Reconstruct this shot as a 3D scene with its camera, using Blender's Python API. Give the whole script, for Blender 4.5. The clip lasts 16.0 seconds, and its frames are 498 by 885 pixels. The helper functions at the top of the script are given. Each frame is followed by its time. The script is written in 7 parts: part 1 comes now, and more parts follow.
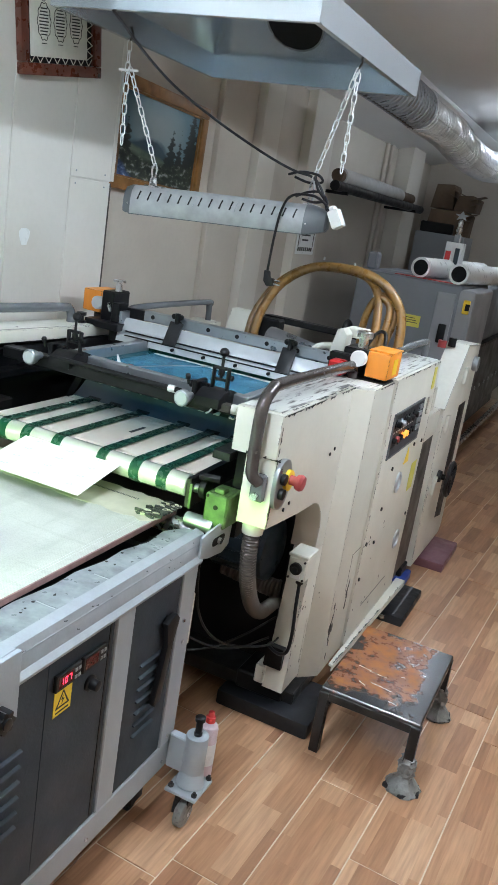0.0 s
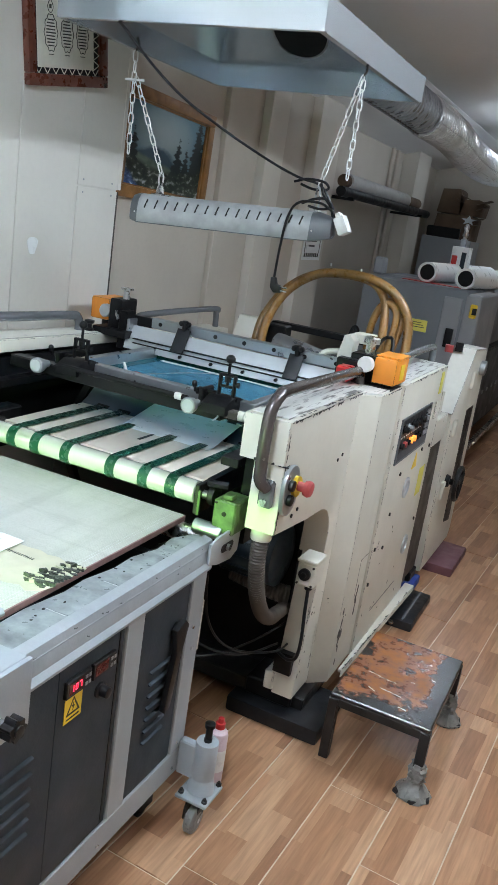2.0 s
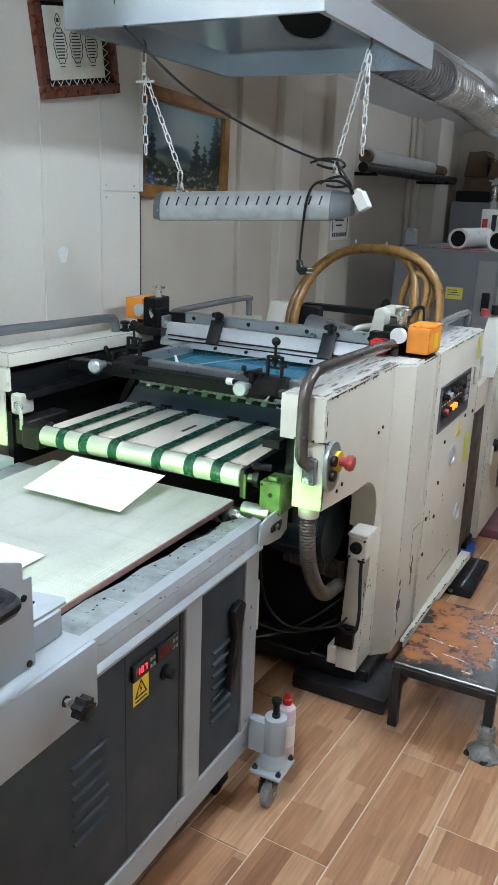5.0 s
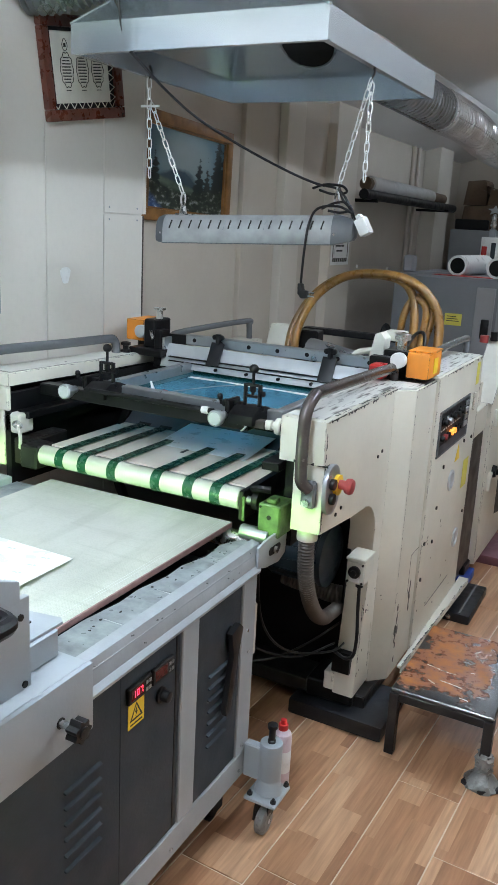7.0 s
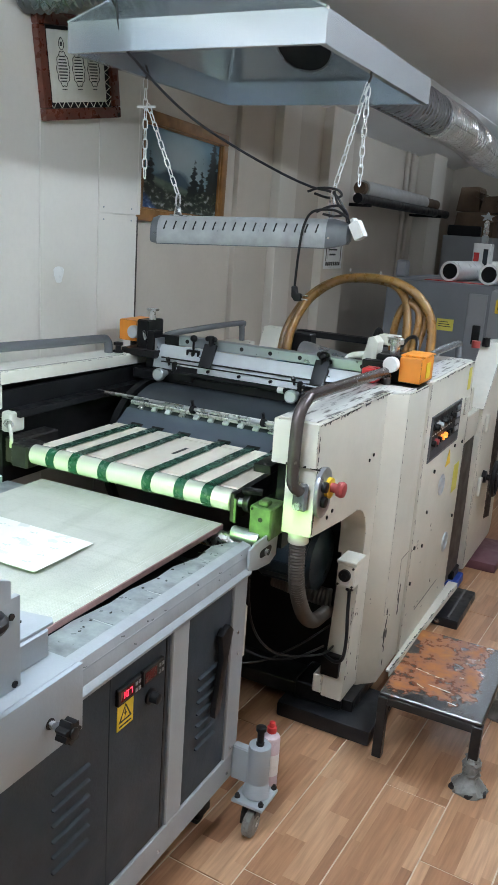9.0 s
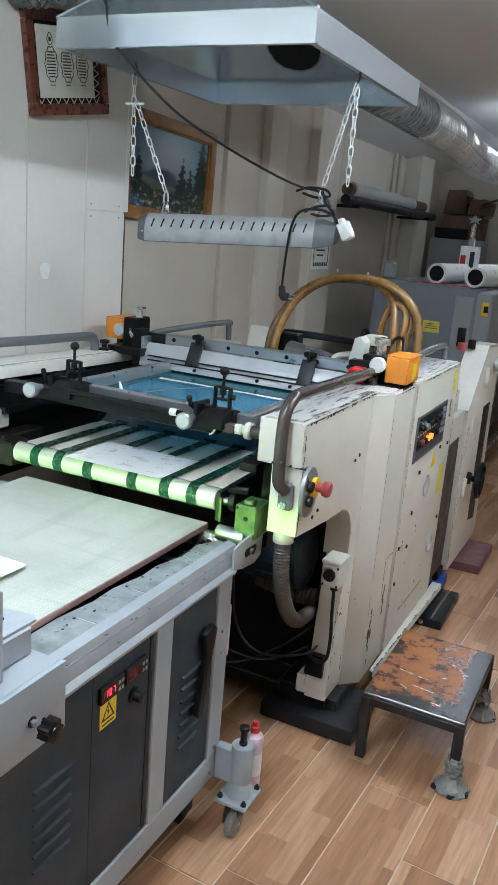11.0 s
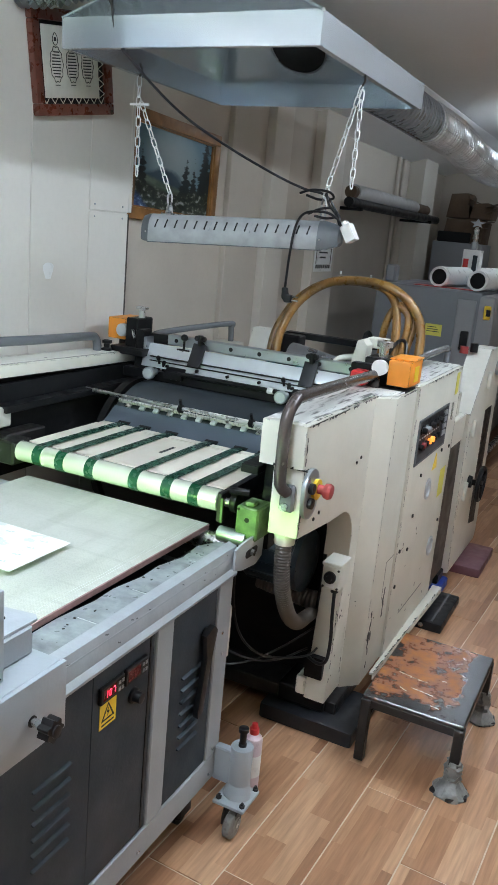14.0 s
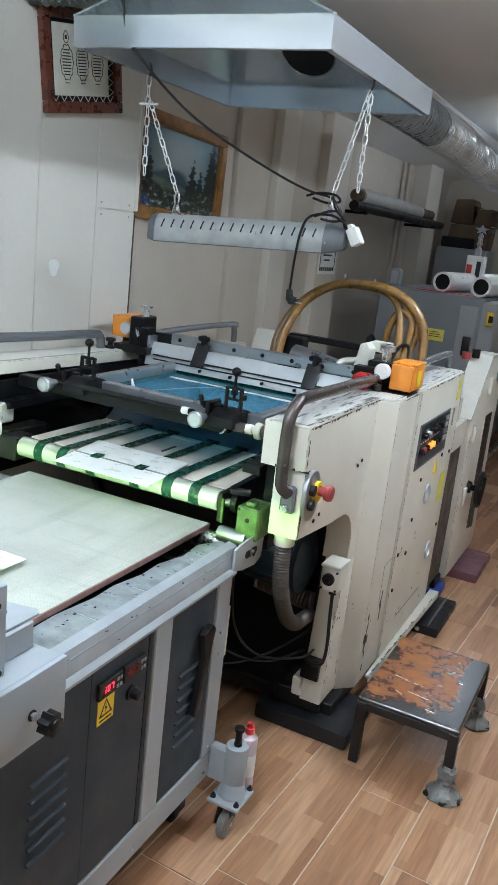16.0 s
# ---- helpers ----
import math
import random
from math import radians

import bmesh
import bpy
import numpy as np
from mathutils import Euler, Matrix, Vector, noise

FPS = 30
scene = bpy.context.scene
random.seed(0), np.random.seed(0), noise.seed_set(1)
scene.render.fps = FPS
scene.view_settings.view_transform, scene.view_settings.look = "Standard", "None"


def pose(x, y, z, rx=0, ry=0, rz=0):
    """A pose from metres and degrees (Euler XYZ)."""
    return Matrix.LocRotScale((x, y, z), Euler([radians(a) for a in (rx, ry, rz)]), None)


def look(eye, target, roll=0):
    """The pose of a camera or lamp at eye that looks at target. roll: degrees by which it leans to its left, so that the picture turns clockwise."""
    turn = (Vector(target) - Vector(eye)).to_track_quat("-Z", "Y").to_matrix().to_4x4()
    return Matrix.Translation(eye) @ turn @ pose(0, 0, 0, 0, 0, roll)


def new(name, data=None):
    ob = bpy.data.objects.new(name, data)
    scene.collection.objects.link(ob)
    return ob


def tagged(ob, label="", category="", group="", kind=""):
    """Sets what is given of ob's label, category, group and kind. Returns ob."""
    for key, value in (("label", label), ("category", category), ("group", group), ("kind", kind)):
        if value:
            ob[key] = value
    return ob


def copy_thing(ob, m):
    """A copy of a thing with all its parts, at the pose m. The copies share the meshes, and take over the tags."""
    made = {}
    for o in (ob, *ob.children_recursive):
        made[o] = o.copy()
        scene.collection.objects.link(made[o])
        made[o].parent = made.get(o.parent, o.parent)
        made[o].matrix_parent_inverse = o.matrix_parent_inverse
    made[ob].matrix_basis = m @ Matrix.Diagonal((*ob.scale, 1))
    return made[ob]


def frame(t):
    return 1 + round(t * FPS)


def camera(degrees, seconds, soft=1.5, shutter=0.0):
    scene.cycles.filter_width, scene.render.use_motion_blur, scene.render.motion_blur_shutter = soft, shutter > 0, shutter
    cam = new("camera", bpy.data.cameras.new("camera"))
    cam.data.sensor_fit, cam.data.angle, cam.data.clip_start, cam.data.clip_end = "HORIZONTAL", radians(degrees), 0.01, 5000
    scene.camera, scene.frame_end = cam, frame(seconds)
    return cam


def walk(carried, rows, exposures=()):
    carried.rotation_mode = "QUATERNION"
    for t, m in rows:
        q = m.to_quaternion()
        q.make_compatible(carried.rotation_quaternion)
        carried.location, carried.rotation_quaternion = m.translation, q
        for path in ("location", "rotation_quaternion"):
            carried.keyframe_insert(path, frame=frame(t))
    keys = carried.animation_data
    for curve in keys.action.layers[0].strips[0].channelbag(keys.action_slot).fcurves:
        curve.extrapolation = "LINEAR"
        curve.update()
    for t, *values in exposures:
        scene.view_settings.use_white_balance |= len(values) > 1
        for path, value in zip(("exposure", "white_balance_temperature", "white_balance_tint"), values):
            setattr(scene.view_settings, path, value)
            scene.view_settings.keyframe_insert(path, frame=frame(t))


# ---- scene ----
cam = camera(34.16, 16.0, soft=1.0)
PATH = [
    (0.0, pose(-0.055, 0.043, 1.716, 73.79, -8.84, 25.44)),
    (0.5, pose(-0.054, 0.042, 1.719, 73.78, -8.89, 25.50)),
    (1.0, pose(-0.045, 0.038, 1.727, 73.79, -8.67, 25.42)),
    (1.5, pose(-0.044, 0.029, 1.726, 73.86, -8.49, 25.45)),
    (2.0, pose(-0.053, 0.036, 1.722, 74.09, -8.33, 25.87)),
    (2.5, pose(-0.036, -0.019, 1.718, 73.02, -6.61, 28.08)),
    (3.0, pose(-0.044, -0.019, 1.698, 70.98, -7.88, 30.26)),
    (3.5, pose(-0.027, -0.012, 1.708, 70.78, -7.16, 30.22)),
    (4.0, pose(-0.009, 0.001, 1.719, 72.17, -4.27, 28.96)),
    (4.5, pose(-0.005, -0.001, 1.717, 72.88, -2.42, 27.94)),
    (5.0, pose(-0.000, 0.000, 1.720, 73.18, -2.07, 27.81)),
    (7.5, pose(-0.008, -0.002, 1.715, 74.99, -3.16, 27.70)),
    (8.0, pose(-0.009, -0.004, 1.715, 74.99, -3.34, 27.36)),
    (8.5, pose(-0.010, -0.003, 1.713, 75.02, -3.52, 27.32)),
    (9.0, pose(-0.013, -0.003, 1.713, 75.03, -3.79, 27.35)),
    (9.5, pose(-0.011, -0.002, 1.712, 75.07, -3.99, 26.84)),
    (12.0, pose(-0.017, -0.000, 1.707, 75.15, -4.66, 26.55)),
    (12.5, pose(-0.014, -0.003, 1.708, 75.18, -4.67, 26.58)),
    (13.0, pose(-0.015, -0.002, 1.710, 75.16, -4.69, 26.57)),
    (13.5, pose(-0.016, -0.003, 1.708, 75.21, -4.79, 26.60)),
    (14.0, pose(-0.018, -0.002, 1.707, 75.21, -5.05, 26.68)),
    (14.5, pose(-0.015, -0.005, 1.710, 75.21, -5.10, 26.72)),
    (15.0, pose(-0.016, -0.004, 1.709, 75.24, -5.15, 26.71)),
    (15.5, pose(-0.021, -0.014, 1.709, 75.25, -5.92, 26.87)),
    (16.0, pose(-0.022, -0.014, 1.708, 75.24, -6.28, 26.93)),
]
walk(cam, PATH, exposures=[(0.0, 0.36), (1.6, 0.36), (2.0, 0.20), (2.5, 0.17), (16.0, 0.17)])

# ---- light ----
world = bpy.data.worlds.new("room_world")
scene.world = world
world.use_nodes = True
world.node_tree.nodes["Background"].inputs[0].default_value = (0.9, 0.95, 1.0, 1)
world.node_tree.nodes["Background"].inputs[1].default_value = 0.004
scene.view_settings.exposure = 0.17
CEIL = 2.72


# bare-tube battens on the ceiling: place and strength of the tubes; first, second and fourth are added out of view
LAMPS = [(-0.80, 0.50, 195), (0.25, 3.0, 148), (-0.92, 7.0, 30), (-1.50, -0.9, 120), (-1.30, 8.8, 6)]
# the ultraviolet lamp inside the dryer's tunnel
uv = bpy.data.lights.new("uv_lamp", "AREA")
uv.shape, uv.size, uv.size_y, uv.energy, uv.color = "RECTANGLE", 0.7, 0.02, 36, (0.46, 1.0, 0.26)
uv_ob = new("uv_lamp", uv)
uv_ob.matrix_world = look((-1.42, 0.45, 0.893), (-1.42, 2.0, 0.93))

# ---- materials ----
def mat(name, colour, rough=0.5, metal=0.0, vary=0.12, scale=8.0, bump=0.02, fine=120.0, dark=None, chips=0.0,
        spec=0.5, coat=0.0, rough_vary=0.12, stain=0.0):
    """Paint, plastic or metal: base colour with two scales of variation, fine relief, worn edges where chips > 0."""
    m = bpy.data.materials.new(name)
    m.use_nodes = True
    nt = m.node_tree
    b = nt.nodes["Principled BSDF"]
    b.inputs["Metallic"].default_value = metal
    b.inputs["Specular IOR Level"].default_value = spec
    b.inputs["Coat Weight"].default_value = coat
    tc = nt.nodes.new("ShaderNodeTexCoord")

    def nz(s, detail=4.0, seed=0.0):
        n = nt.nodes.new("ShaderNodeTexNoise")
        n.inputs["Scale"].default_value, n.inputs["Detail"].default_value = s, detail
        mp = nt.nodes.new("ShaderNodeMapping")
        mp.inputs["Location"].default_value = (seed, seed * 1.7, -seed)
        nt.links.new(tc.outputs["Object"], mp.inputs["Vector"])
        nt.links.new(mp.outputs[0], n.inputs["Vector"])
        return n.outputs["Fac"]

    def ramp(src, lo, hi, a=0.0, z=1.0):
        r = nt.nodes.new("ShaderNodeMapRange")
        r.inputs[1].default_value, r.inputs[2].default_value = lo, hi
        r.inputs[3].default_value, r.inputs[4].default_value = a, z
        nt.links.new(src, r.inputs[0])
        return r.outputs[0]

    def mix(fac, a, c):
        x = nt.nodes.new("ShaderNodeMix")
        x.data_type = "RGBA"
        for sock, v in ((x.inputs[0], fac), (x.inputs[6], a), (x.inputs[7], c)):
            if isinstance(v, (tuple, list)):
                sock.default_value = (*v, 1)
            elif isinstance(v, float):
                sock.default_value = v
            else:
                nt.links.new(v, sock)
        return x.outputs[2]

    low = tuple(c * (1 - vary) for c in colour)
    high = tuple(min(1, c * (1 + vary * 0.6)) for c in colour)
    big = nz(scale, 5, 3.1)
    col = mix(ramp(big, 0.3, 0.7), low, high)
    col = mix(ramp(nz(fine * 0.35, 3, 8.0), 0.45, 0.75, 0.0, 0.25), col, tuple(c * (1 - vary) for c in low))
    if stain:
        col = mix(ramp(nz(scale * 0.45, 8, 5.5), 0.55, 0.72, 0.0, stain), col, dark or tuple(c * 0.4 for c in colour))
    if chips:
        bev = nt.nodes.new("ShaderNodeBevel")
        bev.samples = 4
        bev.inputs["Radius"].default_value = 0.005
        geo = nt.nodes.new("ShaderNodeNewGeometry")
        dot = nt.nodes.new("ShaderNodeVectorMath")
        dot.operation = "DOT_PRODUCT"
        nt.links.new(bev.outputs[0], dot.inputs[0])
        nt.links.new(geo.outputs["Normal"], dot.inputs[1])
        edge = ramp(dot.outputs["Value"], 0.99, 0.86)
        worn = ramp(nz(34, 6, 1.3), 0.60 - 0.14 * chips, 0.63 - 0.14 * chips)
        mul = nt.nodes.new("ShaderNodeMath")
        mul.operation = "MULTIPLY"
        nt.links.new(edge, mul.inputs[0])
        nt.links.new(worn, mul.inputs[1])
        spots = ramp(nz(26, 7, 9.4), 0.75, 0.76)
        mx = nt.nodes.new("ShaderNodeMath")
        mx.operation = "MAXIMUM"
        nt.links.new(mul.outputs[0], mx.inputs[0])
        nt.links.new(spots, mx.inputs[1])
        col = mix(mx.outputs[0], col, dark or (0.03, 0.027, 0.025))
    nt.links.new(col, b.inputs["Base Color"])
    nt.links.new(ramp(nz(scale * 2.3, 4, 6.0), 0.3, 0.7, max(0.03, rough - rough_vary), min(1, rough + rough_vary)), b.inputs["Roughness"])
    if bump:
        bp = nt.nodes.new("ShaderNodeBump")
        bp.inputs["Strength"].default_value, bp.inputs["Distance"].default_value = bump * 8, 0.002
        nt.links.new(nz(fine, 3, 2.0), bp.inputs["Height"])
        nt.links.new(bp.outputs[0], b.inputs["Normal"])
    return m


def glow(name, colour, strength):
    m = mat(name, colour, 0.4)
    b = m.node_tree.nodes["Principled BSDF"]
    b.inputs["Emission Color"].default_value = (*colour, 1)
    b.inputs["Emission Strength"].default_value = strength
    return m


M = {
    "cream": mat("cream_machine_paint", (0.70, 0.68, 0.60), 0.42, vary=0.07, scale=3, chips=0.55, bump=0.02),
    "cream_worn": mat("worn_cream_paint", (0.76, 0.75, 0.68), 0.45, vary=0.10, scale=6, chips=1.9, stain=0.35, dark=(0.12, 0.11, 0.10)),
    "grey_light": mat("light_grey_enamel", (0.355, 0.39, 0.42), 0.42, vary=0.06, scale=3),
    "grey_dirty": mat("soiled_grey_enamel", (0.32, 0.35, 0.37), 0.38, metal=0.25, vary=0.3, scale=22, stain=0.6, dark=(0.10, 0.105, 0.11)),
    "grey_dark": mat("charcoal_panel_paint", (0.036, 0.047, 0.059), 0.55, vary=0.10, scale=4, bump=0.03, spec=0.22),
    # black steel parts, and the sheets that stand in for deep shade
    "black": mat("black_steel_and_shade", (0.006, 0.006, 0.007), 0.45, vary=0.3, scale=9, spec=0.25),
    "brown_panel": mat("dark_brown_panel", (0.055, 0.045, 0.038), 0.5, vary=0.15, scale=5),
    "black_plastic": mat("black_plastic", (0.007, 0.007, 0.008), 0.42, vary=0.2, scale=9, spec=0.3),
    "rubber": mat("dark_rubber", (0.011, 0.012, 0.015), 0.42, vary=0.3, scale=14, spec=0.4),
    "iron": mat("blackened_iron", (0.024, 0.023, 0.023), 0.42, metal=0.35, vary=0.4, scale=14, stain=0.4, dark=(0.06, 0.035, 0.02), spec=0.4),
    "steel": mat("brushed_steel", (0.62, 0.63, 0.64), 0.28, metal=1.0, vary=0.1, scale=20),
    "chrome": mat("polished_roller_steel", (0.82, 0.81, 0.77), 0.20, metal=0.6, vary=0.02, scale=10, rough_vary=0.0, bump=0.0),
    "alu": mat("anodised_aluminium", (0.42, 0.45, 0.48), 0.38, metal=0.85, vary=0.07, scale=12),
    "alu_white": mat("pale_aluminium_profile", (0.58, 0.61, 0.64), 0.42, metal=0.35, vary=0.06, scale=12),
    "galv": mat("galvanised_sheet", (0.70, 0.77, 0.83), 0.22, metal=0.78, vary=0.04, scale=2.5, bump=0.0, fine=500, rough_vary=0.0),
    "galv_dull": mat("dull_zinc_tube", (0.34, 0.35, 0.37), 0.32, metal=0.8, vary=0.06, scale=6, bump=0.004),
    "pipe": mat("grey_painted_tube", (0.20, 0.21, 0.225), 0.26, metal=0.4, vary=0.05, scale=9, fine=400, rough_vary=0.0),
    "pipe_brown": mat("worn_brown_tube", (0.085, 0.07, 0.066), 0.24, metal=0.4, vary=0.2, scale=22, stain=0.2, dark=(0.20, 0.20, 0.21), rough_vary=0.04),
    "belt_green": mat("green_rubber_belt", (0.008, 0.058, 0.034), 0.26, vary=0.2, scale=20, rough_vary=0.05),
    "deck": mat("beige_delivery_board", (0.66, 0.60, 0.52), 0.5, vary=0.06, scale=6),
    "orange": mat("orange_paint", (0.85, 0.30, 0.035), 0.42, vary=0.08, scale=10, chips=0.8),
    "yellow": mat("yellow_plastic", (0.85, 0.60, 0.04), 0.45, vary=0.06),
    "yellow_label": mat("yellow_label_print", (0.72, 0.66, 0.12), 0.5, vary=0.05),
    "red": mat("red_plastic", (0.55, 0.03, 0.03), 0.35, vary=0.08),
    "red_dark": mat("dull_red_cap", (0.36, 0.05, 0.05), 0.45, vary=0.08),
    "hose": mat("amber_hose", (0.235, 0.118, 0.026), 0.32, vary=0.35, scale=16, coat=0.1),
    "hose_grey": mat("ribbed_taupe_hose", (0.058, 0.048, 0.038), 0.5, vary=0.2, scale=14),
    "foil": mat("crinkled_foil", (0.72, 0.72, 0.73), 0.30, metal=0.7, vary=0.08, scale=25, bump=0.012, fine=60, rough_vary=0.05),
    "fixture": mat("dusty_grey_enamel", (0.34, 0.35, 0.355), 0.5, vary=0.16, scale=22, metal=0.1, stain=0.25, dark=(0.17, 0.17, 0.165)),
    "cap_grey": mat("slate_end_cap", (0.11, 0.12, 0.13), 0.42, vary=0.12, scale=14),
    "paper": mat("white_coated_board", (0.86, 0.87, 0.86), 0.35, vary=0.01, bump=0.0),
    "white_plastic": mat("white_plastic", (0.78, 0.78, 0.77), 0.38, vary=0.04),
    "offwhite": mat("offwhite_plastic", (0.66, 0.65, 0.58), 0.45, vary=0.06),
    "grey_scuffed": mat("scuffed_grey_enamel", (0.345, 0.375, 0.40), 0.42, vary=0.10, scale=11, stain=0.4, dark=(0.24, 0.25, 0.26)),
    # oily green paint of the block; on the strip it stands for green lamplight
    "green_grey": mat("oily_green_paint_and_uv_tint", (0.08, 0.145, 0.045), 0.4, vary=0.5, scale=30, stain=0.85, dark=(0.03, 0.05, 0.015)),
    "film": mat("pale_film", (0.42, 0.41, 0.40), 0.4, vary=0.08, scale=8),
    "faint": mat("faint_print", (0.62, 0.65, 0.64), 0.5, vary=0.1),
    "plate_steel": mat("blue_grey_guide_steel", (0.085, 0.105, 0.135), 0.38, metal=0.3, vary=0.05, scale=5, bump=0.0, fine=400, rough_vary=0.0),
    "drum": mat("dark_cylinder_steel", (0.045, 0.055, 0.065), 0.34, metal=0.4, vary=0.06, scale=5, bump=0.0, fine=400, rough_vary=0.0),
    "wall": mat("beige_wall_paint", (0.56, 0.50, 0.43), 0.75, vary=0.07, scale=1.9, bump=0.03, stain=0.32, dark=(0.36, 0.30, 0.25)),
    "board": mat("cream_wall_board", (0.69, 0.655, 0.60), 0.6, vary=0.06, scale=1.3, bump=0.015, stain=0.10, dark=(0.52, 0.48, 0.42)),
    "wall_pale": mat("pale_pilaster_paint", (0.66, 0.61, 0.54), 0.75, vary=0.05, scale=2),
    "ceiling": mat("matt_ceiling_paint", (0.86, 0.85, 0.84), 0.85, vary=0.05, scale=1.0, bump=0.02),
    "frame_red": mat("mahogany_frame", (0.13, 0.035, 0.02), 0.32, vary=0.35, scale=18, coat=0.3),
    "frame_oak": mat("oak_frame", (0.25, 0.115, 0.035), 0.42, vary=0.45, scale=12),
    "silk": mat("ivory_embroidered_cloth", (0.70, 0.68, 0.60), 0.55, vary=0.10, scale=14, bump=0.08, fine=200),
    "ink": mat("black_thread", (0.03, 0.028, 0.022), 0.6, vary=0.1),
    "machine_grey": mat("slate_machine_panel", (0.185, 0.20, 0.225), 0.45, vary=0.07, scale=2.5),
    "machine_pale": mat("pale_grey_machine_panel", (0.30, 0.31, 0.33), 0.45, vary=0.06, scale=2.5),
    "machine_dark": mat("dark_machine_skirt", (0.055, 0.057, 0.065), 0.5, vary=0.1, scale=3),
    "carton": mat("brown_cardboard", (0.12, 0.075, 0.045), 0.75, vary=0.25, scale=6),
    "purple": mat("dull_maroon_block", (0.15, 0.06, 0.075), 0.5, vary=0.2, scale=10),
    "blue": mat("blue_plastic", (0.02, 0.06, 0.32), 0.45, vary=0.1),
    "maroon": mat("maroon_belt_edge", (0.30, 0.17, 0.165), 0.6, vary=0.25, scale=25),
    "tape": mat("grey_plastic_wrap", (0.20, 0.20, 0.19), 0.35, vary=0.35, scale=30, bump=0.15, fine=60),
    "lilac": mat("translucent_pink_bottle", (0.62, 0.50, 0.54), 0.35, vary=0.1, scale=10),
    "led_red": glow("red_digits", (1.0, 0.03, 0.08), 3.0),
    "led_amber": glow("amber_lamp", (1.0, 0.30, 0.05), 1.1),
}


def nodes_of(name):
    m = bpy.data.materials.new(name)
    m.use_nodes = True
    return m, m.node_tree, m.node_tree.nodes["Principled BSDF"]


def link(nt, a, b):
    nt.links.new(a, b)


def math_node(nt, op, a, b=0.0):
    n = nt.nodes.new("ShaderNodeMath")
    n.operation = op
    for i, v in enumerate((a, b)):
        if isinstance(v, (int, float)):
            n.inputs[i].default_value = v
        else:
            nt.links.new(v, n.inputs[i])
    return n.outputs[0]


def ramp_node(nt, src, stops):
    n = nt.nodes.new("ShaderNodeValToRGB")
    el = n.color_ramp.elements
    while len(el) < len(stops):
        el.new(0.5)
    for e, (p, c) in zip(el, stops):
        e.position, e.color = p, (*c, 1)
    nt.links.new(src, n.inputs[0])
    return n.outputs[0]


def noise_node(nt, scale, detail=4.0, vec=None):
    n = nt.nodes.new("ShaderNodeTexNoise")
    n.inputs["Scale"].default_value, n.inputs["Detail"].default_value = scale, detail
    if vec is not None:
        nt.links.new(vec, n.inputs["Vector"])
    return n.outputs["Fac"]


def wood_tile_material():
    """Ceramic tile printed with narrow oak strips: three strips a tile, each strip with its own tone and grain."""
    m, nt, b = nodes_of("oak_print_tile")
    tc = nt.nodes.new("ShaderNodeTexCoord")
    info = nt.nodes.new("ShaderNodeObjectInfo")
    sep = nt.nodes.new("ShaderNodeSeparateXYZ")
    link(nt, tc.outputs["Object"], sep.inputs[0])
    col = math_node(nt, "FLOOR", math_node(nt, "MULTIPLY", sep.outputs[0], 1 / 0.0665))
    wob = math_node(nt, "FRACT", math_node(nt, "MULTIPLY", math_node(nt, "SINE", math_node(nt, "ADD", math_node(nt, "MULTIPLY", col, 12.9), math_node(nt, "MULTIPLY", info.outputs["Random"], 37.0))), 43.7))
    row = math_node(nt, "FLOOR", math_node(nt, "ADD", math_node(nt, "MULTIPLY", sep.outputs[1], 1 / 0.31), math_node(nt, "MULTIPLY", wob, 3.0)))
    comb = nt.nodes.new("ShaderNodeCombineXYZ")
    link(nt, col, comb.inputs[0])
    link(nt, row, comb.inputs[1])
    link(nt, math_node(nt, "MULTIPLY", info.outputs["Random"], 91.0), comb.inputs[2])
    wn = nt.nodes.new("ShaderNodeTexWhiteNoise")
    link(nt, comb.outputs[0], wn.inputs["Vector"])
    tone = ramp_node(nt, wn.outputs["Value"], [(0.0, (0.275, 0.130, 0.070)), (0.3, (0.37, 0.190, 0.104)), (0.7, (0.455, 0.255, 0.146)), (1.0, (0.55, 0.338, 0.208))])
    mp = nt.nodes.new("ShaderNodeMapping")
    mp.inputs["Scale"].default_value = (60, 4.0, 1)
    add = nt.nodes.new("ShaderNodeVectorMath")
    link(nt, tc.outputs["Object"], add.inputs[0])
    link(nt, wn.outputs["Color"], add.inputs[1])
    link(nt, add.outputs[0], mp.inputs[0])
    grain = noise_node(nt, 1.6, 6, mp.outputs[0])
    mx = nt.nodes.new("ShaderNodeMix")
    mx.data_type, mx.blend_type = "RGBA", "MULTIPLY"
    mx.inputs[0].default_value = 0.8
    link(nt, tone, mx.inputs[6])
    link(nt, ramp_node(nt, grain, [(0.25, (0.62, 0.58, 0.54)), (0.7, (1.1, 1.08, 1.05))]), mx.inputs[7])
    link(nt, mx.outputs[2], b.inputs["Base Color"])
    rg = nt.nodes.new("ShaderNodeMapRange")
    rg.inputs[3].default_value, rg.inputs[4].default_value = 0.22, 0.42
    link(nt, noise_node(nt, 7, 5, tc.outputs["Object"]), rg.inputs[0])
    link(nt, rg.outputs[0], b.inputs["Roughness"])
    bp = nt.nodes.new("ShaderNodeBump")
    bp.inputs["Strength"].default_value, bp.inputs["Distance"].default_value = 0.12, 0.001
    link(nt, grain, bp.inputs["Height"])
    link(nt, bp.outputs[0], b.inputs["Normal"])
    return m


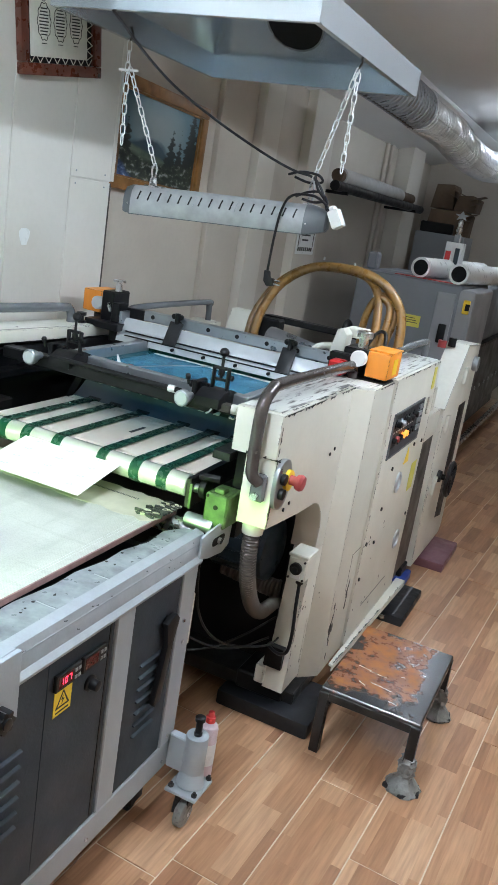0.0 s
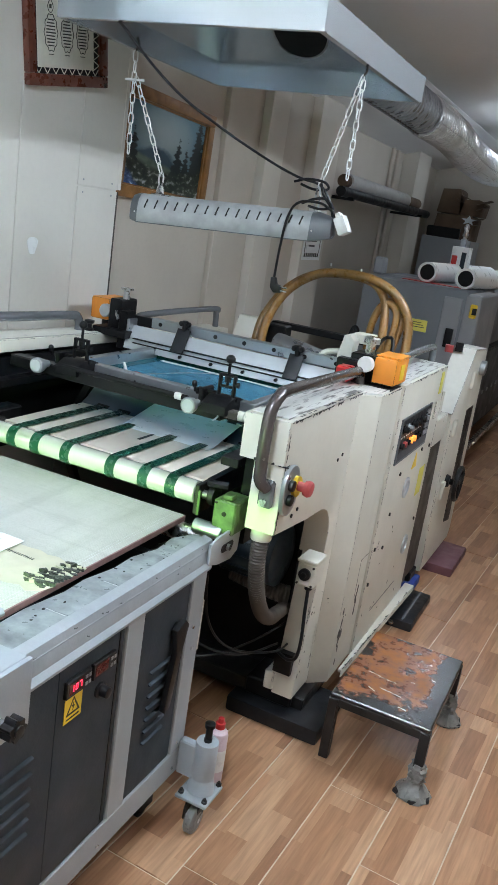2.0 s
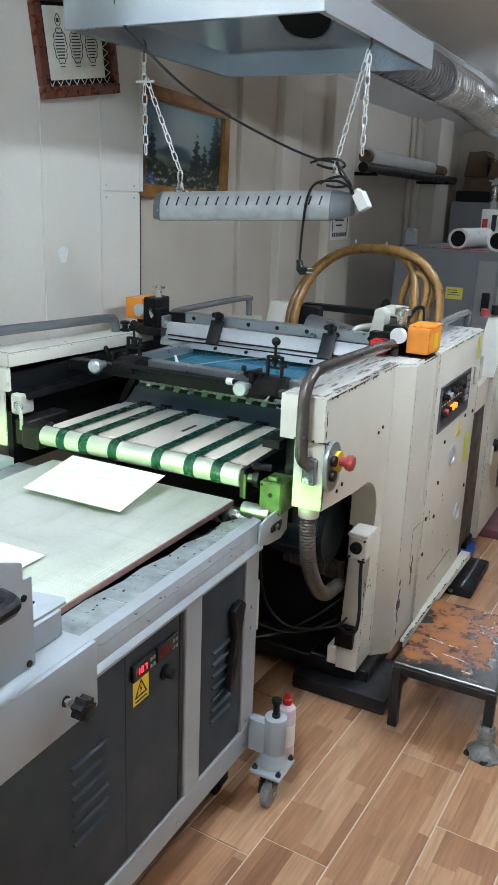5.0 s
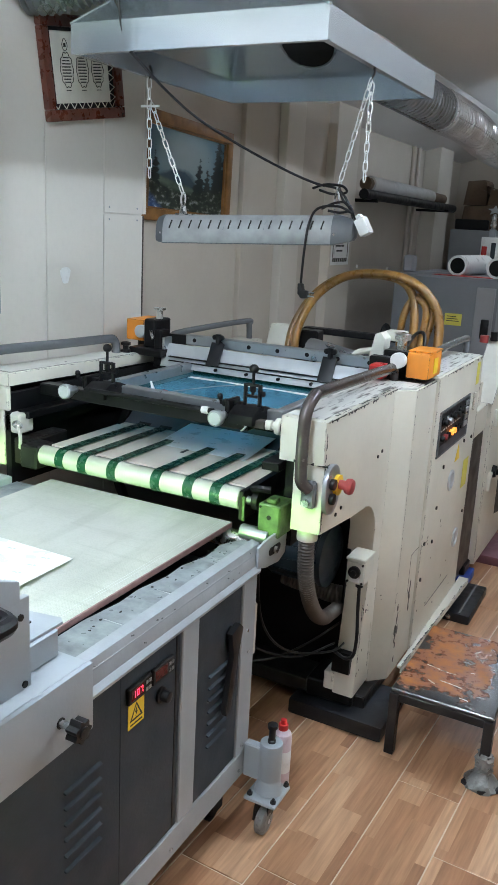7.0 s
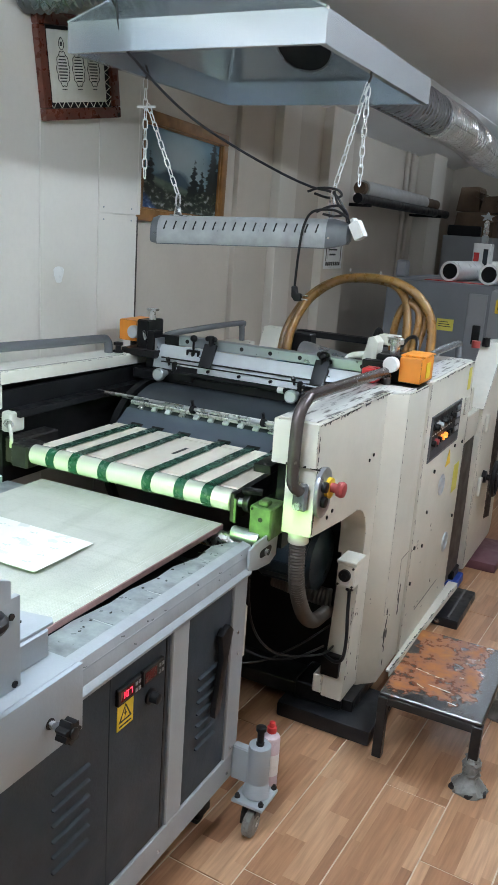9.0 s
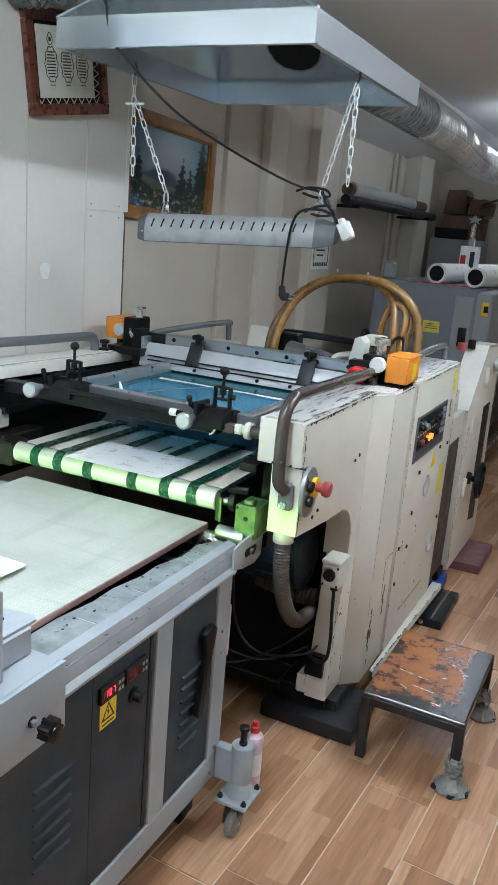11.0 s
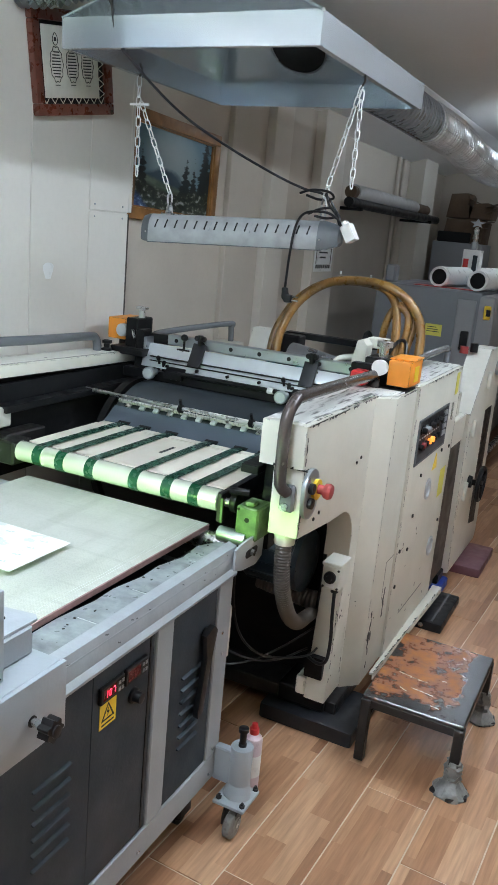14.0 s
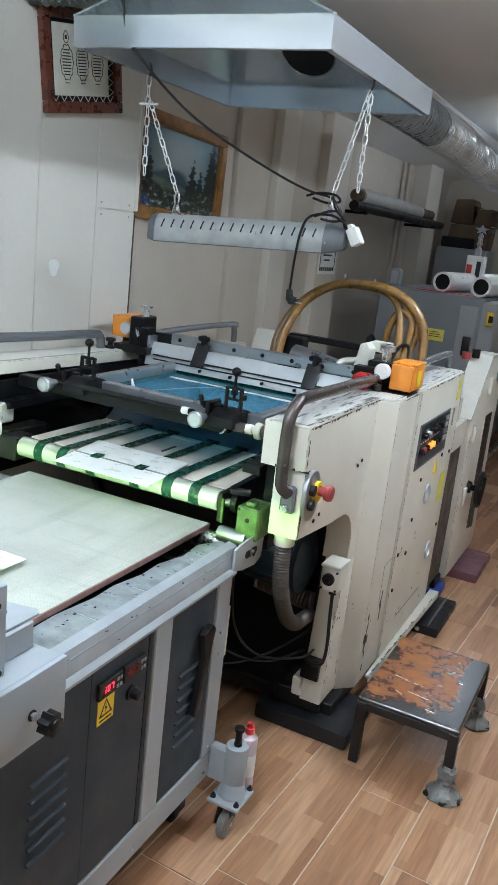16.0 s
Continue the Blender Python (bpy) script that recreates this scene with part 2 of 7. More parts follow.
def screen_mesh_material(name, colour, clear):
    """Fine dyed mesh: part of the light goes straight through, tinted by the thread and emulsion."""
    m, nt, b = nodes_of(name)
    b.inputs["Base Color"].default_value = (*colour, 1)
    b.inputs["Roughness"].default_value = 0.14
    tc = nt.nodes.new("ShaderNodeTexCoord")
    n = noise_node(nt, 9, 5, tc.outputs["Object"])
    tint = ramp_node(nt, n, [(0.3, tuple(c * 0.8 for c in colour)), (0.7, colour)])
    link(nt, tint, b.inputs["Base Color"])
    tr = nt.nodes.new("ShaderNodeBsdfTransparent")
    tr.inputs[0].default_value = (0.10, 0.66, 0.86, 1)
    ms = nt.nodes.new("ShaderNodeMixShader")
    ms.inputs[0].default_value = clear
    link(nt, b.outputs[0], ms.inputs[1])
    link(nt, tr.outputs[0], ms.inputs[2])
    link(nt, ms.outputs[0], nt.nodes["Material Output"].inputs[0])
    return m


def rust_plate_material():
    """Steel plate with orange primer, flaked away to dark and bare metal."""
    m, nt, b = nodes_of("flaking_orange_plate")
    tc = nt.nodes.new("ShaderNodeTexCoord")
    n1 = noise_node(nt, 9, 9, tc.outputs["Object"])
    n2 = noise_node(nt, 42, 6, tc.outputs["Object"])
    gs = nt.nodes.new("ShaderNodeSeparateXYZ")
    link(nt, tc.outputs["Generated"], gs.inputs[0])
    dx = math_node(nt, "ABSOLUTE", math_node(nt, "SUBTRACT", gs.outputs[0], 0.42))
    dy = math_node(nt, "ABSOLUTE", math_node(nt, "SUBTRACT", gs.outputs[1], 0.54))
    rim = math_node(nt, "MAXIMUM", math_node(nt, "MULTIPLY", dx, 1.06), dy)
    far = math_node(nt, "MAXIMUM", math_node(nt, "SUBTRACT", rim, 0.37), 0.0)
    worn = math_node(nt, "MULTIPLY", math_node(nt, "MAXIMUM", math_node(nt, "SUBTRACT", gs.outputs[0], 0.50), 0.0), 0.12)
    f = math_node(nt, "ADD", math_node(nt, "MULTIPLY", n1, 0.62), math_node(nt, "MULTIPLY", n2, 0.38))
    f = math_node(nt, "SUBTRACT", math_node(nt, "SUBTRACT", math_node(nt, "SUBTRACT", f, 0.022), math_node(nt, "MULTIPLY", far, 1.1)), worn)
    link(nt, ramp_node(nt, f, [(0.30, (0.04, 0.039, 0.041)), (0.395, (0.065, 0.05, 0.045)), (0.41, (0.15, 0.06, 0.036)), (0.46, (0.21, 0.075, 0.034)), (0.53, (0.31, 0.108, 0.028)), (0.64, (0.37, 0.15, 0.035))]), b.inputs["Base Color"])
    link(nt, math_node(nt, "MULTIPLY", math_node(nt, "LESS_THAN", f, 0.41), 0.4), b.inputs["Metallic"])
    rg = nt.nodes.new("ShaderNodeMapRange")
    rg.inputs[1].default_value, rg.inputs[2].default_value = 0.42, 0.56
    rg.inputs[3].default_value, rg.inputs[4].default_value = 0.24, 0.5
    link(nt, f, rg.inputs[0])
    link(nt, rg.outputs[0], b.inputs["Roughness"])
    bp = nt.nodes.new("ShaderNodeBump")
    bp.inputs["Strength"].default_value, bp.inputs["Distance"].default_value = 0.5, 0.002
    link(nt, f, bp.inputs["Height"])
    link(nt, bp.outputs[0], b.inputs["Normal"])
    return m


def belt_mesh_material():
    """Pale coated conveyor cloth: a fine faint weave, long grey scuffs along the travel and cloudy soiling."""
    m, nt, b = nodes_of("pale_woven_belt")
    tc = nt.nodes.new("ShaderNodeTexCoord")
    base = ramp_node(nt, noise_node(nt, 2.6, 7, tc.outputs["Object"]), [(0.3, (0.45, 0.46, 0.425)), (0.5, (0.545, 0.555, 0.51)), (0.72, (0.60, 0.61, 0.57))])

    def times(fac, a, c):
        x = nt.nodes.new("ShaderNodeMix")
        x.data_type, x.blend_type = "RGBA", "MULTIPLY"
        x.inputs[0].default_value = fac
        link(nt, a, x.inputs[6])
        link(nt, c, x.inputs[7])
        return x.outputs[2]

    def stretched(sx, sy, scale, detail):
        mp = nt.nodes.new("ShaderNodeMapping")
        mp.inputs["Scale"].default_value = (sx, sy, 1)
        link(nt, tc.outputs["Object"], mp.inputs[0])
        return noise_node(nt, scale, detail, mp.outputs[0])

    col = times(0.55, base, ramp_node(nt, stretched(9, 1.6, 1.5, 8), [(0.52, (1, 1, 1)), (0.66, (0.80, 0.82, 0.80)), (0.74, (0.66, 0.68, 0.67))]))
    col = times(0.35, col, ramp_node(nt, stretched(2, 22, 2.0, 6), [(0.55, (1, 1, 1)), (0.72, (0.72, 0.74, 0.72))]))
    weave = math_node(nt, "MULTIPLY", noise_node(nt, 330, 2, tc.outputs["Object"]), 1.0)
    col = times(0.30, col, ramp_node(nt, weave, [(0.38, (0.62, 0.64, 0.62)), (0.55, (1, 1, 1))]))
    # coarser open weave towards the hemmed edge
    sep = nt.nodes.new("ShaderNodeSeparateXYZ")
    link(nt, tc.outputs["Object"], sep.inputs[0])
    hem = nt.nodes.new("ShaderNodeMapRange")
    hem.inputs[1].default_value, hem.inputs[2].default_value = 0.20, 0.34
    link(nt, sep.outputs[0], hem.inputs[0])
    ch = nt.nodes.new("ShaderNodeTexChecker")
    ch.inputs["Scale"].default_value = 210
    link(nt, tc.outputs["Object"], ch.inputs["Vector"])
    mh = nt.nodes.new("ShaderNodeMix")
    mh.data_type, mh.blend_type = "RGBA", "MULTIPLY"
    link(nt, math_node(nt, "MULTIPLY", hem.outputs[0], 0.17), mh.inputs[0])
    link(nt, col, mh.inputs[6])
    link(nt, ramp_node(nt, ch.outputs["Fac"], [(0.0, (0.55, 0.57, 0.55)), (1.0, (1, 1, 1))]), mh.inputs[7])
    col = mh.outputs[2]
    link(nt, col, b.inputs["Base Color"])
    b.inputs["Roughness"].default_value = 0.55
    bp = nt.nodes.new("ShaderNodeBump")
    bp.inputs["Strength"].default_value, bp.inputs["Distance"].default_value = 0.25, 0.001
    link(nt, weave, bp.inputs["Height"])
    link(nt, bp.outputs[0], b.inputs["Normal"])
    return m


def landscape_material():
    """Oil landscape: grey-blue sky with a pale glow, a dark blue hill, a green bank, tall firs, a flowery dark foreground."""
    m, nt, b = nodes_of("oil_landscape")
    tc = nt.nodes.new("ShaderNodeTexCoord")
    sep = nt.nodes.new("ShaderNodeSeparateXYZ")
    link(nt, tc.outputs["Generated"], sep.inputs[0])
    u, v = sep.outputs[1], sep.outputs[2]

    def over(fac, under, top):
        x = nt.nodes.new("ShaderNodeMix")
        x.data_type = "RGBA"
        link(nt, fac, x.inputs[0])
        link(nt, under, x.inputs[6])
        if isinstance(top, tuple):
            x.inputs[7].default_value = (*top, 1)
        else:
            link(nt, top, x.inputs[7])
        return x.outputs[2]

    def below(line, soft=0.03):
        r = nt.nodes.new("ShaderNodeMapRange")
        r.inputs[1].default_value, r.inputs[2].default_value = -soft, soft
        link(nt, math_node(nt, "SUBTRACT", line, v), r.inputs[0])
        return r.outputs[0]

    def bump_at(c, w, h):
        """A rounded rise of height h and half width w at c."""
        q = math_node(nt, "DIVIDE", math_node(nt, "SUBTRACT", u, c), w)
        return math_node(nt, "MULTIPLY", math_node(nt, "MAXIMUM", math_node(nt, "SUBTRACT", 1.0, math_node(nt, "MULTIPLY", q, q)), 0.0), h)

    n = noise_node(nt, 5, 8, tc.outputs["Generated"])
    wob = math_node(nt, "MULTIPLY", math_node(nt, "SUBTRACT", n, 0.5), 0.16)
    du = math_node(nt, "SUBTRACT", u, 0.48)
    dv = math_node(nt, "SUBTRACT", v, 0.66)
    d2 = math_node(nt, "ADD", math_node(nt, "ADD", math_node(nt, "MULTIPLY", du, du), math_node(nt, "MULTIPLY", dv, dv)), math_node(nt, "MULTIPLY", wob, 0.25))
    col = ramp_node(nt, d2, [(0.0, (0.36, 0.42, 0.43)), (0.06, (0.27, 0.35, 0.38)), (0.16, (0.13, 0.23, 0.28)), (0.35, (0.085, 0.17, 0.22))])
    hill = math_node(nt, "ADD", math_node(nt, "ADD", bump_at(0.36, 0.3, 0.20), 0.33), wob)
    col = over(below(hill), col, (0.045, 0.085, 0.12))
    bank = math_node(nt, "ADD", math_node(nt, "SUBTRACT", 0.44, math_node(nt, "MULTIPLY", u, 0.22)), math_node(nt, "MULTIPLY", wob, 0.3))
    col = over(below(bank, 0.02), col, ramp_node(nt, n, [(0.35, (0.06, 0.10, 0.07)), (0.6, (0.17, 0.22, 0.17))]))
    mp = nt.nodes.new("ShaderNodeMapping")
    mp.inputs["Scale"].default_value = (1, 7, 16)
    link(nt, tc.outputs["Generated"], mp.inputs[0])
    twig = math_node(nt, "MULTIPLY", math_node(nt, "SUBTRACT", noise_node(nt, 1.6, 4, mp.outputs[0]), 0.5), 0.22)
    for c, w, top in ((0.10, 0.10, 0.72), (0.02, 0.09, 0.62), (0.66, 0.12, 0.66), (0.77, 0.10, 0.60), (0.92, 0.15, 1.05), (1.0, 0.10, 0.9)):
        half = math_node(nt, "MULTIPLY", math_node(nt, "SUBTRACT", top, v), w / (top - 0.12))
        off = math_node(nt, "SUBTRACT", math_node(nt, "ADD", half, math_node(nt, "MULTIPLY", twig, 0.7)), math_node(nt, "ABSOLUTE", math_node(nt, "SUBTRACT", u, c)))
        r = nt.nodes.new("ShaderNodeMapRange")
        r.inputs[1].default_value, r.inputs[2].default_value = -0.008, 0.012
        link(nt, off, r.inputs[0])
        col = over(r.outputs[0], col, (0.014, 0.022, 0.024))
    fore = math_node(nt, "ADD", math_node(nt, "ADD", 0.24, math_node(nt, "MULTIPLY", math_node(nt, "ABSOLUTE", du), 0.20)), wob)
    fl = ramp_node(nt, noise_node(nt, 17, 6, tc.outputs["Generated"]), [(0.40, (0.012, 0.018, 0.016)), (0.54, (0.035, 0.05, 0.035)), (0.60, (0.16, 0.17, 0.15)), (0.68, (0.34, 0.36, 0.38))])
    col = over(below(fore, 0.03), col, fl)
    lake = math_node(nt, "SUBTRACT", math_node(nt, "ADD", 0.24, wob), math_node(nt, "MULTIPLY", u, 1.1))
    col = over(below(lake, 0.03), col, ramp_node(nt, noise_node(nt, 22, 4, tc.outputs["Generated"]), [(0.4, (0.02, 0.05, 0.14)), (0.62, (0.10, 0.16, 0.30)), (0.68, (0.4, 0.45, 0.55))]))
    link(nt, col, b.inputs["Base Color"])
    b.inputs["Roughness"].default_value = 0.35
    return m


M["tile"] = wood_tile_material()
M["grout"] = mat("pale_grout", (0.66, 0.54, 0.42), 0.8, vary=0.15, scale=20)
M["mesh_blue"] = screen_mesh_material("blue_screen_mesh", (0.15, 0.50, 0.70), 0.56)
M["mesh_teal"] = screen_mesh_material("teal_emulsion", (0.012, 0.17, 0.20), 0.3)
M["rust"] = rust_plate_material()
M["belt"] = belt_mesh_material()
M["landscape"] = landscape_material()


def scraped_material():
    """White enamel scraped through to dark metal in long streaks."""
    m, nt, b = nodes_of("scraped_white_enamel")
    tc = nt.nodes.new("ShaderNodeTexCoord")
    mp = nt.nodes.new("ShaderNodeMapping")
    mp.inputs["Scale"].default_value = (60, 7, 20)
    link(nt, tc.outputs["Object"], mp.inputs[0])
    n = noise_node(nt, 1.0, 6, mp.outputs[0])
    n2 = noise_node(nt, 5, 4, tc.outputs["Object"])
    f = math_node(nt, "ADD", math_node(nt, "MULTIPLY", n, 0.7), math_node(nt, "MULTIPLY", n2, 0.3))
    link(nt, ramp_node(nt, f, [(0.38, (0.10, 0.095, 0.09)), (0.42, (0.45, 0.44, 0.42)), (0.46, (0.70, 0.70, 0.67)), (0.58, (0.74, 0.74, 0.71)), (0.60, (0.30, 0.29, 0.28)), (0.63, (0.72, 0.72, 0.70))]), b.inputs["Base Color"])
    b.inputs["Roughness"].default_value = 0.45
    return m


M["scraped"] = scraped_material()

M["red_window"] = mat("dark_red_window", (0.10, 0.008, 0.01), 0.25, vary=0.1)
M["belt_stain"] = mat("yellowed_belt_cloth", (0.58, 0.555, 0.44), 0.65, vary=0.12, scale=14, stain=0.3, dark=(0.55, 0.50, 0.30))
M["cabinet_grey"] = mat("grey_cabinet_enamel", (0.30, 0.325, 0.34), 0.45, vary=0.05, scale=3)
M["motor_blue"] = mat("dark_blue_motor_paint", (0.014, 0.026, 0.036), 0.38, vary=0.3, scale=12)
M["splice"] = mat("tarry_splice", (0.06, 0.066, 0.06), 0.4, vary=0.6, scale=60, bump=0.2, fine=90)

# ---- mesh helpers ----
ORIGIN = {}


def bm_new():
    return bmesh.new()


def bx(bm, x0, x1, y0, y1, z0, z1, bev=0.0, seg=1):
    m = Matrix.LocRotScale(((x0 + x1) / 2, (y0 + y1) / 2, (z0 + z1) / 2), None, (abs(x1 - x0), abs(y1 - y0), abs(z1 - z0)))
    g = bmesh.ops.create_cube(bm, size=1.0, matrix=m)
    if bev:
        es = list({e for v in g["verts"] for e in v.link_edges})
        bmesh.ops.bevel(bm, geom=es, offset=bev, segments=seg, profile=0.6, affect="EDGES")
    return bm


def prism(bm, pts, axis, a, b, bev=0.0):
    """A polygon in the plane across axis ("x": pts are y, z; "y": x, z; "z": x, y), drawn out from a to b."""
    def at(p, d):
        return {"x": (d, p[0], p[1]), "y": (p[0], d, p[1]), "z": (p[0], p[1], d)}[axis]
    lo = [bm.verts.new(at(p, a)) for p in pts]
    hi = [bm.verts.new(at(p, b)) for p in pts]
    n = len(pts)
    fs = [bm.faces.new(lo), bm.faces.new(hi[::-1])]
    fs += [bm.faces.new((lo[i], hi[i], hi[(i + 1) % n], lo[(i + 1) % n])) for i in range(n)]
    bmesh.ops.recalc_face_normals(bm, faces=fs)
    if bev:
        es = [e for e in {e for f in fs for e in f.edges} if e.calc_face_angle(0) > 0.5]
        bmesh.ops.bevel(bm, geom=es, offset=bev, segments=2, profile=0.6, affect="EDGES")
    return bm


def cyl(bm, p0, p1, r, seg=20, r2=None, bev=0.0):
    p0, p1 = Vector(p0), Vector(p1)
    d = p1 - p0
    m = Matrix.Translation((p0 + p1) / 2) @ d.to_track_quat("Z", "Y").to_matrix().to_4x4()
    g = bmesh.ops.create_cone(bm, cap_ends=True, segments=seg, radius1=r, radius2=r if r2 is None else r2, depth=d.length, matrix=m)
    if bev:
        es = [e for e in {e for v in g["verts"] for e in v.link_edges} if e.calc_face_angle(0) > 1.0]
        bmesh.ops.bevel(bm, geom=es, offset=bev, segments=2, profile=0.6, affect="EDGES")
    return bm


def smooth_path(pts, n=8):
    pts = [Vector(p) for p in pts]
    if len(pts) < 3:
        return pts
    out = []
    ext = [2 * pts[0] - pts[1]] + pts + [2 * pts[-1] - pts[-2]]
    for i in range(1, len(ext) - 2):
        a, b, c, d = ext[i - 1:i + 3]
        for k in range(n):
            t = k / n
            out.append(0.5 * ((2 * b) + (c - a) * t + (2 * a - 5 * b + 4 * c - d) * t * t + (3 * b - a - 3 * c + d) * t ** 3))
    out.append(pts[-1])
    return out


def tube(bm, pts, r, seg=10, n=8, ribs=None, smooth=True):
    """A round tube along points; ribs: (pitch, depth) for corrugation; r may be a function of the share of the way."""
    path = smooth_path(pts, n) if smooth else [Vector(p) for p in pts]
    if ribs:
        fine, left, step = [path[0]], 0.0, ribs[0] / 2
        for a, b in zip(path, path[1:]):
            d, at_ = (b - a).length, step - left
            while at_ <= d:
                fine.append(a.lerp(b, at_ / d))
                at_ += step
            left = d - (at_ - step)
        path = fine
    rings, up = [], None
    for i, p in enumerate(path):
        t = (path[min(i + 1, len(path) - 1)] - path[max(i - 1, 0)]).normalized()
        if up is None:
            up = t.orthogonal().normalized()
        up = (up - t * up.dot(t)).normalized()
        side = t.cross(up)
        rr = r(i / (len(path) - 1)) if callable(r) else r
        if ribs:
            rr += ribs[1] * (1 if i % 2 else -1)
        rings.append([bm.verts.new(p + rr * (math.cos(2 * math.pi * k / seg) * up + math.sin(2 * math.pi * k / seg) * side)) for k in range(seg)])
    for a, b in zip(rings, rings[1:]):
        for k in range(seg):
            bm.faces.new((a[k], a[(k + 1) % seg], b[(k + 1) % seg], b[k]))
    bm.faces.new(rings[0][::-1])
    bm.faces.new(rings[-1])
    return bm


def lathe(bm, base, axis, profile, seg=20):
    """Rings of (height along axis, radius) round a line from base."""
    base, axis = Vector(base), Vector(axis).normalized()
    u = axis.orthogonal().normalized()
    v = axis.cross(u)
    rings = [[bm.verts.new(base + axis * h + r * (math.cos(2 * math.pi * k / seg) * u + math.sin(2 * math.pi * k / seg) * v)) for k in range(seg)] for h, r in profile]
    for a, b in zip(rings, rings[1:]):
        for k in range(seg):
            bm.faces.new((a[k], a[(k + 1) % seg], b[(k + 1) % seg], b[k]))
    bm.faces.new(rings[0][::-1])
    bm.faces.new(rings[-1])
    return bm


def finish(bm, name, material, origin, sharp=35):
    bmesh.ops.translate(bm, verts=bm.verts, vec=-Vector(origin))
    bmesh.ops.recalc_face_normals(bm, faces=bm.faces)
    me = bpy.data.meshes.new(name)
    bm.to_mesh(me)
    bm.free()
    me.materials.append(M[material] if isinstance(material, str) else material)
    me.shade_smooth()
    me.set_sharp_from_angle(angle=radians(sharp))
    return me


def thing(name, label, category, at=(0, 0, 0), group="", bm=None, material=None, kind=""):
    """A top-level thing: an Empty at its base, or one mesh."""
    me = finish(bm, name, material, at) if bm else None
    ob = new(name, me)
    ob.location = at
    ORIGIN[ob.name] = Vector(at)
    return tagged(ob, label, category, group, kind)


def part(name, bm, material, parent, label="", at=None, sharp=35):
    """One mesh under a thing or a part, modelled in world places."""
    o = Vector(at) if at is not None else ORIGIN[parent.name]
    ob = new(name, finish(bm, name, material, o, sharp))
    ob.parent = parent
    ob.location = o - ORIGIN[parent.name]
    ORIGIN[ob.name] = o
    if label:
        ob["label"] = label
    return ob


def wall(name, bm, material, label=""):
    return thing(name, label, "", (0, 0, 0), bm=bm, material=material, kind="structure")


def B(*a, **k):
    return bx(bm_new(), *a, **k)


def C(*a, **k):
    return cyl(bm_new(), *a, **k)


def P(*a, **k):
    return prism(bm_new(), *a, **k)


def T(*a, **k):
    return tube(bm_new(), *a, **k)


def L(*a, **k):
    return lathe(bm_new(), *a, **k)


def plate(x, y, z, w, h, axis="x", t=0.002):
    """A thin label or plate centred on a place: across x (faces +x) or y (faces -y)."""
    if axis == "x":
        return B(x, x + t, y - w / 2, y + w / 2, z - h / 2, z + h / 2)
    return B(x - w / 2, x + w / 2, y - t, y, z - h / 2, z + h / 2)



def ragged(bm, along, across, start, end, depth, seed, flip=1):
    """A ragged strip of bare patches beside an edge: along runs from start to end, and the patches reach 2 mm up to depth across it."""
    rng = random.Random(seed)
    start, along, across = Vector(start), Vector(along), Vector(across)
    lift = along.cross(across).normalized() * 0.0008 * flip
    d = 0.0
    while d < end:
        w = rng.uniform(0.006, 0.05)
        n = max(3, int(w / 0.005))
        if rng.random() < 0.72:
            lo = [start + along * (d + w * k / n) for k in range(n + 1)]
            hi = [q + across * (rng.uniform(0.15, 1.0) ** 2 * depth + 0.0015) for q in lo]
            vs = [bm.verts.new(q + lift) for q in lo + hi[::-1]]
            bm.faces.new(vs)
        d += w + rng.uniform(0.0, 0.012)
    return bm

# ---- room ----
SKEW = radians(-2.8)
floor = wall("floor", B(-3.2, 2.6, -3.0, 10.5, -0.06, -0.003), "grout", "oak-look ceramic tiles with pale grout lines")
wall("ceiling", B(-3.2, 2.6, -3.0, 10.5, CEIL, CEIL + 0.12), "ceiling", "matt off-white ceiling")
# left wall: boarded stretch, painted stretch with pilasters, recessed stretch
wall_west = wall("wall_west", B(-2.46, -2.20, -3.0, 3.115, 0, CEIL), "board", "cream wall boards with thin joints")
for y0, y1, z0, z1 in ((2.835, 3.113, 0.0, 1.722), (2.835, 3.113, 1.726, CEIL), (2.479, 2.832, 0.0, CEIL), (1.2, 2.475, 0.0, CEIL)):
    part("panel", B(-2.20, -2.192, y0, y1, z0, z1 - 0.002, bev=0.0015), "board", wall_west)
for y in (2.87, 3.07):
    for z in (1.70, 1.75, 1.1, 2.3):
        part("screw", C((-2.192, y, z), (-2.190, y, z), 0.004, 8), "grey_dirty", wall_west)
part("patch", P([(2.585 + 0.028 * math.cos(a) * (1 + 0.25 * math.sin(3 * a)), 1.475 + 0.04 * math.sin(a) * (1 + 0.2 * math.cos(2 * a))) for a in [k * math.tau / 14 for k in range(14)]], "x", -2.192, -2.1905), "paper", wall_west, "pale patch of filler")
part("corner_strip", B(-2.199, -2.1925, 3.1155, 3.1235, 0.0, 1.72), "brown_panel", wall_west, "dark strip down the end of the boards")
part("end_trim", B(-2.2, -2.1935, 3.116, 3.142, 1.728, 2.60, bev=0.002), "board", wall_west)
wall("wall_recess", B(-2.62, -2.36, 3.115, 6.0, 0, CEIL), "wall", "beige painted wall with faint stains")
wall("pilaster_1", B(-2.36, -2.325, 4.30, 4.66, 0, CEIL, bev=0.004), "wall", "shallow beige pilaster")
wall("pilaster_2", B(-2.36, -2.30, 4.80, 5.06, 0, CEIL, bev=0.004), "wall_pale", "pale plastered pilaster")
wall("pilaster_3", B(-2.62, -2.29, 5.58, 6.02, 0, CEIL, bev=0.004), "wall_pale", "pale plastered column")
wall("wall_alcove", B(-2.8, -2.50, 6.0, 10.5, 0, CEIL), "wall", "shaded beige wall")
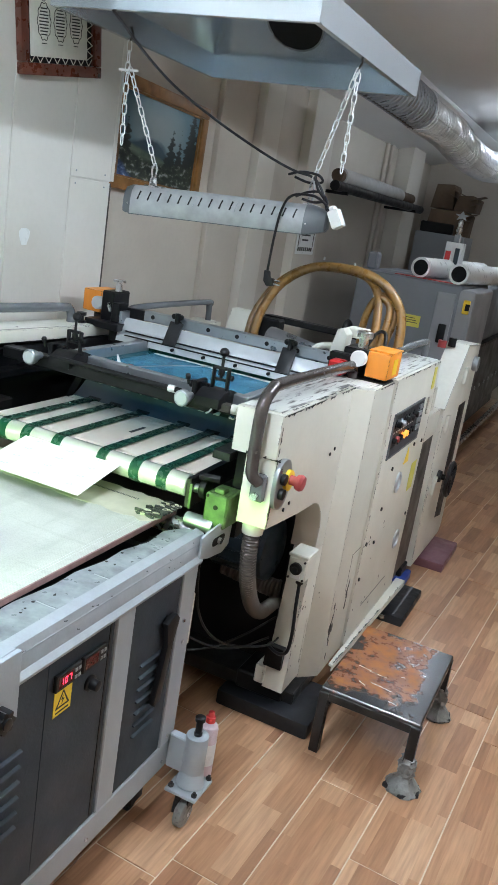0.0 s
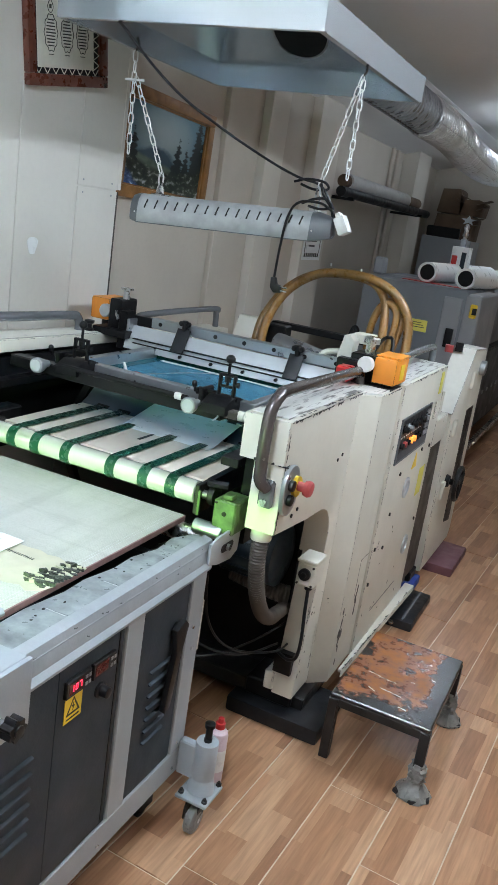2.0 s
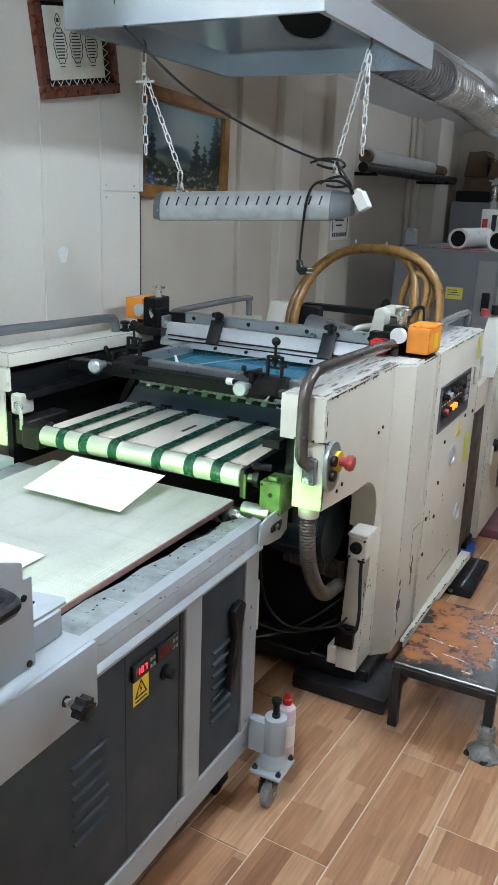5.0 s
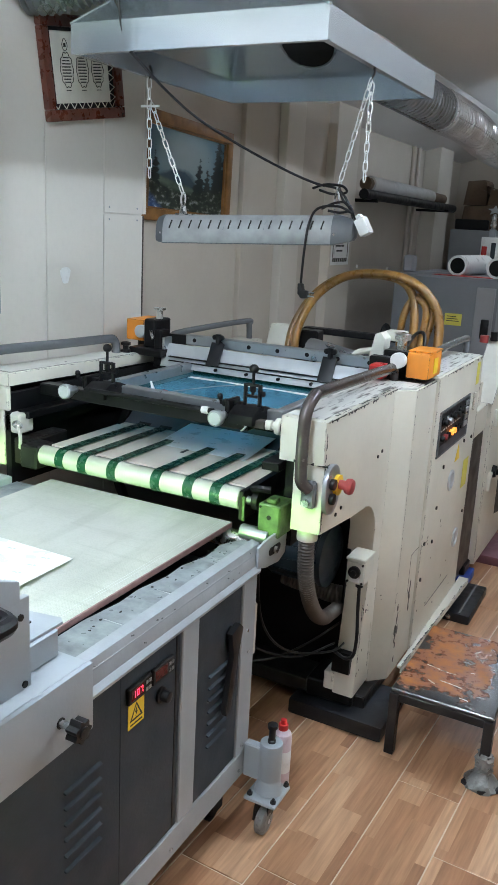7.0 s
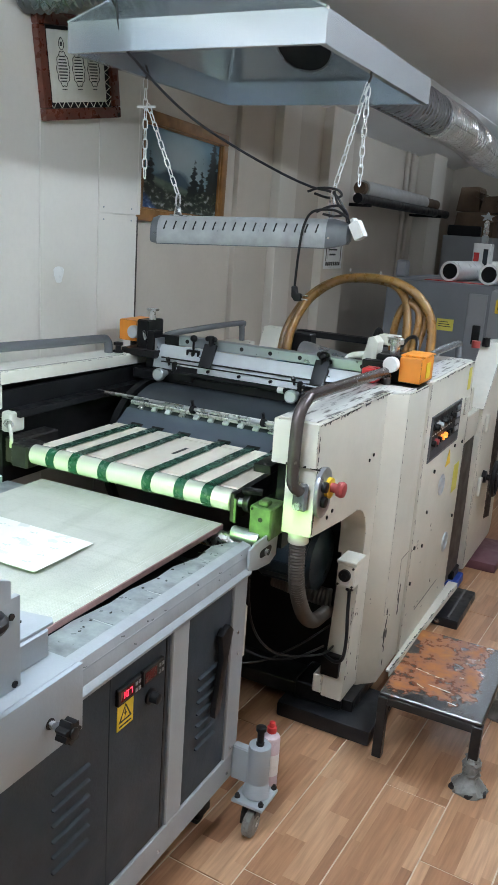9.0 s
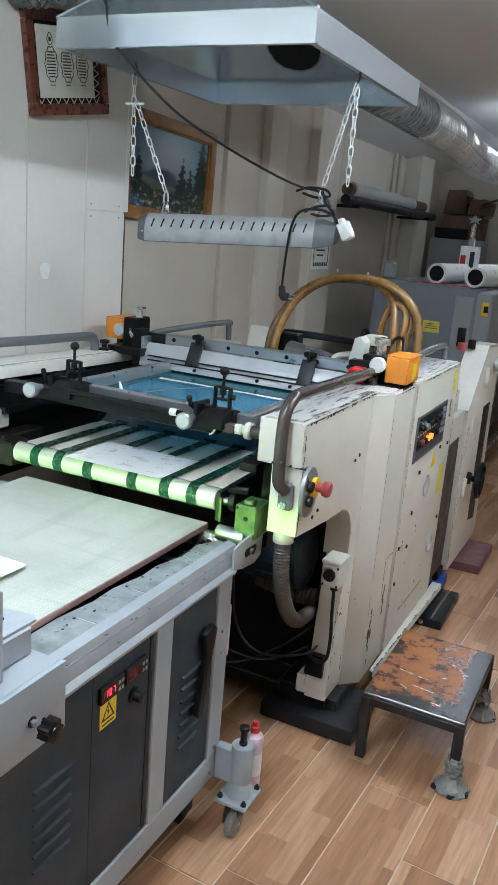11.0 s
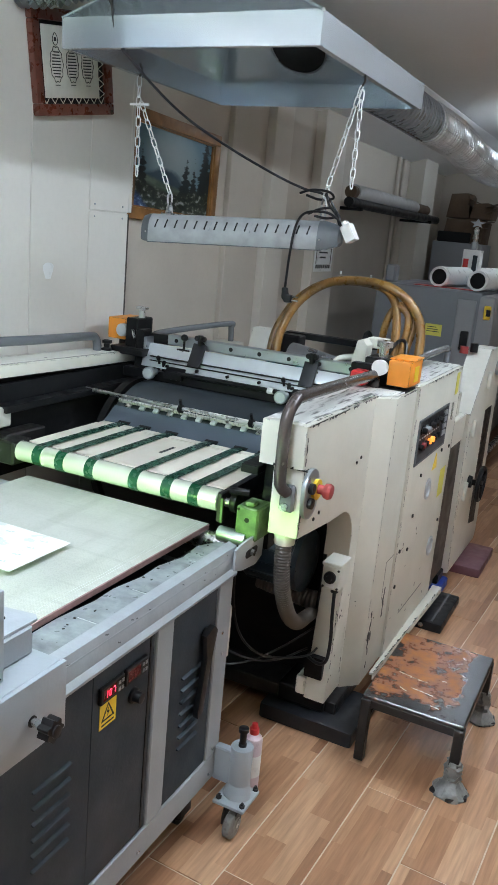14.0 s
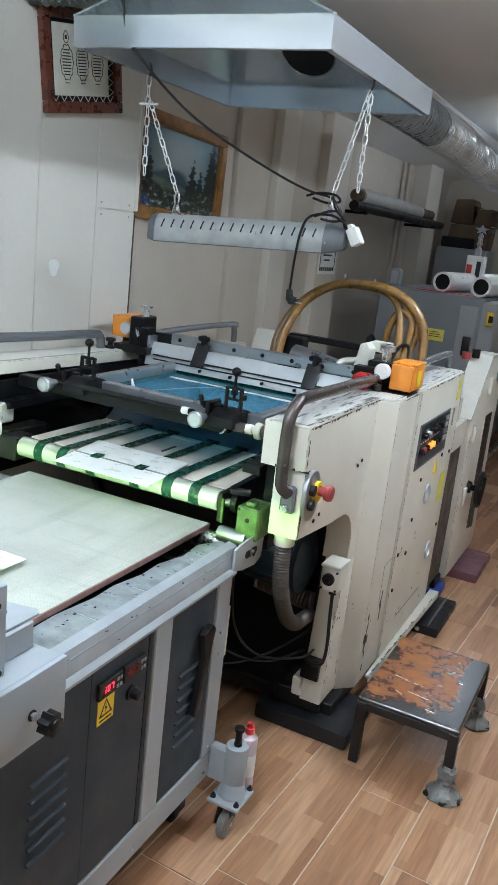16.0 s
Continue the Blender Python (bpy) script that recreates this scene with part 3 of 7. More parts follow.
wall("pilaster_4", B(-2.50, -2.34, 8.45, 8.95, 0, CEIL, bev=0.004), "wall_pale", "pale plastered column")
wall("wall_north", B(-3.1, 2.6, 9.9, 10.1, 0, CEIL), "wall", "plain beige end wall")
wall("wall_east", B(2.2, 2.4, -3.0, 9.9, 0, CEIL), "wall", "plain beige side wall")
wall("wall_south", B(-2.2, 2.2, -2.8, -2.6, 0, CEIL), "wall", "plain beige rear wall")
wall("beam", P([(-2.62, 2.47), (-1.64, CEIL - 0.006), (-1.64, CEIL - 0.004), (-2.62, CEIL - 0.004)], "y", 4.40, 9.9), "ceiling", "sloped plaster soffit along the wall")

# ---- cylinder screen press ----
press = thing("screen_printing_press", "cream cylinder screen press with chipped paint and green delivery belts", "printing press", (-1.43, 2.9, 0.0))


def arc(cy, cz, r, a0, a1, n=8):
    return [(cy + r * math.cos(radians(a0 + (a1 - a0) * k / n)), cz + r * math.sin(radians(a0 + (a1 - a0) * k / n))) for k in range(n + 1)]


# near side frame with the arched opening
arch = arc(2.375, 0.712, 0.135, 92, -8, 9)
prof = [(1.996, 0.876), (2.25, 0.852)] + arch + [(2.503, 0.64), (2.60, 0.64), (2.60, 1.2055), (1.996, 1.2055)]
side = part("side_frame", P(prof, "x", -0.882, -0.79, bev=0.004), "cream", press)
part("leg", P([(2.432, 0.118), (2.60, 0.118), (2.60, 0.645), (2.503, 0.645)], "x", -0.868, -0.7905, bev=0.004), "cream", press)
part("leg_ridge", B(-0.7905, -0.7885, 2.563, 2.569, 0.18, 0.36, bev=0.001), "cream", press)
part("leg_toe", B(-0.90, -0.865, 2.425, 2.50, 0.13, 0.20, bev=0.004), "cream", press)
part("leg_notch", B(-0.875, -0.81, 2.428, 2.46, 0.205, 0.285), "black", press, "dark notch in the leg")
part("top_box", B(-0.926, -0.884, 1.994, 2.60, 1.078, 1.206, bev=0.005, seg=2), "cream", press, "cream box with scraped white top")
part("box_front", B(-0.926, -0.7895, 1.988, 2.004, 1.078, 1.206, bev=0.004, seg=2), "cream", press)
part("top_plate", B(-0.918, -0.802, 2.01, 2.60, 1.2065, 1.2095, bev=0.001), "scraped", press, "scuffed white top plate")
# bent cover and main side cover
part("bent_cover", P([(-0.79, 2.585), (-0.732, 2.645), (-0.732, 2.897), (-0.80, 2.897), (-0.80, 2.585)], "z", 0.106, 1.198, bev=0.003), "cream", press, "cream sheet cover with folded front edge")
part("top_plate", P([(-0.93, 2.604), (-0.795, 2.604), (-0.738, 2.655), (-0.738, 2.75), (-0.93, 2.75)], "z", 1.1985, 1.2045, bev=0.001), "scraped", press, "scuffed white top plate")
part("step_block", B(-0.93, -0.7365, 2.753, 2.893, 1.196, 1.2035, bev=0.004), "black", press, "oily black mounting plate")
cover = part("side_cover", P([(2.90, 0.10), (3.62, 0.10), (3.62, 1.205), (2.90, 1.205)], "x", -0.90, -0.722, bev=0.004), "cream", press)
part("cover_top", B(-0.915, -0.735, 2.91, 3.61, 1.2055, 1.2095, bev=0.001), "scraped", press, "scuffed white top plate")
part("skirt", P([(-0.7215, 2.73), (-0.7215, 3.70), (-0.676, 3.70), (-0.706, 2.73)], "z", 0.112, 0.122, bev=0.002), "cream", press, "flared white bottom flange")
part("skirt_edge", P([(-0.7095, 2.73), (-0.706, 2.73), (-0.676, 3.70), (-0.6795, 3.70)], "z", 0.094, 0.1115), "cream", press)
part("base", B(-2.03, -0.76, 2.48, 4.7, 0.05, 0.105, bev=0.004), "iron", press, "rusty steel base beam")
part("floor_plinth", B(-1.02, -0.665, 2.40, 2.68, 0.0, 0.06, bev=0.012, seg=2), "rubber", press, "black machine mounting plinth")
part("plinth_block", B(-0.98, -0.80, 2.46, 2.64, 0.06, 0.13, bev=0.006), "black", press)
# black sheets across and along the opening: interior shade put in as colour
part("recess_shade", B(-1.95, -0.92, 2.62, 2.66, 0.10, 0.86), "black", press, "black sheet for the shade deep inside the press")
part("inner_shade_sheet", B(-0.93, -0.90, 2.05, 3.5, 0.80, 1.06), "black", press)
# motor and pipes under the delivery
motor = part("motor", L((-1.16, 2.50, 0.60), (1, 0, 0), [(0.0, 0.09), (0.02, 0.105), (0.20, 0.105), (0.205, 0.112), (0.225, 0.112), (0.235, 0.085), (0.245, 0.03)], 28), "motor_blue", press, "dark blue electric motor")
for k in range(14):
    a = math.tau * k / 14
    part("fin", C((-1.13, 2.50 + 0.107 * math.cos(a), 0.60 + 0.107 * math.sin(a)), (-0.97, 2.50 + 0.107 * math.cos(a), 0.60 + 0.107 * math.sin(a)), 0.004, 6), "motor_blue", motor)
part("suction_pipe", T([(-1.12, 2.52, 0.475), (-1.02, 2.52, 0.462), (-0.93, 2.52, 0.452), (-0.89, 2.53, 0.45)], 0.034, 14, ribs=(0.012, 0.0015)), "hose_grey", press)
part("pipe_clip", C((-1.035, 2.52, 0.463), (-1.020, 2.52, 0.462), 0.040, 16), "galv_dull", press)
hose = part("suction_hose", T([(-0.842, 2.035, 0.90), (-0.842, 2.035, 0.79), (-0.843, 2.052, 0.71), (-0.846, 2.095, 0.63), (-0.852, 2.17, 0.545), (-0.866, 2.28, 0.477), (-0.89, 2.41, 0.43), (-0.905, 2.53, 0.40)], 0.0235, 16, ribs=(0.0095, 0.0014)), "hose_grey", press, "ribbed taupe suction hose")
part("collar", C((-0.842, 2.035, 0.84), (-0.842, 2.035, 0.885), 0.031, 20, bev=0.004), "offwhite", hose)
for k, pts in enumerate(([(-0.98, 2.0, 0.80), (-0.97, 2.03, 0.55), (-0.93, 2.15, 0.40), (-0.85, 2.34, 0.33), (-0.85, 2.5, 0.30)], [(-1.1, 2.1, 0.42), (-1.0, 2.2, 0.34), (-0.93, 2.3, 0.31), (-0.88, 2.45, 0.30)],
                         [(-1.2, 2.1, 0.30), (-1.05, 2.25, 0.28), (-0.95, 2.35, 0.32), (-0.88, 2.5, 0.36)])):
    part("cable", T(pts, 0.004, 6), "black", press)
# switch box on the leg
sbox = part("switch_box", B(-0.807, -0.745, 2.30, 2.39, 0.612, 0.690, bev=0.004), "offwhite", press, "beige switch box with black push button")
part("box_lid", B(-0.810, -0.742, 2.297, 2.394, 0.691, 0.703, bev=0.003), "offwhite", sbox)
part("push_button", L((-0.778, 2.30, 0.655), (0, -1, 0), [(0, 0.02), (0.010, 0.02), (0.012, 0.010), (0.016, 0.009)], 18), "black_plastic", sbox)
part("button_plate", B(-0.793, -0.761, 2.2975, 2.2995, 0.620, 0.640), "white_plastic", sbox)
for sx, sz in ((-0.800, 0.620), (-0.752, 0.620), (-0.752, 0.682)):
    part("screw", C((sx, 2.30, sz), (sx, 2.296, sz), 0.004, 8), "iron", sbox)
part("gland", C((-0.775, 2.35, 0.615), (-0.775, 2.35, 0.585), 0.013, 12), "black_plastic", sbox)
part("box_cable", T([(-0.775, 2.35, 0.590), (-0.766, 2.33, 0.510), (-0.758, 2.32, 0.420), (-0.765, 2.32, 0.350), (-0.80, 2.34, 0.32), (-0.86, 2.40, 0.30)], 0.006, 8), "black_plastic", sbox)
# emergency stop on the side frame
estop = part("stop_plate", P([(2.04 + dy, 1.003 + dz) for dy, dz in arc(0, 0.022, 0.052, 0, 180, 8) + arc(0, -0.022, 0.052, 180, 360, 8)], "x", -0.79, -0.776, bev=0.003), "alu", press, "oval steel switch plate")
part("collar_ring", C((-0.776, 2.062, 1.013), (-0.766, 2.062, 1.013), 0.030, 24), "yellow", estop)
part("stop_button", L((-0.768, 2.062, 1.016), (1, 0, -0.05), [(0, 0.014), (0.02, 0.014), (0.022, 0.021), (0.034, 0.024), (0.042, 0.02), (0.045, 0.008)], 22), "red_dark", estop, "red mushroom button")
for z in (1.025, 0.982):
    part("push_button", C((-0.776, 2.02, z), (-0.762, 2.02, z), 0.016, 16, bev=0.003), "black_plastic", estop)
for y, z in ((2.11, 0.905), (2.15, 0.915), (2.46, 1.0), (2.50, 1.01)):
    part("hole", C((-0.791, y, z), (-0.787, y, z), 0.006, 10), "black", press)
# guard rails: bent tubes on both side frames
railn = [(-0.825, 1.975, 1.012), (-0.838, 1.957, 1.035), (-0.842, 1.955, 1.07), (-0.842, 1.955, 1.18), (-0.842, 1.968, 1.235), (-0.842, 2.01, 1.265), (-0.842, 2.06, 1.272), (-0.845, 2.35, 1.264), (-0.848, 2.66, 1.254), (-0.849, 2.715, 1.250), (-0.85, 2.742, 1.232), (-0.85, 2.748, 1.20)]
rail = part("guard_rail", T(railn, 0.0175, 14), "pipe_brown", press, "bent tube guard rail worn to brown")
part("rail_foot", B(-0.848, -0.805, 1.975, 1.9955, 0.955, 1.035, bev=0.006), "pipe", rail)
part("bolt", C((-0.828, 1.976, 0.972), (-0.828, 1.962, 0.972), 0.012, 6), "steel", rail)
raill = [(-2.02, 1.965, 0.98), (-2.02, 1.955, 1.04), (-2.02, 1.955, 1.195), (-2.02, 1.975, 1.24), (-2.02, 2.02, 1.255), (-2.015, 2.35, 1.244), (-2.01, 2.62, 1.236), (-2.01, 2.665, 1.227), (-2.01, 2.68, 1.20), (-2.01, 2.68, 1.165)]
rail2 = part("guard_rail", T(raill, 0.0175, 14), "pipe", press, "bent grey tube guard rail")
part("rail_foot", B(-2.05, -1.99, 1.972, 1.996, 0.93, 0.995, bev=0.006), "iron", rail2)
for x, y0, y1, z, m in ((-0.80, 3.12, 3.62, 1.275, "pipe"), (-2.0, 3.10, 3.84, 1.215, "pipe")):
    part("rear_rail", T([(x, y0, z - 0.075), (x, y0 + 0.01, z - 0.025), (x, y0 + 0.05, z), (x, y1 - 0.05, z), (x, y1 - 0.01, z - 0.025), (x, y1, z - 0.11)], 0.015, 12), m, press)
# far side frame
part("side_frame", P([(1.996, 0.866), (2.6, 0.84), (3.6, 0.10), (3.6, 1.08), (1.996, 1.08)], "x", -2.05, -1.965, bev=0.004), "cream", press)
part("top_box", P([(1.992, 1.146), (2.90, 1.124), (2.90, 1.166), (1.992, 1.190)], "x", -2.085, -1.937, bev=0.004), "cream", press, "cream beam with scraped top")
part("beam_end", B(-2.083, -1.939, 1.988, 2.006, 1.062, 1.1455, bev=0.004), "cream", press)
part("hole", C((-2.045, 1.9885, 1.10), (-2.045, 1.985, 1.10), 0.007, 10), "black", press)
part("beam_web", P([(2.007, 1.06), (2.90, 1.06), (2.90, 1.1235), (2.007, 1.1450)], "x", -2.05, -1.99), "black", press)
part("top_plate", P([(2.01, 1.1898), (2.89, 1.1665), (2.89, 1.1695), (2.01, 1.1928)], "x", -2.055, -1.945), "cream_worn", press)
part("top_box", B(-2.08, -1.94, 3.05, 3.88, 1.0, 1.12, bev=0.006, seg=2), "cream", press)
# same on the far side: a black sheet for the shade below the beam
part("inner_shade_sheet", B(-1.964, -1.94, 2.0, 3.5, 0.80, 1.120), "black", press)
part("slide_rail", B(-1.938, -1.885, 2.03, 3.3, 1.035, 1.06, bev=0.002), "black", press, "black carriage slide rail")
part("slide_rail", B(-0.985, -0.93, 2.0, 3.3, 1.035, 1.06, bev=0.002), "black", press)
part("limit_switch", B(-1.978, -1.90, 2.0, 2.07, 0.985, 1.055, bev=0.006), "offwhite", press)
part("switch_gland", C((-1.915, 2.0, 1.02), (-1.89, 1.985, 1.02), 0.014, 12), "steel", press)
part("cable", T([(-1.895, 1.985, 1.02), (-1.875, 1.975, 0.99), (-1.885, 1.985, 0.95), (-1.91, 2.01, 0.935)], 0.006, 8), "offwhite", press)
# delivery roller, belts and boards
roller = part("delivery_roller", L((-1.80, 2.005, 0.932), (1, 0, 0), [(0, 0.030), (0.003, 0.0335), (0.755, 0.0335), (0.758, 0.030)], 40), "chrome", press, "polished delivery roller")
BELTS = [-1.709, -1.616, -1.499, -1.332, -1.215, -1.121]
for bxx in BELTS:
    o = arc(2.005, 0.932, 0.0358, 90, 270, 12) + [(2.20, 0.896), (2.20, 0.899)] + arc(2.005, 0.932, 0.0337, 270, 90, 12) + [(2.44, 0.9657), (2.46, 0.958), (2.46, 0.962), (2.44, 0.968)]
    part("belt", P(o, "x", bxx - 0.0165, bxx + 0.0165), "belt_green", press, "dark green flat belt")
edges = [-1.79] + [b for bxx in BELTS for b in (bxx - 0.012, bxx + 0.012)] + [-1.05]
for k in range(0, len(edges), 2):
    part("delivery_board", B(edges[k] - 0.004, edges[k + 1] + 0.004, 2.037, 2.405, 0.948, 0.961, bev=0.001), "deck", press)
    part("board_tip", B(edges[k] + 0.002, edges[k + 1] - 0.002, 2.412, 2.445, 0.946, 0.961, bev=0.001), "deck", press)
part("slot", B(-1.40, -1.388, 2.22, 2.31, 0.9605, 0.9618), "black", press, "narrow slot in the board")
part("board_bed", B(-1.80, -1.045, 2.06, 2.43, 0.90, 0.946), "black", press)
part("roller_bearing", B(-1.87, -1.80, 1.965, 2.06, 0.885, 0.965, bev=0.006), "iron", press, "oily bearing block")
part("bearing_arm", B(-1.93, -1.86, 2.0, 2.2, 0.88, 0.97, bev=0.006), "iron", press)
part("bearing_plate", B(-1.04, -1.025, 1.975, 2.06, 0.875, 0.965, bev=0.003), "iron", press)
part("side_rail", P([(2.05, 0.90), (2.43, 0.90), (2.43, 0.975), (2.05, 0.965)], "x", -1.04, -1.02), "black", press)
part("roller_shaft", C((-1.045, 2.005, 0.932), (-0.99, 2.005, 0.932), 0.014, 14), "steel", press)
part("gear_box", B(-0.966, -0.896, 1.955, 2.05, 0.852, 0.950, bev=0.005), "green_grey", press, "oily cast bearing block")
part("oil_hole", C((-0.930, 1.956, 0.912), (-0.930, 1.953, 0.912), 0.007, 12), "black", press)
part("block_cap", B(-0.945, -0.915, 1.965, 1.995, 0.950, 0.964, bev=0.003), "green_grey", press)
for cx, cz in ((-0.955, 0.862), (-0.907, 0.86), (-0.958, 0.94)):
    part("socket_screw", C((cx, 1.956, cz), (cx, 1.953, cz), 0.004, 10), "black", press)
# strip beside the roller, the dryer's green glow put into its colour
part("green_lit_strip", B(-1.024, -1.016, 1.967, 1.974, 0.878, 0.952, bev=0.001), "green_grey", press)
part("hand_lever", T([(-1.0, 2.03, 0.955), (-1.0, 1.99, 0.975), (-0.975, 1.97, 0.985), (-0.94, 1.98, 0.985)], 0.011, 8), "black", press)
part("clamp_ring", C((-1.0, 2.0, 0.94), (-0.98, 2.0, 0.94), 0.03, 16, bev=0.004), "black", press)
# impression cylinder, stops while the screen runs back
AX = (-1.43, 2.72, 0.80)
drum = part("impression_cylinder", L((-1.80, AX[1], AX[2]), (1, 0, 0), [(0, 0.275), (0.005, 0.28), (0.735, 0.28), (0.74, 0.275)], 72), "drum", press, "dark steel impression cylinder", at=AX)
part("cylinder_flange", L((-1.845, AX[1], AX[2]), (1, 0, 0), [(0, 0.285), (0.03, 0.285)], 60), "black", press)
GA = radians(131)
for gx in [-1.74 + 0.062 * k for k in range(12)]:
    ca, sa = math.cos(GA), math.sin(GA)
    r0 = 0.280
    cy, cz = AX[1] + r0 * ca, AX[2] + r0 * sa
    bm = B(-0.011, 0.011, -0.013, 0.013, -0.004, 0.011, bev=0.002)
    bmesh.ops.transform(bm, verts=bm.verts, matrix=Matrix.Translation((gx, cy, cz)) @ Matrix.Rotation(GA - math.pi / 2, 4, "X"))
    part("gripper", bm, "alu_white" if int(gx * 1000) % 3 else "steel", drum, "pale gripper finger")
bm = C((-1.78, AX[1] + 0.286 * math.cos(GA - 0.12), AX[2] + 0.286 * math.sin(GA - 0.12)), (-1.08, AX[1] + 0.286 * math.cos(GA - 0.12), AX[2] + 0.286 * math.sin(GA - 0.12)), 0.008, 10)
part("gripper_bar", bm, "steel", drum)
part("guide_plate", P([(2.448, 0.949), (2.48, 0.966), (2.515, 0.993), (2.527, 1.004), (2.525, 1.007), (2.513, 0.997), (2.478, 0.970), (2.446, 0.953)], "x", -1.80, -1.03), "plate_steel", press, "smooth blue-grey sheet guide")
for bxx in BELTS:
    part("guide_slot", P([(2.450, 0.9555), (2.470, 0.9665), (2.470, 0.9672), (2.450, 0.9562)], "x", bxx - 0.028, bxx + 0.024), "black", press)
part("gripper_rail", P([(2.535, 1.018), (2.56, 1.034), (2.556, 1.046), (2.531, 1.030)], "x", -1.79, -1.04, bev=0.002), "scraped", press, "worn pale rail behind the grippers")
for gx in (-1.49, -1.20):
    part("rod_clamp", C((gx - 0.008, 2.50, 1.05), (gx + 0.008, 2.50, 1.05), 0.016, 14, bev=0.003), "black", press)
    part("clamp_screw", C((gx, 2.50, 1.06), (gx, 2.49, 1.085), 0.006, 10), "black", press)
part("stripper_bar", C((-1.92, 2.50, 1.055), (-0.94, 2.50, 1.045), 0.008, 10), "steel", press, "steel cross rod")
# squeegee beam and holder
sq = part("squeegee_beam", B(-1.766, -0.894, 2.825, 2.862, 1.220, 1.260, bev=0.003), "alu", press, "grey aluminium squeegee beam with bolt holes")
part("beam_end", B(-1.872, -1.766, 2.83, 2.857, 1.217, 1.256, bev=0.002), "black", sq)
for k in range(7):
    part("bolt_hole", C((-1.724 + 0.1255 * k, 2.8255, 1.241), (-1.724 + 0.1255 * k, 2.8235, 1.241), 0.0085, 12), "black", sq)
holder = part("squeegee_holder", P([(2.766, 1.129), (2.814, 1.129), (2.826, 1.217), (2.809, 1.22), (2.782, 1.183)], "x", -1.85, -0.926, bev=0.002), "alu_white", press, "pale aluminium squeegee holder")
for z in (1.173, 1.156):
    part("groove", B(-1.81, -0.96, 2.766, 2.778, z - 0.002, z + 0.002), "black", holder)
for k in range(6):
    part("screw", C((-1.724 + 0.138 * k, 2.775, 1.143), (-1.724 + 0.138 * k, 2.760, 1.143), 0.0065, 8), "black", holder)
part("squeegee_blade", P([(2.777, 1.132), (2.80, 1.132), (2.796, 1.116), (2.786, 1.116)], "x", -1.70, -1.06), "belt_green", press, "dark green squeegee blade")
for kx in (-1.60, -1.118):
    clip = part("beam_clip", P([(2.754, 1.161), (2.762, 1.159), (2.809, 1.243), (2.80, 1.248)], "x", kx - 0.028, kx + 0.028, bev=0.002), "rubber", press, "dark clip plate with wing knob")
    for wx in (-0.015, 0.015):
        part("wing_lobe", L((kx + wx, 2.795, 1.268), (0, 1, 0), [(0, 0.007), (0.003, 0.0105), (0.013, 0.0105), (0.016, 0.007)], 12), "black_plastic", clip)
    part("knob_hub", C((kx, 2.804, 1.24), (kx, 2.804, 1.281), 0.011, 12), "black_plastic", clip)
# squeegee bridge ends: orange drive boxes and black brackets
for s, x0, x1, y0, zt in ((1, -0.814, -0.732, 2.76, 1.306), (-1, -2.09, -2.0, 2.86, 1.294)):
    ob = part("drive_box", B(x0, x1, y0, y0 + 0.16, zt - 0.09, zt, bev=0.007, seg=2), "orange", press, "orange drive box with chipped edges")
    part("post", C(((x0 + x1) / 2, y0 + 0.06, zt - 0.09), ((x0 + x1) / 2, y0 + 0.06, 1.165), 0.022, 14), "iron", ob)
    if s == 1:
        part("warning_label", plate(x1, y0 + 0.085, zt - 0.048, 0.05, 0.055), "yellow", ob)
        part("lid", B(x0 - 0.003, x1 + 0.003, y0 + 0.02, y0 + 0.163, zt, zt + 0.006, bev=0.002), "orange", ob)
part("adjust_knob", L((-0.832, 2.76, 1.278), (0, -1, 0.05), [(0, 0.012), (0.02, 0.012), (0.021, 0.027), (0.045, 0.028), (0.05, 0.024)], 22), "white_plastic", press, "pale adjusting knob")
part("adjust_knob", L((-1.985, 2.85, 1.25), (0, -1, 0.05), [(0, 0.012), (0.02, 0.012), (0.021, 0.027), (0.04, 0.027), (0.044, 0.024)], 22), "alu_white", press, "pale adjusting knob")
part("bridge_bracket", B(-1.945, -1.888, 2.78, 2.90, 1.172, 1.312, bev=0.006), "black", press, "black bridge bracket")
part("bridge_block", B(-1.887, -1.850, 2.77, 2.84, 1.12, 1.272, bev=0.004), "black", press)
part("bridge_cheek", B(-1.8495, -1.836, 2.775, 2.835, 1.15, 1.245, bev=0.002), "alu", press)
part("bridge_foot", B(-1.99, -1.83, 2.74, 2.92, 1.166, 1.196, bev=0.003), "black", press)
part("bracket_screw", L((-1.90, 2.83, 1.312), (0, 0, 1), [(0, 0.014), (0.035, 0.012), (0.037, 0.026), (0.045, 0.026)], 16), "steel", press)
part("lock_lever", T([(-1.91, 2.785, 1.265), (-1.895, 2.765, 1.255), (-1.88, 2.757, 1.235)], 0.006, 8), "steel", press)
part("cross_handle", L((-1.99, 2.72, 1.172), (0, 0, 1), [(0, 0.022), (0.012, 0.022), (0.014, 0.012), (0.03, 0.012), (0.032, 0.02), (0.044, 0.02), (0.046, 0.008)], 6), "black_plastic", press)
part("bridge_bracket", B(-0.915, -0.825, 2.80, 2.93, 1.19, 1.30, bev=0.005), "black", press)
part("bracket_screw", L((-0.862, 2.85, 1.30), (0, 0, 1), [(0, 0.018), (0.035, 0.018), (0.037, 0.030), (0.05, 0.030), (0.056, 0.03), (0.06, 0.026)], 18), "steel", press)
part("valve_block", P([(-0.99, 1.25), (-0.935, 1.25), (-0.93, 1.33), (-0.95, 1.352), (-0.972, 1.345)], "y", 2.86, 2.93, bev=0.006), "offwhite", press, "cream pneumatic valve")
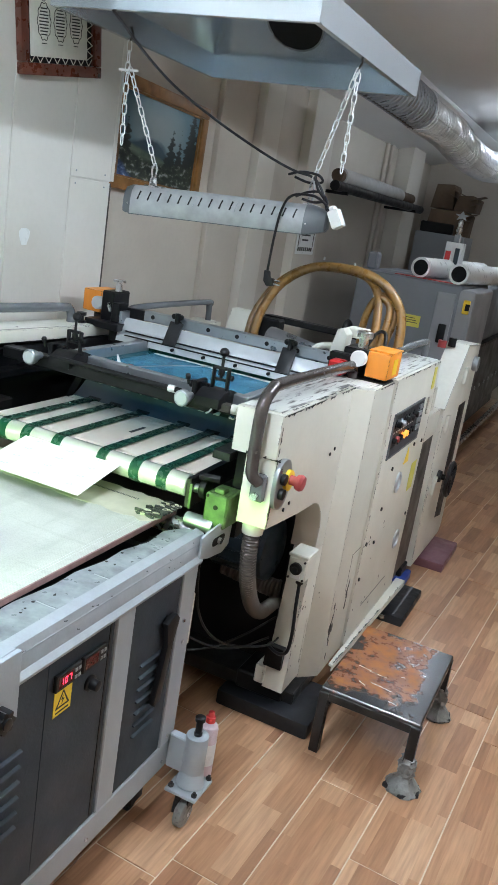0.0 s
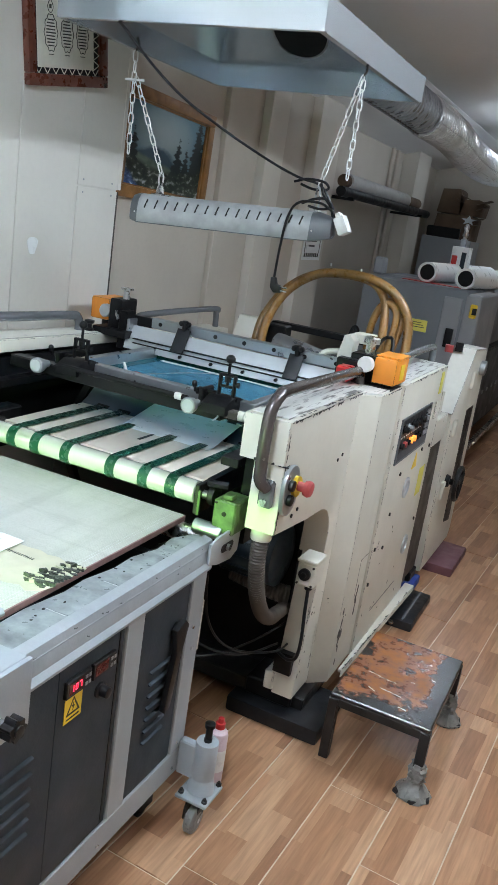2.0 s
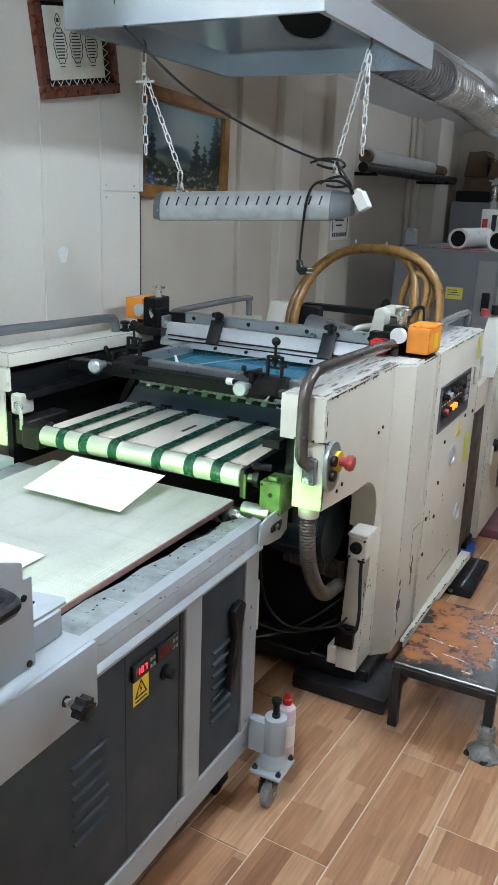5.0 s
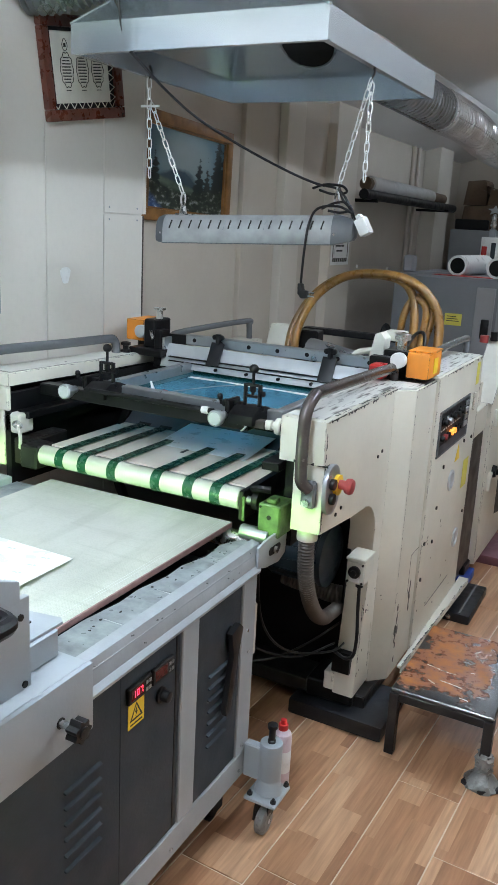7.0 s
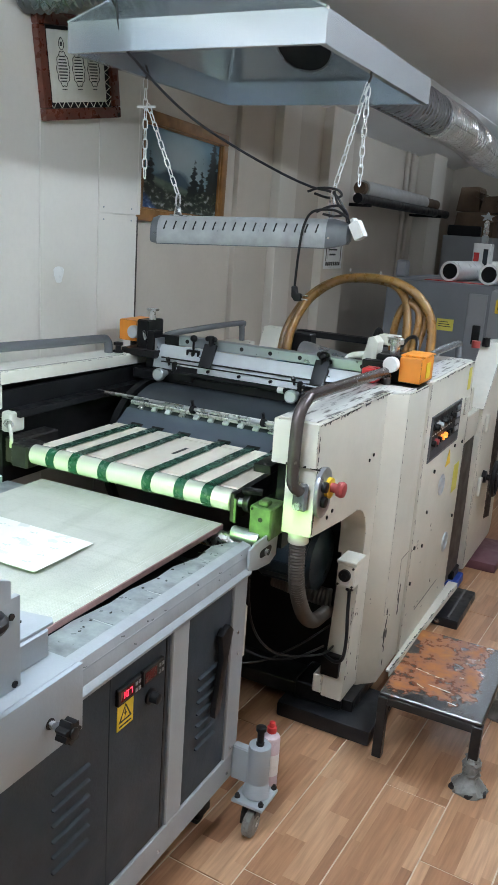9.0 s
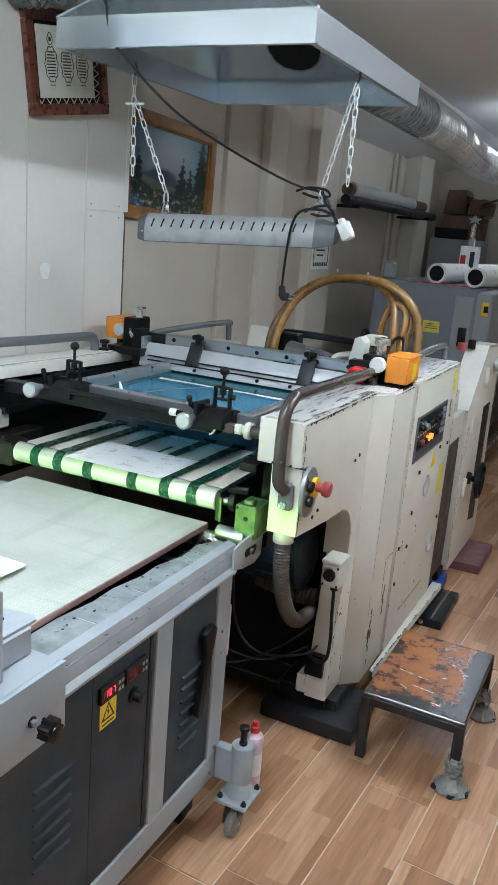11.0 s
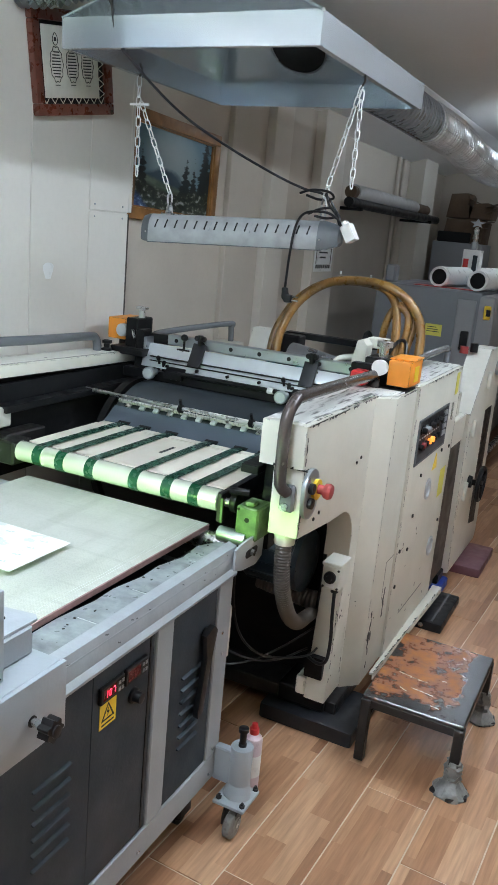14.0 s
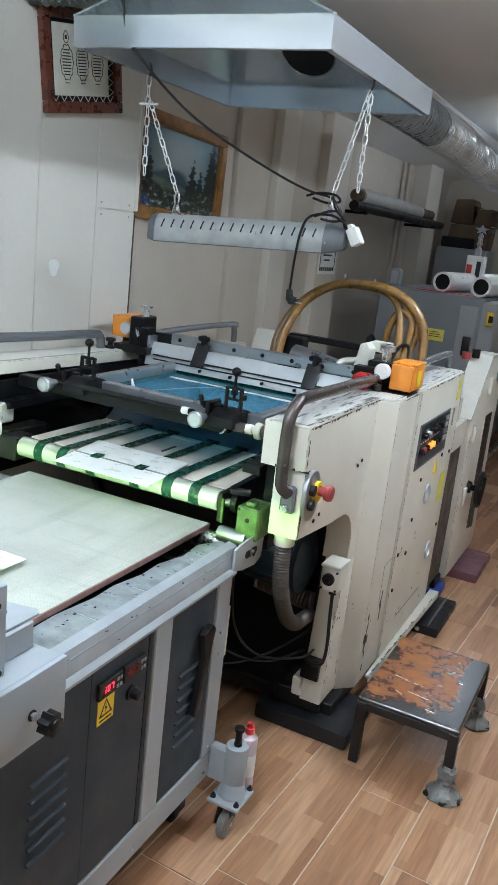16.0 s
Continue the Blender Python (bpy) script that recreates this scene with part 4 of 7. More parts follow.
part("valve_head", B(-0.96, -0.885, 2.93, 3.0, 1.315, 1.352, bev=0.008, seg=3), "offwhite", press)
part("pipe_fitting", T([(-1.06, 2.86, 1.23), (-1.04, 2.88, 1.265), (-0.98, 2.90, 1.28)], 0.012, 10), "offwhite", press)
part("red_guard", B(-0.925, -0.872, 2.685, 2.75, 1.211, 1.262, bev=0.006), "red", press, "red guard piece")
part("clamp_tail", B(-0.95, -0.86, 2.755, 2.80, 1.22, 1.28, bev=0.004), "black", press)
# rear cross members
part("cross_roll", C((-1.33, 3.10, 1.228), (-1.03, 3.04, 1.19), 0.042, 24, bev=0.004), "galv_dull", press, "dull grey air cylinder")
part("rear_plate", B(-1.43, -1.32, 3.15, 3.22, 1.16, 1.29, bev=0.006), "black", press)
part("rear_beam", B(-1.42, -0.98, 3.22, 3.27, 1.27, 1.295, bev=0.004), "black", press, "black rear cross beam")
part("rear_bed", B(-1.93, -0.92, 3.0, 3.6, 0.96, 1.05, bev=0.006), "black", press)
part("rear_guard", P([(3.18, 1.155), (3.34, 1.155), (3.30, 1.29), (3.24, 1.29)], "x", -1.585, -1.48, bev=0.005), "cream", press)
part("rear_clamp", T([(-1.06, 3.20, 1.29), (-1.05, 3.22, 1.335), (-1.02, 3.20, 1.30)], 0.012, 8), "black", press)
# amber hoses
for pts, r in (([(-1.405, 3.10, 1.20), (-1.40, 3.13, 1.31), (-1.355, 3.18, 1.43), (-1.25, 3.20, 1.515), (-1.13, 3.20, 1.54), (-1.0, 3.20, 1.535), (-0.90, 3.20, 1.49), (-0.838, 3.20, 1.41), (-0.818, 3.18, 1.31), (-0.82, 3.15, 1.21)], 0.0185),
               ([(-1.44, 3.12, 1.20), (-1.43, 3.15, 1.31), (-1.375, 3.20, 1.43), (-1.27, 3.22, 1.51), (-1.14, 3.23, 1.535), (-1.02, 3.23, 1.525), (-0.955, 3.21, 1.48), (-0.925, 3.18, 1.40), (-0.91, 3.14, 1.30), (-0.905, 3.10, 1.22)], 0.0175),
               ([(-0.975, 3.18, 1.24), (-0.975, 3.19, 1.36), (-0.955, 3.20, 1.435), (-0.92, 3.20, 1.455), (-0.885, 3.20, 1.42), (-0.88, 3.17, 1.33), (-0.895, 3.12, 1.22)], 0.015),
               ([(-0.945, 3.22, 1.46), (-0.90, 3.23, 1.46), (-0.865, 3.22, 1.40), (-0.87, 3.18, 1.30), (-0.88, 3.13, 1.22)], 0.015)):
    hs = part("air_hose", T(pts, r, 14), "hose", press, "amber air hose")
for q in ((-1.19, 3.20, 1.56), (-1.06, 3.20, 1.558)):
    part("hose_clip", C(q, (q[0], q[1], q[2] + 0.012), 0.004, 8), "white_plastic", hs)
part("cable_loop", T([(-0.93, 3.05, 1.22), (-0.90, 3.12, 1.32), (-0.86, 3.12, 1.33), (-0.84, 3.06, 1.26), (-0.845, 3.0, 1.22)], 0.007, 8), "black_plastic", press)
# operator panel in the cover
pan = part("operator_panel", B(-0.7225, -0.719, 2.97, 3.415, 0.93, 1.058, bev=0.001), "rubber", press, "recessed operator panel with switches and lit lamps")
part("panel_sill", P([(-0.7225, 0.897), (-0.7165, 0.897), (-0.719, 0.929), (-0.7225, 0.929)], "y", 2.97, 3.415), "machine_dark", pan)
for k in range(5):
    y = 3.005 + 0.066 * k
    part("rotary_switch", L((-0.719, y, 1.022 - 0.004 * (k % 2)), (1, 0, 0), [(0, 0.019), (0.004, 0.019), (0.005, 0.013), (0.020, 0.012), (0.022, 0.008)], 14), "alu" if k == 1 else "black_plastic", pan)
for y, m in ((2.995, "black_plastic"), (3.04, "red_dark"), (3.085, "black_plastic"), (3.13, "led_amber"), (3.175, "led_amber"), (3.22, "black_plastic"), (3.27, "black_plastic")):
    part("lamp_button", C((-0.719, y, 0.958), (-0.704, y, 0.958), 0.012, 14, bev=0.002), m, pan)
for k in range(4):
    part("meter", B(-0.719, -0.712, 3.345, 3.395, 0.938 + 0.029 * k, 0.960 + 0.029 * k, bev=0.002), "alu" if k % 2 else "machine_pale", pan)
for a in ((2.955, 3.43, 1.058, 1.068), (2.955, 3.43, 0.886, 0.897), (2.955, 2.97, 0.897, 1.058), (3.415, 3.43, 0.897, 1.058)):
    part("panel_frame", B(-0.7218, -0.7165, *a, bev=0.001), "cap_grey", pan)
for k in range(9):
    part("legend", B(-0.719, -0.7184, 2.985 + 0.036 * k, 3.004 + 0.036 * k, 0.985, 0.991), "white_plastic", pan)
part("cover_seam", B(-0.7222, -0.7208, 3.06, 3.42, 0.232, 0.235), "cap_grey", press)
part("notice_strip", B(-0.7218, -0.7195, 3.52, 3.565, 1.09, 1.185), "yellow_label", press)
part("hinge_cover", B(-0.7218, -0.712, 3.50, 3.545, 0.98, 1.06, bev=0.004), "cream", press)
part("warning_triangle", P([(3.29, 0.795), (3.37, 0.795), (3.335, 0.865)], "x", -0.722, -0.7205), "yellow", press)
part("danger_label", B(-0.7218, -0.7205, 3.47, 3.56, 0.63, 0.76), "yellow_label", press)
for y, z in ((3.255, 0.725), (3.47, 0.40)):
    part("cap", L((-0.722, y, z), (1, 0, 0), [(0, 0.045), (0.006, 0.045), (0.008, 0.034), (0.002, 0.032)], 28), "alu_white", press, "round pale cover cap")
for y, z in ((3.10, 0.82), (3.42, 0.86), (3.09, 0.93), (2.93, 0.55), (3.06, 0.66), (2.93, 0.40), (3.05, 0.52), (3.56, 0.5), (3.56, 0.85)):
    part("screw", C((-0.722, y, z), (-0.717, y, z), 0.008, 10), "iron", press)
part("door_gap", B(-0.7325, -0.7314, 2.80, 2.895, 0.545, 0.547), "iron", press)
part("door_gap", B(-0.7225, -0.7214, 2.905, 2.99, 0.545, 0.547), "iron", press)
part("door_gap", B(-0.7325, -0.7314, 2.80, 2.8025, 0.39, 0.545), "iron", press)
for y, z, n in ((2.685, 0.33, 9), (2.83, 0.37, 7), (2.69, 0.23, 5)):
    rr = random.Random(int(y * 100 + n))
    for k in range(n):
        cy, cz = y + rr.gauss(0, 0.008), z + rr.uniform(-0.07, 0.07)
        r = rr.uniform(0.006, 0.014)
        pts = [(cy + r * 0.7 * math.cos(math.tau * i / 9) * rr.uniform(0.3, 1.3), cz + r * 1.8 * math.sin(math.tau * i / 9) * rr.uniform(0.4, 1.2)) for i in range(9)]
        x = -0.7215 if y > 2.9 else -0.7315
        part("paint_chip", P(pts, "x", x - 0.0005, x + 0.0004), "iron", press, "dark patch of missing paint")
# gap panel and feeder frame
part("gap_panel", B(-0.95, -0.748, 3.63, 4.0, 0.10, 0.86), "brown_panel", press, "dark brown inner panel")
part("feeder_link", B(-0.85, -0.7225, 3.62, 3.88, 0.82, 0.945, bev=0.004), "cream", press)
part("link_hinge", B(-0.735, -0.7215, 3.625, 3.68, 0.97, 1.08, bev=0.003), "cream", press)
fr = part("feeder_frame", P([(4.03, 0.06), (3.96, 0.90), (3.96, 0.93), (4.27, 1.215), (4.62, 1.19), (4.655, 1.10), (4.69, 0.645), (4.735, 0.10), (4.70, 0.05)], "x", -0.82, -0.72, bev=0.006), "cream", press, "cream feeder side frame")
part("cap_plate", P([(3.955, 0.925), (4.265, 1.216), (4.60, 1.195), (4.60, 1.20), (4.26, 1.222), (3.95, 0.93)], "x", -0.83, -0.716), "cream_worn", fr)
part("slot_opening", P([(4.425, 0.225), (4.60, 0.19), (4.555, 0.885), (4.375, 0.885)], "x", -0.722, -0.7185), "rubber", fr, "dark slot in the frame")
part("hub", L((-0.72, 4.21, 0.525), (1, 0, 0), [(0, 0.035), (0.02, 0.03), (0.022, 0.016), (0.075, 0.016)], 16), "black", fr)
bm = bm_new()
ring = [(-0.655, 4.21 + 0.085 * math.cos(math.tau * k / 28), 0.525 + 0.085 * math.sin(math.tau * k / 28)) for k in range(29)]
wheel = part("handwheel", T(ring, 0.013, 8, smooth=False), "black_plastic", fr, "black spoked handwheel")
for a in (30, 150, 270):
    part("spoke", C((-0.65, 4.21, 0.525), (-0.647, 4.21 + 0.085 * math.cos(radians(a)), 0.525 + 0.085 * math.sin(radians(a))), 0.008, 8), "black_plastic", wheel)
for y, z, h in ((4.07, 0.84, 0.045), (4.10, 0.50, 0.05), (4.30, 1.06, 0.045)):
    part("latch", B(-0.72, -0.70, y - 0.02, y + 0.02, z - h, z + h, bev=0.009, seg=2), "offwhite", fr)
part("dial", C((-0.72, 4.52, 1.10), (-0.69, 4.52, 1.10), 0.04, 20, bev=0.006), "alu", fr)
part("lamp_knob", C((-0.80, 4.22, 1.20), (-0.80, 4.22, 1.245), 0.02, 12), "black_plastic", fr)
part("lamp_knob", C((-0.845, 4.2, 1.19), (-0.845, 4.2, 1.225), 0.022, 12), "red_dark", fr)
part("feeder_body", B(-1.95, -0.83, 4.0, 4.72, 0.10, 0.86, bev=0.01), "cream", press)
part("pile_board", B(-1.75, -1.1, 4.0, 4.6, 0.86, 0.90, bev=0.003), "deck", press)
part("hook_lever", T([(-0.765, 3.66, 0.83), (-0.74, 3.69, 0.83), (-0.73, 3.73, 0.835)], 0.008, 8), "steel", press)

# reciprocating screen carriage
Y0 = 2.315
carriage = part("screen_carriage", B(-1.93, -1.10, Y0 + 0.045, Y0 + 0.095, 1.065, 1.105, bev=0.004), "black", press, "black carriage bar with screen clamps", at=(-1.43, Y0, 1.08))
part("bar_rod", C((-1.70, Y0 + 0.038, 1.112), (-1.22, Y0 + 0.038, 1.112), 0.009, 10), "black", carriage)
part("rod_end", C((-1.262, Y0 + 0.038, 1.112), (-1.238, Y0 + 0.038, 1.112), 0.012, 12, bev=0.002), "white_plastic", carriage)
part("bar_lip", B(-1.86, -1.0, Y0 + 0.095, Y0 + 0.15, 1.062, 1.078), "black", carriage)
FX0, FX1, FY0, FY1 = -1.735, -1.03, Y0 + 0.13, Y0 + 0.97
for a in ((FX0, FX1, FY0, FY0 + 0.035), (FX0, FX1, FY1 - 0.035, FY1), (FX0, FX0 + 0.035, FY0 + 0.035, FY1 - 0.035), (FX1 - 0.035, FX1, FY0 + 0.035, FY1 - 0.035)):
    part("frame_bar", B(*a, 1.080, 1.122, bev=0.003), "alu", carriage, "silver screen frame bar")
part("screen_mesh", B(FX0 + 0.03, FX1 - 0.03, FY0 + 0.03, FY1 - 0.03, 1.082, 1.0835), "mesh_blue", carriage, "blue dyed screen mesh")
for a in ((FX0 + 0.035, FX0 + 0.075, FY0 + 0.035, FY1 - 0.035), (FX1 - 0.075, FX1 - 0.035, FY0 + 0.035, FY1 - 0.035), (FX0 + 0.075, FX1 - 0.075, FY1 - 0.36, FY1 - 0.035)):
    part("emulsion_edge", B(*a, 1.0842, 1.0848), "mesh_teal", carriage)
# pale residue pushed up by the squeegee, laid on as a thin ragged sheet
part("pale_smear", P([(FX0 + 0.08 + 0.034 * k, FY1 - 0.385 + 0.006 * math.sin(5.3 * k)) for k in range(17)] + [(FX1 - 0.08, FY1 - 0.362), (FX0 + 0.08, FY1 - 0.362)], "z", 1.0842, 1.0848), "paper", carriage, "pale ragged smear of squeegee residue across the mesh")
part("ink_smear", P([(FX0 + 0.12, FY0 + 0.10), (FX0 + 0.30, FY0 + 0.06), (FX0 + 0.45, FY0 + 0.12), (FX1 - 0.12, FY0 + 0.09), (FX1 - 0.10, FY0 + 0.16), (FX0 + 0.40, FY0 + 0.20), (FX0 + 0.20, FY0 + 0.16)], "z", 1.0842, 1.0847), "mesh_teal", carriage, "teal ink left on the mesh")
part("ink_stick", T([(-1.55, Y0 + 0.26, 1.09), (-1.40, Y0 + 0.33, 1.12), (-1.30, Y0 + 0.40, 1.13)], 0.0018, 6), "alu", carriage)
part("ink_knife", T([(-1.58, Y0 + 0.24, 1.087), (-1.545, Y0 + 0.25, 1.095), (-1.525, Y0 + 0.26, 1.088)], 0.007, 8), "red", carriage, "red ink knife handle")
part("knife_tip", C((-1.585, Y0 + 0.245, 1.09), (-1.60, Y0 + 0.25, 1.125), 0.008, 8, r2=0.003), "white_plastic", carriage)
for kx in (-1.768, -1.187):
    kn = part("clamp_knob", L((kx, Y0 + 0.045, 1.105), (0.04, -1, 0), [(0, 0.012), (0.022, 0.012), (0.023, 0.017), (0.04, 0.017), (0.041, 0.024), (0.049, 0.0255), (0.062, 0.0255), (0.065, 0.022)], 24), "alu", carriage, "round pale clamp knob")
    part("knob_face", C((kx + 0.0026, Y0 - 0.0195, 1.105), (kx + 0.0027, Y0 - 0.0215, 1.105), 0.0195, 24), "alu_white", kn)
    cx = kx + (0.090 if kx < -1.5 else 0.066)
    cl = part("clamp", P([(Y0 + 0.03, 1.085), (Y0 + 0.17, 1.085), (Y0 + 0.17, 1.118), (Y0 + 0.12, 1.135), (Y0 + 0.07, 1.135), (Y0 + 0.03, 1.115)], "x", cx - 0.045, cx + 0.04, bev=0.003), "black", carriage, "black toggle clamp with ball handle")
    for px0, px1, pz0, pz1 in ((cx - 0.028, cx - 0.019, 1.12, 1.203), (cx + 0.022, cx + 0.032, 1.115, 1.203), (cx - 0.019, cx + 0.022, 1.195, 1.204), (cx - 0.019, cx + 0.022, 1.160, 1.168)):
        part("loop_bar", B(px0, px1, Y0 + 0.092, Y0 + 0.106, pz0, pz1, bev=0.002), "black", cl)
    part("spindle", C((cx + 0.002, Y0 + 0.099, 1.165), (cx + 0.002, Y0 + 0.099, 1.243), 0.0048, 10), "black", cl)
    part("spindle_nut", C((cx + 0.002, Y0 + 0.099, 1.178), (cx + 0.002, Y0 + 0.099, 1.196), 0.010, 6), "black", cl)
    part("ball_handle", L((cx + 0.002, Y0 + 0.099, 1.236), (0, 0, 1), [(0.014 - 0.014 * math.cos(math.pi * k / 8), 0.0005 + 0.0145 * math.sin(math.pi * k / 8)) for k in range(9)], 14), "black_plastic", cl)
    part("clamp_arm", B(cx - 0.10, cx - 0.03, Y0 + 0.085, Y0 + 0.112, 1.12, 1.142, bev=0.004), "black", cl)
    part("arm_fork", B(cx - 0.075, cx - 0.058, Y0 + 0.06, Y0 + 0.135, 1.105, 1.150, bev=0.004), "black", cl)
    part("pivot_handle", L((cx - 0.085, Y0 + 0.06, 1.135), (-0.15, -0.2, 1), [(0, 0.005), (0.014, 0.005), (0.017, 0.008), (0.028, 0.009), (0.034, 0.005)], 12), "black_plastic", cl)
    for bz in (1.13, 1.175):
        part("side_bolt", C((cx + 0.032, Y0 + 0.099, bz), (cx + 0.043, Y0 + 0.099, bz), 0.0090, 12, bev=0.002), "black", cl)
part("bar_stub", B(-1.10, -1.05, Y0 + 0.052, Y0 + 0.088, 1.078, 1.102, bev=0.003), "brown_panel", carriage)
part("spring_hook", T([(-1.115, Y0 + 0.042, 1.10), (-1.105, Y0 + 0.036, 1.085), (-1.112, Y0 + 0.034, 1.072), (-1.122, Y0 + 0.036, 1.066)], 0.003, 6), "alu_white", carriage)
er = part("end_roller", L((-1.054, Y0 + 0.07, 1.09), (1, 0, 0.02), [(0, 0.013), (0.002, 0.0155), (0.022, 0.0155), (0.024, 0.012), (0.034, 0.012), (0.036, 0.022), (0.038, 0.0255), (0.052, 0.0255), (0.055, 0.022)], 22), "offwhite", carriage, "pale plastic end roller")
part("end_hub", C((-0.999, Y0 + 0.07, 1.091), (-0.962, Y0 + 0.07, 1.092), 0.019, 16, bev=0.003), "brown_panel", er)

# bare patches along the worn edges
bare = bm_new()
for a, b, st, ln, dp, sd, fl in (((0, 1, 0), (0, 0, -1), (-0.79, 2.0, 1.203), 0.60, 0.010, 1, -1), ((0, 1, 0), (0, 0, -1), (-0.79, 2.0, 1.203), 0.60, 0.005, 21, -1), ((0, 1, 0), (-1, 0, 0), (-0.791, 2.0, 1.2095), 0.60, 0.014, 2, -1), ((0, 0, 1), (0, 1, 0), (-0.79, 1.998, 0.885), 0.315, 0.008, 3, -1),
                                 ((0, 0, 1), (-1, 0, 0), (-0.793, 1.988, 1.08), 0.12, 0.012, 4, -1), ((0, 1, 0), (0, 0, -1), (-0.722, 2.91, 1.204), 0.70, 0.010, 5, -1), ((0, 1, 0), (0, 0, -1), (-0.732, 2.65, 1.197), 0.24, 0.008, 25, -1), ((0, 0, 1), (0, 1, 0), (-0.722, 2.901, 0.64), 0.55, 0.003, 26, -1), ((0, 0, 1), (0, 1, 0), (-0.79, 2.445, 0.15), 0.36, 0.012, 6, -1), ((0, 1, 0), (0, 0, 1), (-0.79, 2.437, 0.119), 0.16, 0.016, 31, -1), ((0, 1, 0), (0, 0, 1), (-0.722, 2.73, 0.124), 0.9, 0.010, 32, -1), ((0, 1, 0), (0, 0, -1), (-0.79, 2.0, 1.078), 0.02, 0.010, 33, -1), ((1, 0, 0), (0, 0, 1), (-0.88, 1.9878, 1.079), 0.09, 0.008, 34, 1), ((0, 0, 1), (0, 1, 0), (-0.79, 1.998, 0.885), 0.18, 0.012, 35, -1), ((0, 0, 1), (0, 1, 0), (-0.7315, 2.647, 0.2), 0.98, 0.004, 36, -1),
                                 ((0.0309, 0.9995, 0), (-0.9995, 0.0309, 0), (-0.706, 2.74, 0.1225), 0.95, 0.007, 7, 1), ((0, 0, 1), (0, -1, 0), (-0.722, 3.615, 0.2), 0.9, 0.008, 8, 1), ((0, 0, 1), (0, 1, 0), (-0.72, 4.02, 0.1), 0.75, 0.012, 9, -1)):
    ragged(bare, a, b, st, ln, dp, sd, fl)
tagged(part("bare_edge", bare, "iron", press, "bare metal where the paint has chipped"), kind="stuff")
rr = random.Random(12)
for k in range(24):
    y, z = (rr.uniform(2.62, 3.55), rr.uniform(0.15, 0.62)) if k % 3 else (rr.uniform(2.46, 2.58), rr.uniform(0.18, 0.55))
    x = -0.7215 if y > 2.9 else (-0.7315 if y > 2.645 else -0.7895)
    r = rr.uniform(0.0018, 0.005)
    if 2.585 < y < 2.65:
        continue
    part("paint_fleck", P([(y + r * rr.uniform(0.5, 1.2) * math.cos(math.tau * i / 6), z + r * rr.uniform(0.6, 2.2) * math.sin(math.tau * i / 6)) for i in range(6)], "x", x - 0.0005, x + 0.0004), "iron", press)

# ---- conveyor dryer ----
dryer = thing("conveyor_dryer", "grey ultraviolet conveyor dryer with charcoal side panels on castors", "dryer", (-1.44, 0.4, 0.0))
DX = -0.916


